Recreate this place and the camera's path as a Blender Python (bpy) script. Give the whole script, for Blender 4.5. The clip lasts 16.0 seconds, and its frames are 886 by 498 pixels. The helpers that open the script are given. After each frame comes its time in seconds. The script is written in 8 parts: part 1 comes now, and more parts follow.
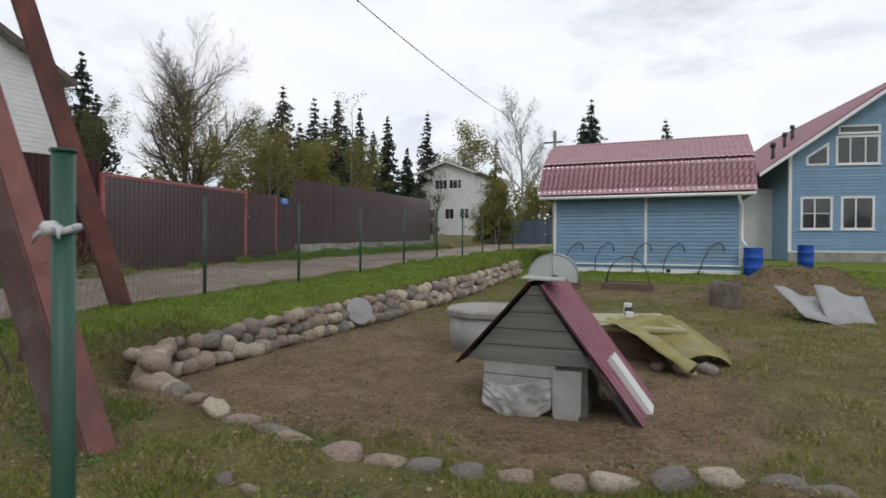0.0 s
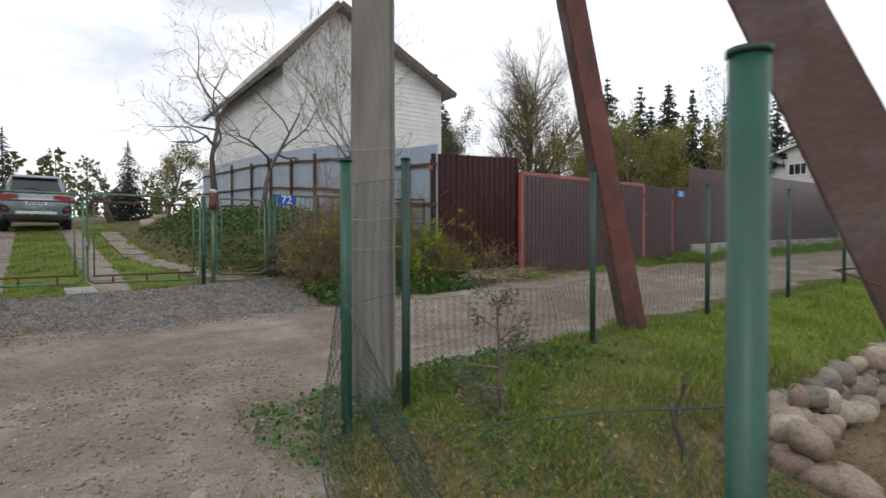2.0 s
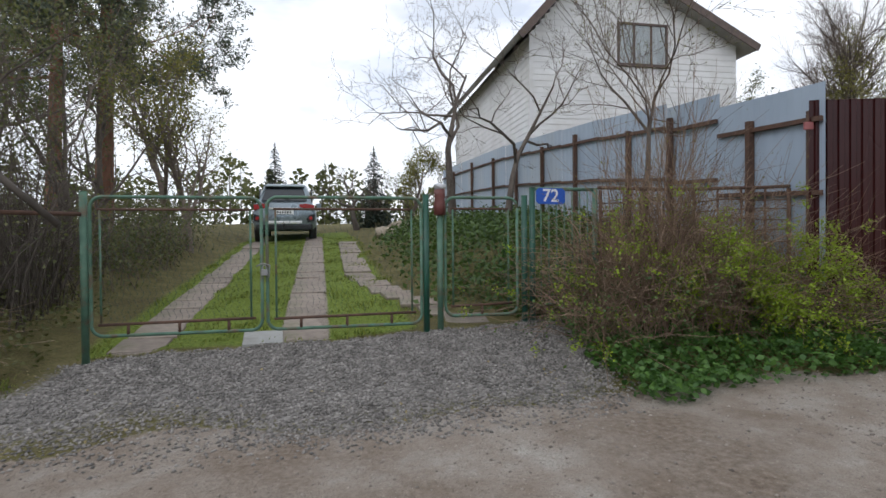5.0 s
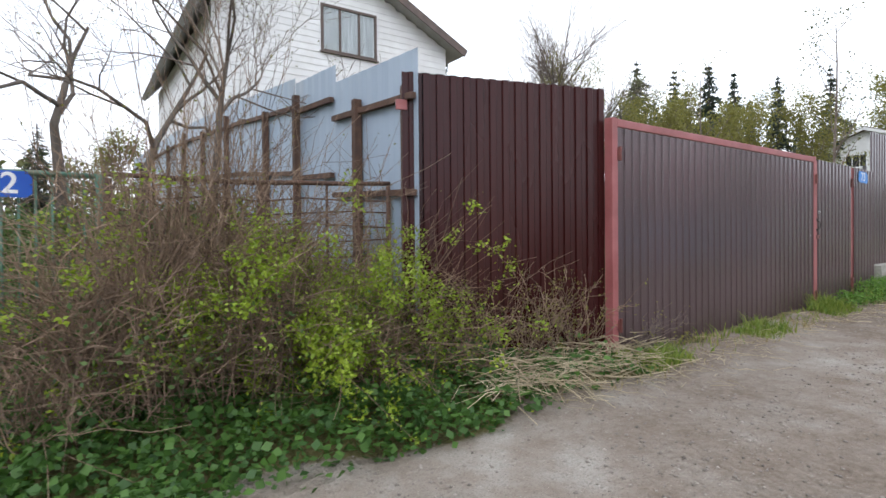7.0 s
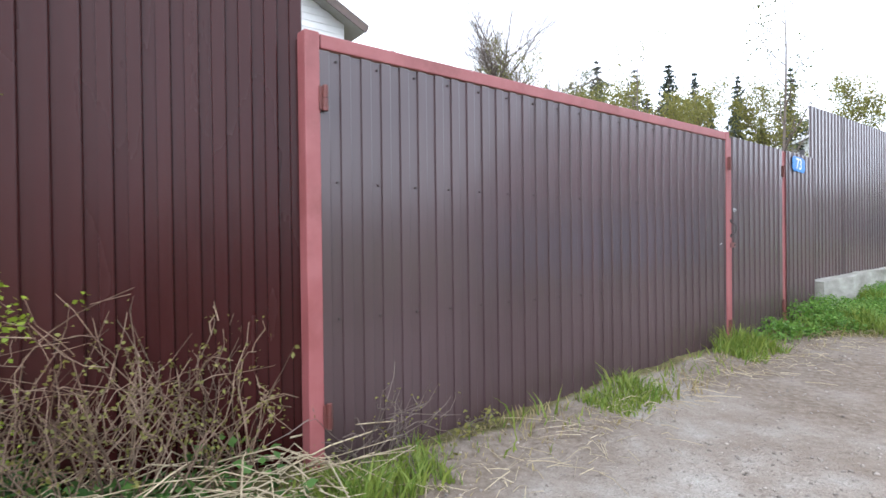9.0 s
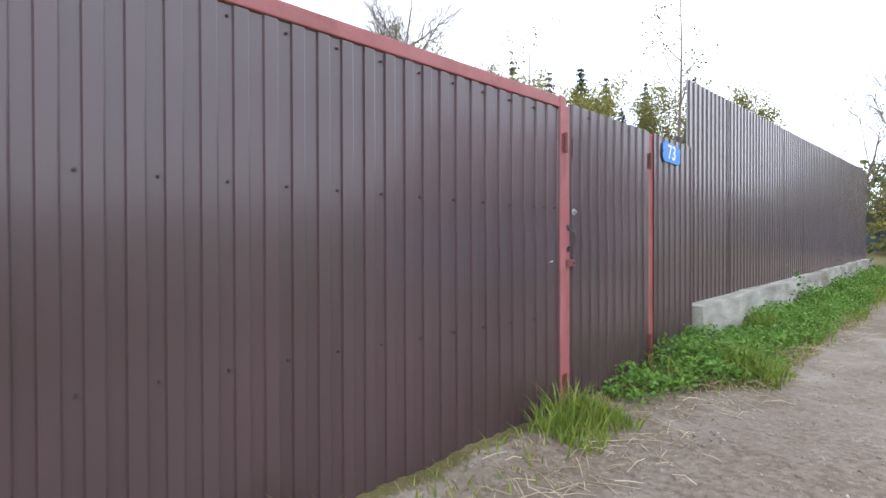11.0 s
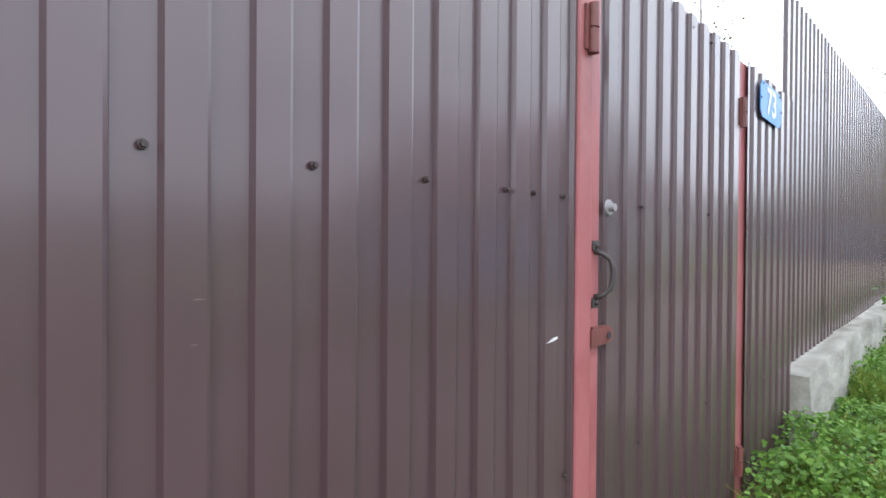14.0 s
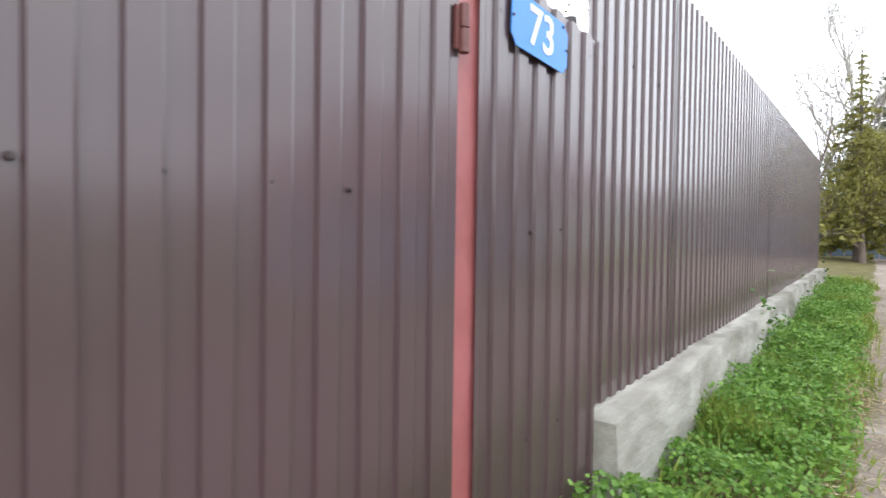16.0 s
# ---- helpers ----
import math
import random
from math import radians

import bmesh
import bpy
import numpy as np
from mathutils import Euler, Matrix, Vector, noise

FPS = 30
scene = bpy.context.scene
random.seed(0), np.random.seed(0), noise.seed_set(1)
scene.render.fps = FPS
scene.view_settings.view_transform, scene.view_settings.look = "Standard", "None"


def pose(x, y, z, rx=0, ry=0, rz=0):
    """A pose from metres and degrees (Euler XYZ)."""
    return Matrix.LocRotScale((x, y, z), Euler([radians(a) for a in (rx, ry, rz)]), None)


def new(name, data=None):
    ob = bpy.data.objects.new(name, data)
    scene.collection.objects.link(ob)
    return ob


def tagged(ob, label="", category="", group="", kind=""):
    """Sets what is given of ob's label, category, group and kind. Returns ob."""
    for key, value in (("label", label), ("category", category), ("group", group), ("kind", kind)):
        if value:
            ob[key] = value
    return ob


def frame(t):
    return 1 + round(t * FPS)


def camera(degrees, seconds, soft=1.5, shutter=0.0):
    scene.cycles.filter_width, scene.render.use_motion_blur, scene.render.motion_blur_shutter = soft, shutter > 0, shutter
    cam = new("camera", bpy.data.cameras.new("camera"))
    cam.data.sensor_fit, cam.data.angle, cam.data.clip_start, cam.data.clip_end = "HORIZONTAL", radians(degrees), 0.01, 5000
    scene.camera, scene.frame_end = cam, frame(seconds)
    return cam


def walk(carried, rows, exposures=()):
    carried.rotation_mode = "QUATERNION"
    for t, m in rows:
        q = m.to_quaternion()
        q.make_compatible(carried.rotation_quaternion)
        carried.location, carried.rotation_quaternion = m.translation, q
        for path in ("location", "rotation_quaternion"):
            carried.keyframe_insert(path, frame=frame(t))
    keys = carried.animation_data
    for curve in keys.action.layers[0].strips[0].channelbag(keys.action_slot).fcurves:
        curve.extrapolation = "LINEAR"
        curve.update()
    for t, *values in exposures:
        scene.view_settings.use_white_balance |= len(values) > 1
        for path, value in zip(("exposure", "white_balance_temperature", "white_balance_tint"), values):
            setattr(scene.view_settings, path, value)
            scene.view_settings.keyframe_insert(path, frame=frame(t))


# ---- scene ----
cam = camera(77.5, 16.0, shutter=0.12)
METRES, EYE, TILT, LEAN, TURN = 19.0, 1.1, 0.0, 0.0, 22.7
ROWS = [
    (0.0, 0.0, 0.0, 0.0, 0.0, -0.53, -0.32),
    (0.5, -0.0414, 0.0114, 0.0004, 8.31, -0.66, -0.3),
    (1.0, -0.0774, 0.0274, 0.0014, 16.16, -0.68, -0.11),
    (1.5, -0.1133, 0.0441, 0.003, 24.7, -0.81, -0.04),
    (2.0, -0.1485, 0.0637, 0.0035, 30.55, -0.9, 0.04),
    (2.5, -0.184, 0.0729, 0.0038, 43.18, -0.84, 0.09),
    (3.0, -0.2122, 0.0882, 0.0052, 57.46, -0.78, 0.4),
    (5.5, -0.3158, 0.2305, 0.017, 52.07, -0.74, 0.64),
    (6.0, -0.3144, 0.2681, 0.0179, 41.36, -0.71, 0.58),
    (6.5, -0.3098, 0.306, 0.0179, 35.76, -0.59, 0.63),
    (7.0, -0.3027, 0.3443, 0.0191, 31.88, -0.71, 0.5),
    (7.5, -0.2968, 0.3837, 0.0202, 30.9, -0.63, 0.49),
    (8.0, -0.2883, 0.4222, 0.0213, 30.14, -0.55, 0.64),
    (8.5, -0.2817, 0.4601, 0.0211, 30.02, -0.36, 0.72),
    (9.0, -0.275, 0.4975, 0.0224, 29.43, -0.47, 0.67),
    (9.5, -0.2706, 0.5317, 0.0233, 28.82, -0.34, 0.68),
    (10.0, -0.2651, 0.5635, 0.0246, 26.28, -0.35, 0.53),
    (12.5, -0.2535, 0.6755, 0.0289, 19.62, -0.63, -0.12),
    (13.0, -0.2594, 0.6944, 0.0294, 20.57, -0.46, -0.02),
    (13.5, -0.2701, 0.7135, 0.0303, 20.93, -0.82, -0.45),
    (14.0, -0.2773, 0.7264, 0.0325, 21.27, -0.53, -0.43),
    (14.5, -0.2851, 0.7383, 0.0331, 21.71, -0.48, -0.45),
    (15.0, -0.2848, 0.7449, 0.0321, 22.82, -0.31, -0.67),
    (15.5, -0.266, 0.7638, 0.0327, 22.34, -0.78, -0.19),
    (16.0, -0.2431, 0.7884, 0.0336, 15.58, -1.29, -0.81),
]
EXPOSURES = [(0.0, -0.38, 6300, 10), (1.5, -0.15, 6350, 10), (3.0, -0.2, 6300, 10), (5.5, -0.05, 6050, 10), (7.0, 0.52, 6000, 10), (9.0, 1.12, 5700, 10), (10.0, 0.9, 5750, 10), (12.5, 0.9, 5800, 10), (14.5, 1.2, 5850, 10), (16.0, 1.25, 6100, 10)]
walk(cam, [(t, pose(0, 0, EYE, TILT, LEAN, TURN) @ pose(METRES * x, METRES * y, METRES * z, 90 + pitch, roll, yaw)) for t, x, y, z, yaw, pitch, roll in ROWS], EXPOSURES)

# ---------------------------------------------------------------- sky and sun
world = bpy.data.worlds.new("sky")
scene.world = world
world.use_nodes = True
wn, wl = world.node_tree.nodes, world.node_tree.links
wn.clear()
w_out, w_bg = wn.new("ShaderNodeOutputWorld"), wn.new("ShaderNodeBackground")
w_sky = wn.new("ShaderNodeTexSky")
w_sky.sky_type, w_sky.sun_disc = "NISHITA", False
w_sky.dust_density, w_sky.ozone_density = 0.2, 5.0
SUN_EL, SUN_AZ = 42.0, 150.0
w_sky.sun_elevation, w_sky.sun_rotation = radians(SUN_EL), radians(SUN_AZ)
w_co, w_map = wn.new("ShaderNodeTexCoord"), wn.new("ShaderNodeMapping")
w_map.inputs["Scale"].default_value = (1.6, 1.6, 4.2)
w_noise = wn.new("ShaderNodeTexNoise")
w_noise.inputs["Scale"].default_value, w_noise.inputs["Detail"].default_value = 1.7, 7.0
w_noise.inputs["Roughness"].default_value = 0.58
w_ramp = wn.new("ShaderNodeValToRGB")
w_ramp.color_ramp.elements[0].position, w_ramp.color_ramp.elements[0].color = 0.34, (0.66, 0.66, 0.66, 1)
w_ramp.color_ramp.elements[1].position, w_ramp.color_ramp.elements[1].color = 0.48, (1, 1, 1, 1)
w_noise2 = wn.new("ShaderNodeTexNoise")
w_noise2.inputs["Scale"].default_value, w_noise2.inputs["Detail"].default_value = 3.1, 5.0
w_shade = wn.new("ShaderNodeValToRGB")
w_shade.color_ramp.elements[0].position, w_shade.color_ramp.elements[0].color = 0.36, (11.9, 12.2, 12.7, 1)
w_shade.color_ramp.elements[1].position, w_shade.color_ramp.elements[1].color = 0.60, (13.0, 13.0, 13.1, 1)
w_mix = wn.new("ShaderNodeMix")
w_mix.data_type = "RGBA"
wl.new(w_co.outputs["Generated"], w_map.inputs["Vector"])
wl.new(w_map.outputs["Vector"], w_noise.inputs["Vector"])
wl.new(w_map.outputs["Vector"], w_noise2.inputs["Vector"])
wl.new(w_noise.outputs["Fac"], w_ramp.inputs["Fac"])
wl.new(w_noise2.outputs["Fac"], w_shade.inputs["Fac"])
wl.new(w_ramp.outputs["Color"], w_mix.inputs["Factor"])
wl.new(w_sky.outputs["Color"], w_mix.inputs["A"])
wl.new(w_shade.outputs["Color"], w_mix.inputs["B"])
wl.new(w_mix.outputs["Result"], w_bg.inputs["Color"])
w_bg.inputs["Strength"].default_value = 0.1
wl.new(w_bg.outputs["Background"], w_out.inputs["Surface"])

sun = new("sun", bpy.data.lights.new("sun", "SUN"))
sun.data.energy, sun.data.angle, sun.data.color = 0.6, radians(14), (1.0, 0.96, 0.9)
sun_dir = Vector((math.sin(radians(SUN_AZ)) * math.cos(radians(SUN_EL)), math.cos(radians(SUN_AZ)) * math.cos(radians(SUN_EL)), math.sin(radians(SUN_EL))))
sun.rotation_euler = sun_dir.to_track_quat("Z", "Y").to_euler()

# ---------------------------------------------------------------- materials
def surf(name, c1, c2, scale=3.0, rough=0.7, bump=0.2, bscale=40.0, metal=0.0, stretch=(1, 1, 1), c3=None, s3=0.8, vary=0.0, island=0.0, spec=0.5, two=False, lo=0.35, hi=0.65):
    """Two-tone noise surface with fine relief; c3: stains at a larger scale; vary: brightness by object; island: by loose piece."""
    m = bpy.data.materials.new(name)
    m.use_nodes = True
    n, l = m.node_tree.nodes, m.node_tree.links
    b = n["Principled BSDF"]
    co, mp = n.new("ShaderNodeTexCoord"), n.new("ShaderNodeMapping")
    mp.inputs["Scale"].default_value = stretch
    l.new(co.outputs["Object"], mp.inputs["Vector"])
    t1 = n.new("ShaderNodeTexNoise")
    t1.inputs["Scale"].default_value, t1.inputs["Detail"].default_value = scale, 6
    l.new(mp.outputs["Vector"], t1.inputs["Vector"])
    r = n.new("ShaderNodeValToRGB")
    r.color_ramp.elements[0].position, r.color_ramp.elements[1].position = lo, hi
    r.color_ramp.elements[0].color, r.color_ramp.elements[1].color = (*c1, 1), (*c2, 1)
    l.new(t1.outputs["Fac"], r.inputs["Fac"])
    col = r.outputs["Color"]
    if c3:
        t3, r3, x3 = n.new("ShaderNodeTexNoise"), n.new("ShaderNodeValToRGB"), n.new("ShaderNodeMix")
        t3.inputs["Scale"].default_value, t3.inputs["Detail"].default_value = s3, 8
        t3.inputs["Roughness"].default_value = 0.65
        l.new(mp.outputs["Vector"], t3.inputs["Vector"])
        r3.color_ramp.elements[0].position, r3.color_ramp.elements[1].position = 0.5, 0.68
        l.new(t3.outputs["Fac"], r3.inputs["Fac"])
        x3.data_type = "RGBA"
        l.new(r3.outputs["Color"], x3.inputs["Factor"])
        l.new(col, x3.inputs["A"])
        x3.inputs["B"].default_value = (*c3, 1)
        col = x3.outputs["Result"]
    if vary or island:
        h, ma = n.new("ShaderNodeHueSaturation"), n.new("ShaderNodeMapRange")
        if island:
            src = n.new("ShaderNodeNewGeometry").outputs["Random Per Island"]
        else:
            src = n.new("ShaderNodeObjectInfo").outputs["Random"]
        v = vary or island
        l.new(src, ma.inputs["Value"])
        ma.inputs["To Min"].default_value, ma.inputs["To Max"].default_value = 1 - v, 1 + v
        l.new(ma.outputs["Result"], h.inputs["Value"])
        l.new(col, h.inputs["Color"])
        col = h.outputs["Color"]
    l.new(col, b.inputs["Base Color"])
    b.inputs["Metallic"].default_value, b.inputs["Specular IOR Level"].default_value = metal, spec
    rr = n.new("ShaderNodeMapRange")
    l.new(t1.outputs["Fac"], rr.inputs["Value"])
    rr.inputs["To Min"].default_value, rr.inputs["To Max"].default_value = max(rough - 0.12, 0.03), min(rough + 0.12, 1)
    l.new(rr.outputs["Result"], b.inputs["Roughness"])
    if bump:
        tb, bu = n.new("ShaderNodeTexNoise"), n.new("ShaderNodeBump")
        tb.inputs["Scale"].default_value, tb.inputs["Detail"].default_value = bscale, 5
        l.new(mp.outputs["Vector"], tb.inputs["Vector"])
        l.new(tb.outputs["Fac"], bu.inputs["Height"])
        bu.inputs["Strength"].default_value, bu.inputs["Distance"].default_value = bump, 0.01
        l.new(bu.outputs["Normal"], b.inputs["Normal"])
    return m


def leafy(name, c1, c2, trans=0.35):
    """Thin leaves: two greens by loose piece, some light through them."""
    m = bpy.data.materials.new(name)
    m.use_nodes = True
    n, l = m.node_tree.nodes, m.node_tree.links
    b = n["Principled BSDF"]
    g, r = n.new("ShaderNodeNewGeometry"), n.new("ShaderNodeValToRGB")
    r.color_ramp.elements[0].color, r.color_ramp.elements[1].color = (*c1, 1), (*c2, 1)
    l.new(g.outputs["Random Per Island"], r.inputs["Fac"])
    l.new(r.outputs["Color"], b.inputs["Base Color"])
    b.inputs["Roughness"].default_value = 0.55
    tr, mx = n.new("ShaderNodeBsdfTranslucent"), n.new("ShaderNodeMixShader")
    l.new(r.outputs["Color"], tr.inputs["Color"])
    mx.inputs["Fac"].default_value = trans
    l.new(b.outputs["BSDF"], mx.inputs[1])
    l.new(tr.outputs["BSDF"], mx.inputs[2])
    l.new(mx.outputs["Shader"], n["Material Output"].inputs["Surface"])
    return m


M = {}
M["brown_sheet"] = surf("brown_sheet", (0.062, 0.0365, 0.039), (0.070, 0.0425, 0.045), 2.0, 0.42, 0.02, 60, stretch=(1, 1, 0.25), c3=(0.074, 0.043, 0.047), s3=1.2, spec=0.35)
M["dark_sheet"] = surf("dark_sheet", (0.036, 0.0075, 0.0075), (0.044, 0.0098, 0.0095), 2.0, 0.27, 0.05, 60, stretch=(1, 1, 0.25), c3=(0.048, 0.013, 0.012), s3=1.2, spec=0.3)
M["red_paint"] = surf("red_paint", (0.29, 0.085, 0.085), (0.34, 0.115, 0.115), 6.0, 0.45, 0.12, 30, c3=(0.22, 0.065, 0.06), s3=2.0)
M["pale_scratch"] = surf("pale_scratch", (0.13, 0.1, 0.095), (0.2, 0.17, 0.16), 30.0, 0.7, 0.0)
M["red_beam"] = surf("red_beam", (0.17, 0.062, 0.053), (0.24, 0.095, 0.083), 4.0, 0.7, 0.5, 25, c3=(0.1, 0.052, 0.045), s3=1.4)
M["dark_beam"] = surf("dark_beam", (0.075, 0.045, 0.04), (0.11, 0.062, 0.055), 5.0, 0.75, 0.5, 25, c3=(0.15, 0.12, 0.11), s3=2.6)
M["concrete"] = surf("concrete", (0.25, 0.235, 0.21), (0.35, 0.335, 0.305), 7.0, 0.9, 0.7, 45, stretch=(1, 1, 0.35), c3=(0.17, 0.16, 0.14), s3=1.8)
M["pole_concrete"] = surf("pole_concrete", (0.15, 0.14, 0.125), (0.3, 0.285, 0.26), 5.0, 0.95, 0.9, 30, stretch=(1, 1, 0.12), c3=(0.1, 0.092, 0.08), s3=2.6)
M["concrete_old"] = surf("concrete_old", (0.2, 0.19, 0.16), (0.38, 0.365, 0.32), 7.0, 0.95, 0.6, 40, stretch=(1, 0.35, 1), c3=(0.14, 0.13, 0.095), s3=2.4)
M["green_paint"] = surf("green_paint", (0.012, 0.065, 0.042), (0.02, 0.09, 0.06), 9.0, 0.42, 0.15, 40, c3=(0.03, 0.07, 0.05), s3=4.0)
M["green_worn"] = surf("green_worn", (0.06, 0.13, 0.09), (0.1, 0.19, 0.13), 9.0, 0.6, 0.25, 40, c3=(0.14, 0.085, 0.05), s3=5.0)
M["dark_green"] = surf("dark_green", (0.015, 0.045, 0.032), (0.025, 0.065, 0.045), 9.0, 0.5, 0.15, 40)
M["wire"] = surf("wire", (0.025, 0.06, 0.05), (0.05, 0.085, 0.075), 15.0, 0.6, 0.0, metal=0.0)
M["rust"] = surf("rust", (0.075, 0.042, 0.03), (0.125, 0.068, 0.045), 14.0, 0.85, 0.5, 60, c3=(0.07, 0.04, 0.03), s3=4)
M["iron_dark"] = surf("iron_dark", (0.025, 0.022, 0.022), (0.05, 0.042, 0.04), 12.0, 0.55, 0.3, 60, spec=0.5)
M["blue_sheet"] = surf("blue_sheet", (0.31, 0.38, 0.47), (0.36, 0.43, 0.52), 1.5, 0.5, 0.05, 30, stretch=(1, 1, 0.3), c3=(0.38, 0.42, 0.46), s3=0.8)
M["zinc"] = surf("zinc", (0.26, 0.26, 0.265), (0.34, 0.34, 0.34), 1.5, 0.5, 0.1, 30, metal=0.2, c3=(0.2, 0.19, 0.18), s3=1.2)
M["white_siding"] = surf("white_siding", (0.7, 0.69, 0.685), (0.77, 0.765, 0.76), 2.0, 0.6, 0.05, 30, c3=(0.63, 0.615, 0.59), s3=0.6, vary=0.03)
M["white_paint"] = surf("white_paint", (0.74, 0.74, 0.74), (0.8, 0.8, 0.8), 4.0, 0.5, 0.05, 30)
M["blue_siding"] = surf("blue_siding", (0.17, 0.29, 0.43), (0.2, 0.33, 0.48), 2.0, 0.55, 0.05, 30, c3=(0.17, 0.28, 0.4), s3=0.6, vary=0.06)
M["roof_red"] = surf("roof_red", (0.25, 0.06, 0.09), (0.31, 0.08, 0.115), 3.0, 0.16, 0.03, 40, spec=1.0, c3=(0.27, 0.09, 0.11), s3=1.0)
M["roof_grey"] = surf("roof_grey", (0.3, 0.29, 0.28), (0.36, 0.35, 0.34), 3.0, 0.8, 0.2, 40, c3=(0.25, 0.24, 0.22), s3=1.0)
M["trim_brown"] = surf("trim_brown", (0.09, 0.065, 0.055), (0.13, 0.09, 0.075), 5.0, 0.6, 0.1, 40)
M["plaster"] = surf("plaster", (0.62, 0.62, 0.6), (0.7, 0.7, 0.68), 2.0, 0.8, 0.1, 30, c3=(0.56, 0.56, 0.54), s3=0.4)
M["sign_blue"] = surf("sign_blue", (0.01, 0.075, 0.42), (0.014, 0.095, 0.48), 4.0, 0.35, 0.0)
M["sign_sky"] = surf("sign_sky", (0.03, 0.2, 0.58), (0.04, 0.23, 0.64), 4.0, 0.35, 0.0)
M["curtain"] = surf("curtain", (0.42, 0.42, 0.44), (0.6, 0.6, 0.62), 2.5, 0.9, 0.0, stretch=(6, 6, 0.4))
# near-black colour standing for unlit depth behind panes and in openings
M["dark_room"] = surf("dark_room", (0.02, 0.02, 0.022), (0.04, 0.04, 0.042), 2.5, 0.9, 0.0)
M["bark"] = surf("bark", (0.075, 0.06, 0.05), (0.14, 0.115, 0.095), 10.0, 0.95, 0.8, 30, stretch=(1, 1, 0.3))
M["twig"] = surf("twig", (0.13, 0.1, 0.085), (0.2, 0.16, 0.13), 10.0, 0.95, 0.0)
M["twig_red"] = surf("twig_red", (0.14, 0.09, 0.06), (0.3, 0.21, 0.145), 4.0, 0.95, 0.0, island=0.35)
M["straw"] = surf("straw", (0.34, 0.27, 0.17), (0.5, 0.42, 0.29), 4.0, 0.95, 0.0, island=0.3)
M["brush_brown"] = surf("brush_brown", (0.16, 0.115, 0.075), (0.33, 0.26, 0.18), 4.0, 0.95, 0.0, island=0.45)
M["pine_bark"] = surf("pine_bark", (0.17, 0.08, 0.05), (0.25, 0.13, 0.085), 8.0, 0.95, 0.8, 25, stretch=(1, 1, 0.3))
M["birch_bark"] = surf("birch_bark", (0.3, 0.28, 0.25), (0.42, 0.4, 0.37), 8.0, 0.9, 0.4, 25)
M["leaf_spring"] = leafy("leaf_spring", (0.18, 0.27, 0.015), (0.34, 0.43, 0.035), 0.4)
M["leaf_yellow"] = leafy("leaf_yellow", (0.16, 0.16, 0.035), (0.27, 0.25, 0.06), 0.4)
M["leaf_ground"] = leafy("leaf_ground", (0.04, 0.1, 0.02), (0.105, 0.21, 0.036), 0.35)
M["leaf_elder"] = leafy("leaf_elder", (0.08, 0.18, 0.025), (0.19, 0.33, 0.05), 0.35)
M["leaf_olive"] = leafy("leaf_olive", (0.08, 0.1, 0.03), (0.17, 0.17, 0.06), 0.35)
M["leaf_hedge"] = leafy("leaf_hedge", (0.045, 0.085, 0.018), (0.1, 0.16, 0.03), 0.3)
M["needle_dark"] = leafy("needle_dark", (0.022, 0.036, 0.027), (0.055, 0.075, 0.048), 0.15)
M["needle_pine"] = leafy("needle_pine", (0.06, 0.08, 0.055), (0.14, 0.16, 0.1), 0.25)
M["grass"] = leafy("grass", (0.095, 0.14, 0.02), (0.26, 0.285, 0.055), 0.35)
M["grass_lush"] = leafy("grass_lush", (0.11, 0.185, 0.022), (0.27, 0.32, 0.055), 0.35)
M["grass_dry"] = leafy("grass_dry", (0.24, 0.185, 0.085), (0.42, 0.34, 0.18), 0.3)
for nm_, w_, r_ in (("brown_sheet", 1.0, 0.17), ("dark_sheet", 0.0, 0.3), ("roof_red", 1.0, 0.12)):
    b_ = M[nm_].node_tree.nodes["Principled BSDF"]
    b_.inputs["Coat Weight"].default_value, b_.inputs["Coat Roughness"].default_value = w_, r_
M["roof_red"].node_tree.nodes["Principled BSDF"].inputs["Coat IOR"].default_value = 2.0
M["stone"] = surf("stone", (0.22, 0.19, 0.165), (0.33, 0.3, 0.265), 9.0, 0.9, 0.7, 40, c3=(0.15, 0.125, 0.1), s3=3.0, vary=0.28)

# fieldstones: grey, tan, pinkish and dark ones
sn, slk = M["stone"].node_tree.nodes, M["stone"].node_tree.links
s_info, s_ramp, s_mul = sn.new("ShaderNodeObjectInfo"), sn.new("ShaderNodeValToRGB"), sn.new("ShaderNodeMix")
s_ramp.color_ramp.interpolation = "CONSTANT"
for p_, c_ in ((0.2, (1.25, 1.15, 1.0)), (0.4, (1.12, 0.95, 0.87)), (0.55, (0.78, 0.76, 0.75)), (0.66, (1.4, 1.33, 1.2)), (0.88, (0.95, 0.84, 0.74))):
    s_ramp.color_ramp.elements.new(p_).color = (*c_, 1)
s_ramp.color_ramp.elements[0].color = (0.95, 0.95, 0.95, 1)
s_ramp.color_ramp.elements[-1].color = (1.1, 1.05, 1.0, 1)
s_mul.data_type, s_mul.blend_type = "RGBA", "MULTIPLY"
s_mul.inputs["Factor"].default_value = 1.0
s_bsdf = sn["Principled BSDF"]
slk.new(s_info.outputs["Random"], s_ramp.inputs["Fac"])
slk.new(s_bsdf.inputs["Base Color"].links[0].from_socket, s_mul.inputs["A"])
slk.new(s_ramp.outputs["Color"], s_mul.inputs["B"])
slk.new(s_mul.outputs["Result"], s_bsdf.inputs["Base Color"])

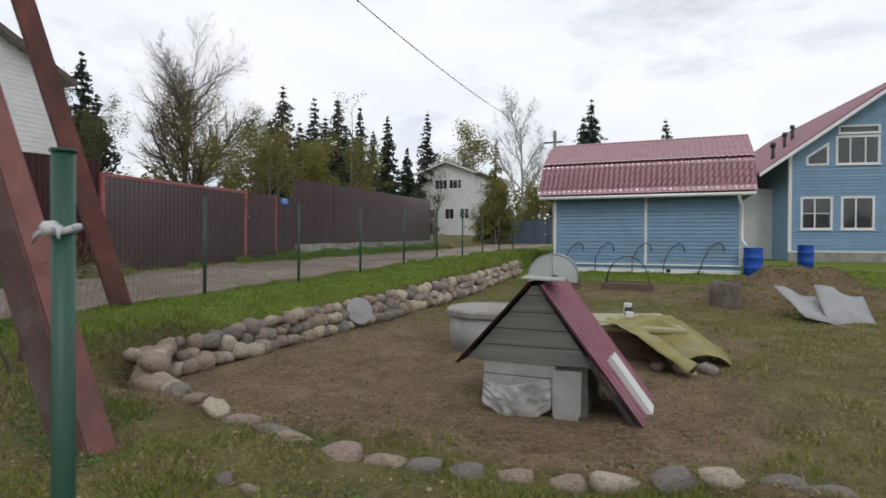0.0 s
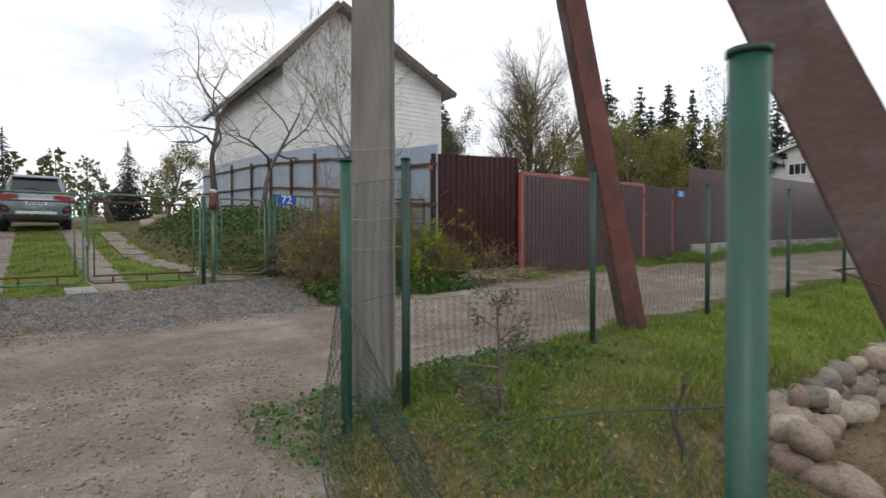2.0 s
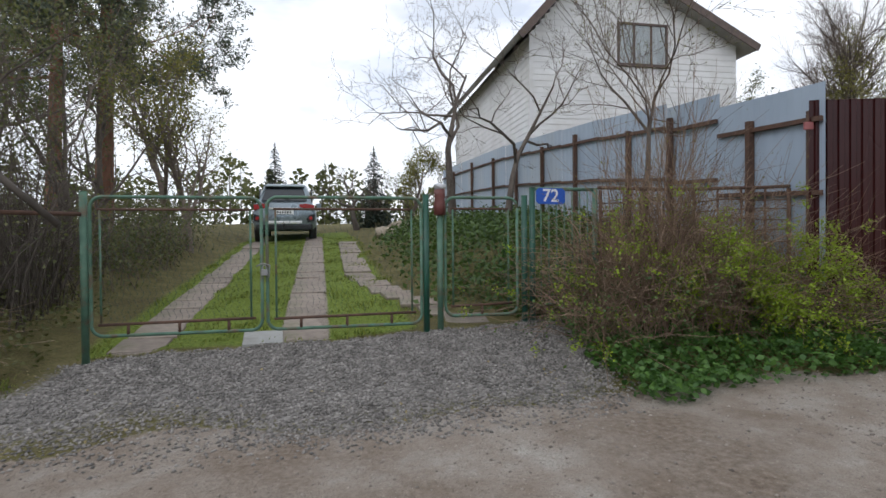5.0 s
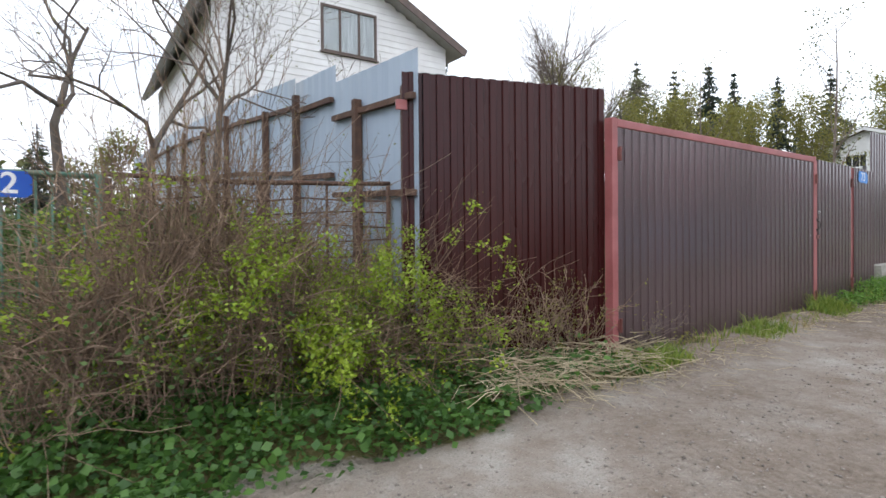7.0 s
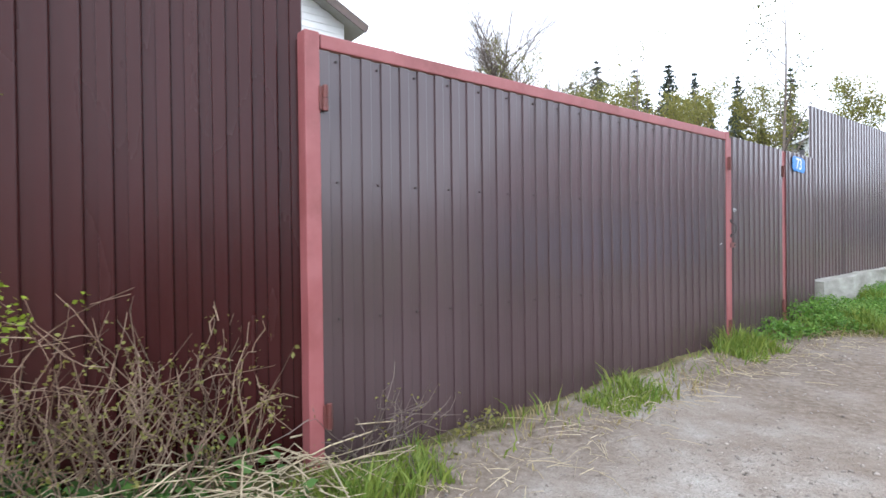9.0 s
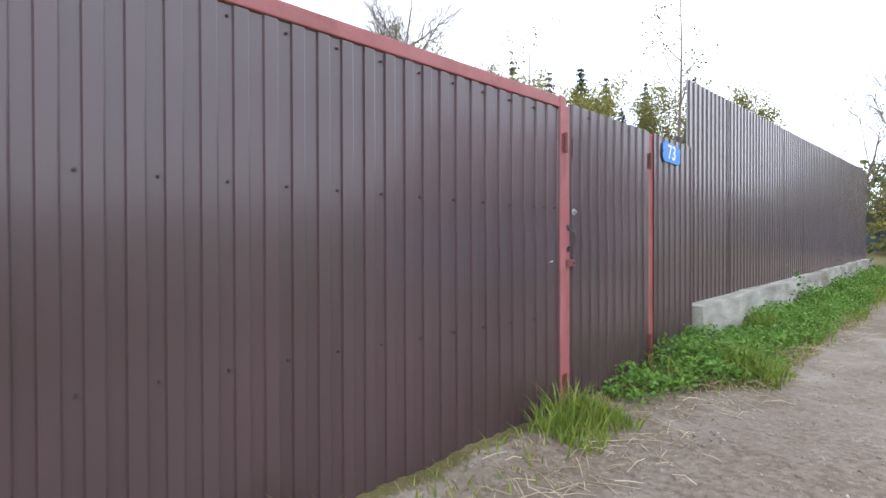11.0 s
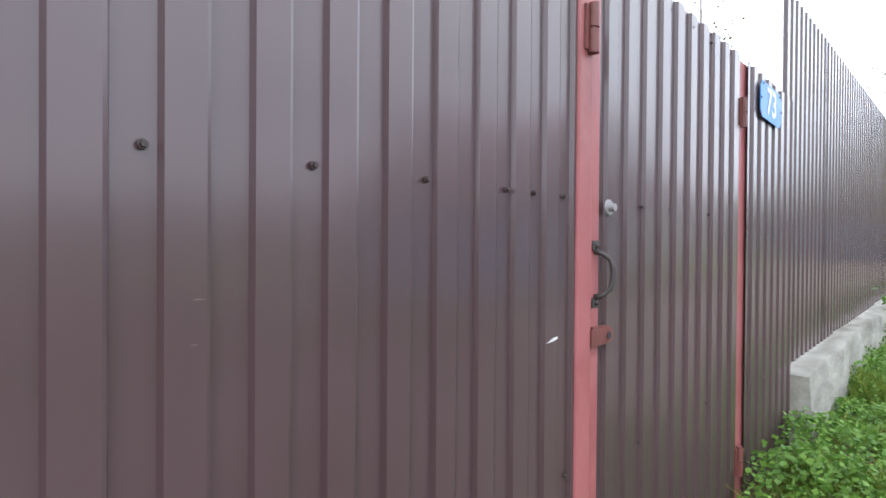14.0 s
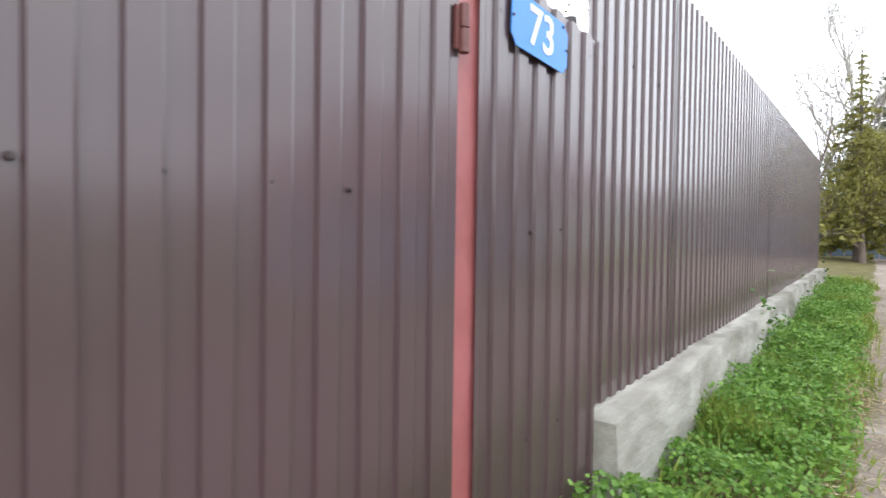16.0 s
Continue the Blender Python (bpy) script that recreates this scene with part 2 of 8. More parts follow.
# ---------------------------------------------------------------- mesh helpers
def raw(name, verts, faces, mats, index=None, smooth=False):
    """A mesh object from arrays of vertices and of equal-sized faces."""
    verts, faces = np.asarray(verts, np.float32).reshape(-1, 3), np.asarray(faces, np.int32)
    me = bpy.data.meshes.new(name)
    k = faces.shape[1]
    me.vertices.add(len(verts))
    me.vertices.foreach_set("co", verts.ravel())
    me.loops.add(faces.size)
    me.loops.foreach_set("vertex_index", faces.ravel())
    me.polygons.add(len(faces))
    me.polygons.foreach_set("loop_start", np.arange(0, faces.size, k, dtype=np.int32))
    for m in (mats if isinstance(mats, (list, tuple)) else [mats]):
        me.materials.append(m)
    if index is not None:
        me.polygons.foreach_set("material_index", np.asarray(index, np.int32))
    me.update(calc_edges=True)
    if smooth:
        me.polygons.foreach_set("use_smooth", np.ones(len(faces), bool))
    me.validate()
    return new(name, me)


def thing(name, x=0, y=0, z=0, rz=0, label="", category="", group="", kind=""):
    ob = new(name)
    ob.empty_display_size = 0.2
    ob.matrix_basis = pose(x, y, z, 0, 0, rz)
    return tagged(ob, label, category, group, kind)


def part(name, bm, material, parent, label="", smooth=False):
    """A bmesh as one mesh object under a thing or under a part, in the parent's own space."""
    me = bpy.data.meshes.new(name)
    bm.normal_update()
    bm.to_mesh(me)
    bm.free()
    for m in (material if isinstance(material, (list, tuple)) else [material]):
        me.materials.append(m)
    if smooth:
        me.polygons.foreach_set("use_smooth", np.ones(len(me.polygons), bool))
    ob = new(name, me)
    if parent:
        ob.parent = parent
    if label:
        ob["label"] = label
    return ob


def again(ob, m, parent=None):
    """Another piece on the same mesh."""
    o = new(ob.name.split(".")[0], ob.data)
    o.parent = parent or ob.parent
    o.matrix_basis = m
    return o


def box(bm, x0, x1, y0, y1, z0, z1, bev=0.0, m=None):
    r = bmesh.ops.create_cube(bm, size=1, matrix=Matrix.LocRotScale(((x0 + x1) / 2, (y0 + y1) / 2, (z0 + z1) / 2), None, (abs(x1 - x0), abs(y1 - y0), abs(z1 - z0))))
    vs = r["verts"]
    if bev:
        es = list({e for v in vs for e in v.link_edges})
        r2 = bmesh.ops.bevel(bm, geom=es, offset=bev, segments=2, profile=0.5, affect="EDGES")
        vs = list({v for f in r2["faces"] for v in f.verts} | {v for v in vs if v.is_valid})
    if m is not None:
        bmesh.ops.transform(bm, matrix=m, verts=vs)
    return vs


def tube_bm(bm, pts, rad, sides=8, caps=True):
    """A round bar along points; rad: one radius or one for each."""
    pts = [Vector(p) for p in pts]
    rads = rad if isinstance(rad, (list, tuple)) else [rad] * len(pts)
    rings, side = [], None
    for i, p in enumerate(pts):
        d = (pts[min(i + 1, len(pts) - 1)] - pts[max(i - 1, 0)]).normalized()
        if side is None:
            side = d.cross(Vector((0.3, 0.2, 1)) if abs(d.z) < 0.9 else Vector((1, 0, 0))).normalized()
        side = (side - d * side.dot(d)).normalized()
        up = d.cross(side)
        rings.append([bm.verts.new(p + (side * math.cos(2 * math.pi * k / sides) + up * math.sin(2 * math.pi * k / sides)) * rads[i]) for k in range(sides)])
    for a, b in zip(rings, rings[1:]):
        for k in range(sides):
            bm.faces.new((a[k], a[(k + 1) % sides], b[(k + 1) % sides], b[k]))
    if caps:
        bm.faces.new(rings[0][::-1]), bm.faces.new(rings[-1])


def prism(bm, outline, axis, a, b):
    """An outline of 2D points pulled along an axis from a to b."""
    def put(p, w):
        return {"x": (w, p[0], p[1]), "y": (p[0], w, p[1]), "z": (p[0], p[1], w)}[axis]
    lo, hi = [bm.verts.new(put(p, a)) for p in outline], [bm.verts.new(put(p, b)) for p in outline]
    n = len(outline)
    bm.faces.new(lo), bm.faces.new(hi[::-1])
    for i in range(n):
        bm.faces.new((lo[i], hi[i], hi[(i + 1) % n], lo[(i + 1) % n]))
    bmesh.ops.recalc_face_normals(bm, faces=bm.faces[:])


def tubes(lines, sides=3):
    """Arrays for many thin bars: each line is (points n x 3, radii n)."""
    V, F, base = [], [], 0
    ang = np.arange(sides) * 2 * np.pi / sides
    ca, sa = np.cos(ang)[None, :, None], np.sin(ang)[None, :, None]
    k = np.arange(sides)
    for p, r in lines:
        p, r = np.asarray(p, float), np.asarray(r, float)
        n = len(p)
        d = np.gradient(p, axis=0)
        d /= np.linalg.norm(d, axis=1, keepdims=True) + 1e-9
        ref = np.array([0.31, 0.87, 0.2]) if abs(d[0, 1]) < 0.8 else np.array([0.9, 0.1, 0.3])
        s = np.cross(d, ref)
        s /= np.linalg.norm(s, axis=1, keepdims=True) + 1e-9
        u = np.cross(d, s)
        V.append((p[:, None, :] + (s[:, None, :] * ca + u[:, None, :] * sa) * r[:, None, None]).reshape(-1, 3))
        i = (np.arange(n - 1) * sides)[:, None]
        F.append((base + np.stack([i + k, i + (k + 1) % sides, i + sides + (k + 1) % sides, i + sides + k], -1)).reshape(-1, 4))
        base += n * sides
    return np.concatenate(V), np.concatenate(F)


def flakes(P, size, rng, up=0.0, long=1.6, out=None):
    """Arrays for small leaf blades (bent diamonds) at points P; up: how far they face up."""
    n = len(P)
    a = rng.normal(size=(n, 3))
    if out is not None:
        a += out
    a[:, 2] *= 1 - up
    a /= np.linalg.norm(a, axis=1, keepdims=True)
    b = rng.normal(size=(n, 3))
    b[:, 2] *= 1 - up
    b -= a * (a * b).sum(1, keepdims=True)
    b /= np.linalg.norm(b, axis=1, keepdims=True)
    s = (size * rng.uniform(0.6, 1.4, n))[:, None]
    nrm = np.cross(a, b)
    tip, mid = P + a * s * long, P + a * s * long * 0.5
    V = np.stack([P, mid + b * s * 0.5 + nrm * s * 0.12, tip, mid - b * s * 0.5 + nrm * s * 0.12], 1).reshape(-1, 3)
    return V, np.arange(4 * n).reshape(-1, 4)


# ---------------------------------------------------------------- the lie of the land
def lerp(v, xs, ys):
    return np.interp(v, xs, ys)


def step(v, a, b):
    t = np.clip((v - a) / (b - a), 0, 1)
    return t * t * (3 - 2 * t)


def wall_x(y):
    """The line of the dry-stone edge of the garden bed."""
    return lerp(y, [4, 12, 16, 21], [-4.72, -4.78, -5.05, -5.35])


def land(x, y, detail=True):
    x, y = np.asarray(x, float), np.asarray(y, float)
    road = lerp(y, [-60, -5, 0, 4, 7.8, 12, 14.2, 25, 60, 140, 400], [-1.2, -0.12, 0.03, 0.2, 0.37, 0.51, 0.6, 0.85, 1.7, 2.6, 5])
    z = road + 0.02 * step(x, -7, -10.5)
    # verge under the brown fence, slope up to the green gate and the drive beyond
    z = z + 0.05 * step(-x, 9.9, 10.8) * step(y, 4.2, 5.5)
    hill = lerp(-x, [10.7, 12.3, 23.5, 30, 60, 300], [0.0, 0.31, 1.37, 1.8, 3.0, 6])
    z = z + hill * (1 - 0.75 * step(y, 5.5, 9))
    z = z + 0.55 * step(-x, 12.9, 14.5) * step(y, 2.3, 3.6) * (1 - step(y, 6.5, 9)) * (1 - step(-x, 19, 23))
    z = z + 0.3 * step(-x, 11.2, 12.2) * (1 - step(y, -2.2, -1.2))
    # bank inside the wire fence
    bank = lerp(y, [1.7, 3.8, 6, 8, 10.4, 12.5, 14.6, 20, 60], [0.2, 0.3, 0.33, 0.37, 0.44, 0.55, 0.62, 0.75, 1.6])
    lot = step(x, -6.7, -6.2) * step(y, 1.0, 1.9)
    z = z * (1 - lot) + bank * lot
    # the garden ground falls to the bed
    bed = lerp(y, [2.7, 3.2, 9, 14, 18, 21, 30, 60], [-0.12, -0.24, -0.22, -0.14, -0.02, 0.08, 0.35, 1.2])
    inner = step(x, wall_x(y) - 0.12, wall_x(y) + 0.12) * step(y, 2.75, 3.2)
    z = z * (1 - inner) + bed * inner
    front = step(x, -5.2, -3.4) * (1 - step(y, 2.75, 3.2))
    z = z * (1 - front) + (-0.03 - 0.05 * step(y, 1.5, 2.8)) * front
    # heap of dug earth
    heap = np.exp(-(((x - 2.6) / 1.6) ** 2 + ((y - 14.4) / 1.4) ** 2) ** 1.2)
    if detail:
        z = z + heap * 0.72 * (1 + 0.2 * np.sin(x * 5.1 + 1) * np.sin(y * 4.3))
        soft = 1 - 0.75 * step(-x, 6.5, 7.2) * step(x, -10.6, -9.8)
        z = z + soft * 0.022 * (np.sin(x * 3.1 + np.sin(y * 2.3) * 1.7) * np.sin(y * 2.7 + 0.6 * x) + 0.6 * np.sin(x * 7.3 + y * 5.9) * np.sin(y * 8.1 - x * 3.3))
        z = z - 0.02 * np.exp(-((x + 8.9) / 0.28) ** 2) * step(y, 2, 4) - 0.02 * np.exp(-((x + 7.5) / 0.28) ** 2) * step(y, 2, 4)
    return z


def ground_z(x, y):
    return float(land(x, y))


def axis_steps(parts):
    out = [np.arange(a, b, s) for a, b, s in parts]
    return np.concatenate(out + [[parts[-1][1]]])


gx = axis_steps([(-900, -100, 100), (-100, -40, 6), (-40, -25, 1.0), (-25, -13, 0.3), (-13, 1.5, 0.1), (1.5, 6, 0.2), (6, 20, 1.0), (20, 80, 6), (80, 900, 100)])
gy = axis_steps([(-900, -100, 100), (-100, -30, 7), (-30, -8, 1.0), (-8, -1, 0.25), (-1, 16, 0.1), (16, 26, 0.25), (26, 60, 1.0), (60, 130, 7), (130, 900, 100)])
GX, GY = np.meshgrid(gx, gy)
GZ = land(GX, GY)
gi = np.arange(GX.size).reshape(GX.shape)
ground = raw("ground", np.stack([GX, GY, GZ], -1).reshape(-1, 3), np.stack([gi[:-1, :-1], gi[:-1, 1:], gi[1:, 1:], gi[1:, :-1]], -1).reshape(-1, 4), [bpy.data.materials.new("earth")], smooth=True)
tagged(ground, "packed dirt lane, gravel apron, grass verges and bare garden soil", "ground", kind="structure")


def zones(x, y):
    """How far each place is lane, gravel, bare bed, strip of drive, lush grass."""
    wob = 0.22 * np.sin(x * 1.7 + y * 0.9) * np.sin(y * 1.3 - x * 0.5) + 0.1 * np.sin(x * 4.1 - y * 3.7)
    lane = np.maximum(step(x + wob * (1 - 0.6 * step(y, 7.6, 8.2)), -10.6 - 0.35 * step(y, 7.6, 8.4) + 0.65 * step(y, 12.3, 13.3), -10.25 - 0.45 * step(y, 7.6, 8.4) + 0.75 * step(y, 12.3, 13.3)) * (1 - step(x + wob, -6.95, -6.6)), (1 - step(y + wob, 0.9, 1.6)) * step(-x + wob, 4.9, 5.6) * (1 - step(-x + wob, 10.7, 11.0)))
    lane = np.maximum(lane, step(-x, 5.2, 6.4) * (1 - step(y + wob - 2.4 * step(-x, 6.5, 7.2), 1.5, 2.4)) * (1 - step(-x + wob, 10.6, 10.9)))
    lane = np.maximum(lane, (1 - step(y + wob, -0.9, -0.3)) * step(y, -6, -5) * (x > -6))
    gravel = step(-x + wob + 0.5 * (1 - step(y, -1.0, 1.2)) * -1, 9.7, 11.9) * (1 - step(-x, 12.3, 12.45)) * step(y + wob, -1.3, -0.8) * (1 - step(y + wob * 1.5, 3.3, 3.7))
    bed = step(x, wall_x(y), wall_x(y) + 0.1) * step(y, 2.7, 2.95) * (1 - step(y + 2 * wob, 8.5, 11.5)) * (1 - 0.9 * step(x + 2 * wob, -0.1, 1.5))
    bed = np.maximum(bed, np.exp(-(((x - 2.4) / 2.1) ** 2 + ((y - 13.6) / 1.7) ** 2) ** 1.6))
    bed = np.maximum(bed, 0.8 * step(x, -3, -2) * step(y, 12.5, 13.5) * (1 - step(y, 16.5, 18)))
    strip = np.zeros_like(x)
    for y0, w in ((-0.55, 0.24), (1.0, 0.24)):
        strip = np.maximum(strip, step(-x, 12.3, 12.6) * (1 - step(-x, 25, 26)) * (np.abs(y - y0) < w))
    lush = step(x, -6.6, -6.2) * (1 - step(x, wall_x(y) - 0.1, wall_x(y))) * step(y, 3.2, 5.5) + 0.9 * step(y, 17.5, 18.5) * step(x, -6.6, -6.2) * (1 - step(y, 60, 80))
    lush = np.maximum(lush, 0.75 * step(-x, 12.3, 12.6) * (1 - step(-x, 26, 30)) * step(y, -1.2, -0.9) * (1 - step(y, 2, 2.4)))
    return [np.clip(v, 0, 1) for v in (lane, gravel, bed, strip, lush)]


for zname, zval in zip(("lane", "gravel", "bed", "strip", "lush"), zones(GX, GY)):
    at_ = ground.data.attributes.new(zname, "FLOAT", "POINT")
    at_.data.foreach_set("value", zval.ravel().astype(np.float32))


def earth_nodes(m):
    m.use_nodes = True
    n, l = m.node_tree.nodes, m.node_tree.links
    b = n["Principled BSDF"]
    co = n.new("ShaderNodeTexCoord").outputs["Object"]

    def noise_of(scale, detail=6, rough=0.6):
        t = n.new("ShaderNodeTexNoise")
        t.inputs["Scale"].default_value, t.inputs["Detail"].default_value, t.inputs["Roughness"].default_value = scale, detail, rough
        l.new(co, t.inputs["Vector"])
        return t.outputs["Fac"]

    def ramp(fac, *stops):
        r = n.new("ShaderNodeValToRGB")
        while len(r.color_ramp.elements) < len(stops):
            r.color_ramp.elements.new(0.5)
        for e, (p, c) in zip(r.color_ramp.elements, stops):
            e.position, e.color = p, (*c, 1)
        l.new(fac, r.inputs["Fac"])
        return r.outputs["Color"]

    def mix(fac, a, c):
        x = n.new("ShaderNodeMix")
        x.data_type = "RGBA"
        l.new(fac, x.inputs["Factor"]), l.new(a, x.inputs["A"]), l.new(c, x.inputs["B"])
        return x.outputs["Result"]

    def edge(name, fac, spread=0.5):
        """A zone with a ragged edge."""
        a = n.new("ShaderNodeAttribute")
        a.attribute_name = name
        s = n.new("ShaderNodeMath")
        s.operation = "MULTIPLY_ADD"
        l.new(fac, s.inputs[0])
        s.inputs[1].default_value = spread
        l.new(a.outputs["Fac"], s.inputs[2])
        r = n.new("ShaderNodeMapRange")
        l.new(s.outputs[0], r.inputs["Value"])
        r.inputs["From Min"].default_value, r.inputs["From Max"].default_value = 0.5 + spread * 0.5 - 0.14, 0.5 + spread * 0.5 + 0.14
        return r.outputs["Result"]

    big, mid, fine, grit = noise_of(0.55), noise_of(2.6), noise_of(22), noise_of(95, 3)
    turf = mix(ramp(grit, (0.4, (0, 0, 0)), (0.62, (0.8, 0.8, 0.8))), ramp(mid, (0.3, (0.06, 0.045, 0.026)), (0.5, (0.105, 0.09, 0.038)), (0.68, (0.19, 0.155, 0.075))), ramp(fine, (0.32, (0.07, 0.085, 0.02)), (0.68, (0.24, 0.2, 0.09))))
    green = ramp(fine, (0.3, (0.09, 0.135, 0.02)), (0.7, (0.2, 0.25, 0.045)))
    dirt = ramp(mid, (0.32, (0.225, 0.178, 0.14)), (0.52, (0.315, 0.272, 0.23)), (0.7, (0.4, 0.37, 0.33)))
    dirt_dark = ramp(fine, (0.35, (0.13, 0.095, 0.068)), (0.7, (0.28, 0.228, 0.18)))
    dirt = mix(ramp(big, (0.4, (0, 0, 0)), (0.6, (0.85, 0.85, 0.85))), dirt, dirt_dark)
    dirt = mix(ramp(grit, (0.5, (0, 0, 0)), (0.66, (0.6, 0.6, 0.6))), dirt, ramp(fine, (0.3, (0.14, 0.11, 0.085)), (0.7, (0.24, 0.2, 0.165))))
    vor = n.new("ShaderNodeTexVoronoi")
    vor.inputs["Scale"].default_value = 34
    l.new(co, vor.inputs["Vector"])
    peb = ramp(vor.outputs["Distance"], (0.05, (0.45, 0.43, 0.4)), (0.16, (0, 0, 0)))
    speck = n.new("ShaderNodeMix")
    speck.data_type, speck.blend_type = "RGBA", "ADD"
    speck.inputs["Factor"].default_value = 0.35
    l.new(dirt, speck.inputs["A"]), l.new(peb, speck.inputs["B"])
    dirt = speck.outputs["Result"]
    vor2 = n.new("ShaderNodeTexVoronoi")
    vor2.inputs["Scale"].default_value = 30
    l.new(co, vor2.inputs["Vector"])
    grav = ramp(vor2.outputs["Color"], (0.15, (0.12, 0.11, 0.102)), (0.5, (0.2, 0.186, 0.174)), (0.9, (0.3, 0.282, 0.262)))
    soil = ramp(mid, (0.3, (0.1, 0.067, 0.038)), (0.55, (0.172, 0.12, 0.07)), (0.75, (0.25, 0.18, 0.108)))
    soil = mix(ramp(fine, (0.46, (0, 0, 0)), (0.66, (0.9, 0.9, 0.9))), soil, ramp(grit, (0.35, (0.07, 0.046, 0.028)), (0.65, (0.37, 0.29, 0.195))))
    slab = ramp(fine, (0.3, (0.22, 0.18, 0.15)), (0.7, (0.33, 0.28, 0.24)))
    col = mix(edge("lush", fine), turf, green)
    col = mix(edge("bed", mid, 0.8), col, soil)
    col = mix(edge("lane", fine), col, dirt)
    col = mix(edge("gravel", fine, 1.3), col, grav)
    col = mix(edge("strip", fine, 0.3), col, slab)
    l.new(col, b.inputs["Base Color"])
    b.inputs["Roughness"].default_value, b.inputs["Specular IOR Level"].default_value = 0.95, 0.2
    bu, bu2, bu3 = (n.new("ShaderNodeBump") for _ in range(3))
    l.new(mid, bu.inputs["Height"])
    bu.inputs["Strength"].default_value, bu.inputs["Distance"].default_value = 0.5, 0.1
    l.new(grit, bu2.inputs["Height"])
    bu2.inputs["Strength"].default_value, bu2.inputs["Distance"].default_value = 0.8, 0.02
    l.new(bu.outputs["Normal"], bu2.inputs["Normal"])
    l.new(vor2.outputs["Distance"], bu3.inputs["Height"])
    bu3.inputs["Strength"].default_value, bu3.inputs["Distance"].default_value = 0.5, 0.02
    l.new(bu2.outputs["Normal"], bu3.inputs["Normal"])
    l.new(bu3.outputs["Normal"], b.inputs["Normal"])


earth_nodes(ground.data.materials[0])

# ---------------------------------------------------------------- brown sheet-metal fence along the lane
FX = -10.9


def sheet_bm(length, z0, z1, pitch=0.1145, depth=0.011, slope=(0, 0), phase=0.0):
    """Trapezoid-ribbed sheet along +y, facing +x; slope: how far the foot and z-range rise to the far end."""
    bm = bmesh.new()
    ys, xs, y, i = [], [], 0.0, 0
    seq = ((0.44, 0.0), (0.04, 1.0), (0.44, 1.0), (0.045, 0.82), (0.035, 0.0))
    kn_y, kn_x = [-(phase % 1.0) * pitch], [0.0]
    while kn_y[-1] < length:
        w, nxt = seq[i % 5]
        kn_y.append(kn_y[-1] + w * pitch), kn_x.append(depth * nxt)
        i += 1
    ys = [0.0] + [v for v in kn_y if 1e-4 < v < length - 1e-4] + [length]
    xs = [float(np.interp(v, kn_y, kn_x)) for v in ys]
    rows = []
    for k in range(3):
        rows.append([bm.verts.new((x, yy, (z0 + (z1 - z0) * k / 2) + (slope[0] if k == 0 else slope[1] if k == 2 else (slope[0] + slope[1]) / 2) * yy / length)) for x, yy in zip(xs, ys)])
    for a, b in zip(rows, rows[1:]):
        for j in range(len(ys) - 1):
            bm.faces.new((a[j], a[j + 1], b[j + 1], b[j]))
    bm.normal_update()
    bmesh.ops.solidify(bm, geom=bm.faces[:], thickness=0.0012)
    return bm


M["screw_brown"] = surf("screw_brown", (0.03, 0.02, 0.019), (0.05, 0.033, 0.031), 60.0, 0.5, 0.0)


def screw_mesh(parent):
    bm = bmesh.new()
    bmesh.ops.create_cone(bm, cap_ends=True, segments=10, radius1=0.0068, radius2=0.0064, depth=0.003, matrix=pose(0.0015, 0, 0, 0, 90, 0))
    bmesh.ops.create_cone(bm, cap_ends=True, segments=6, radius1=0.0048, radius2=0.0042, depth=0.006, matrix=pose(0.005, 0, 0, 0, 90, 0))
    return part("screw", bm, M["screw_brown"], parent)


SCREW = []


def screws(parent, places):
    for p in places:
        if SCREW:
            again(SCREW[0], pose(*p), parent)
        else:
            SCREW.append(screw_mesh(parent))
            SCREW[0].matrix_basis = pose(*p)


def fence_panel(name, x, y, rz, widths, z0, z1, mat, slope=(0, 0), rows=(), label="", category="fence", offs=0.0, phase=0.0, depth=0.011):
    f = thing(name, x, y, 0, rz, label, category)
    pos = 0.0
    total = sum(widths)
    for w in widths:
        a, b = pos / total, (pos + w) / total
        sh = part("sheet", sheet_bm(w + 0.02, z0 + slope[0] * a, z1 + slope[1] * a, slope=(slope[0] * (b - a), slope[1] * (b - a)), phase=phase + pos / 0.1145, depth=depth), mat, f)
        sh.location = (0.0012 * (widths.index(w) % 2) + offs, pos, 0)
        pos += w
    places = []
    for z, every, first in rows:
        yy = first
        while yy < total - 0.02:
            places.append((0.004 + offs, yy, z + slope[0] * yy / total))
            yy += every
    screws(f, places)
    return f


corner_panel = fence_panel("corner_fence_panel", -11.54, 6.07, -math.degrees(math.atan2(0.52, 1.66)) , [1.81], 0.34, 2.8, M["dark_sheet"], (0.05, 0.0), [(2.3, 0.229, 0.085), (1.62, 0.229, 0.085), (0.95, 0.229, 0.085)],
                           "dark brown ribbed sheet-metal fence panel beside the gate", depth=0.019)
bm = bmesh.new()
box(bm, -0.06, -0.01, 0.0, 0.05, 0.0, 2.7, 0.004)
part("post", bm, M["rust"], corner_panel)
bm = bmesh.new()
box(bm, -0.012, 0.014, -0.05, 0.04, 2.5, 2.58, 0.004)
part("bracket", bm, M["red_paint"], corner_panel, "orange-red painted steel bracket")

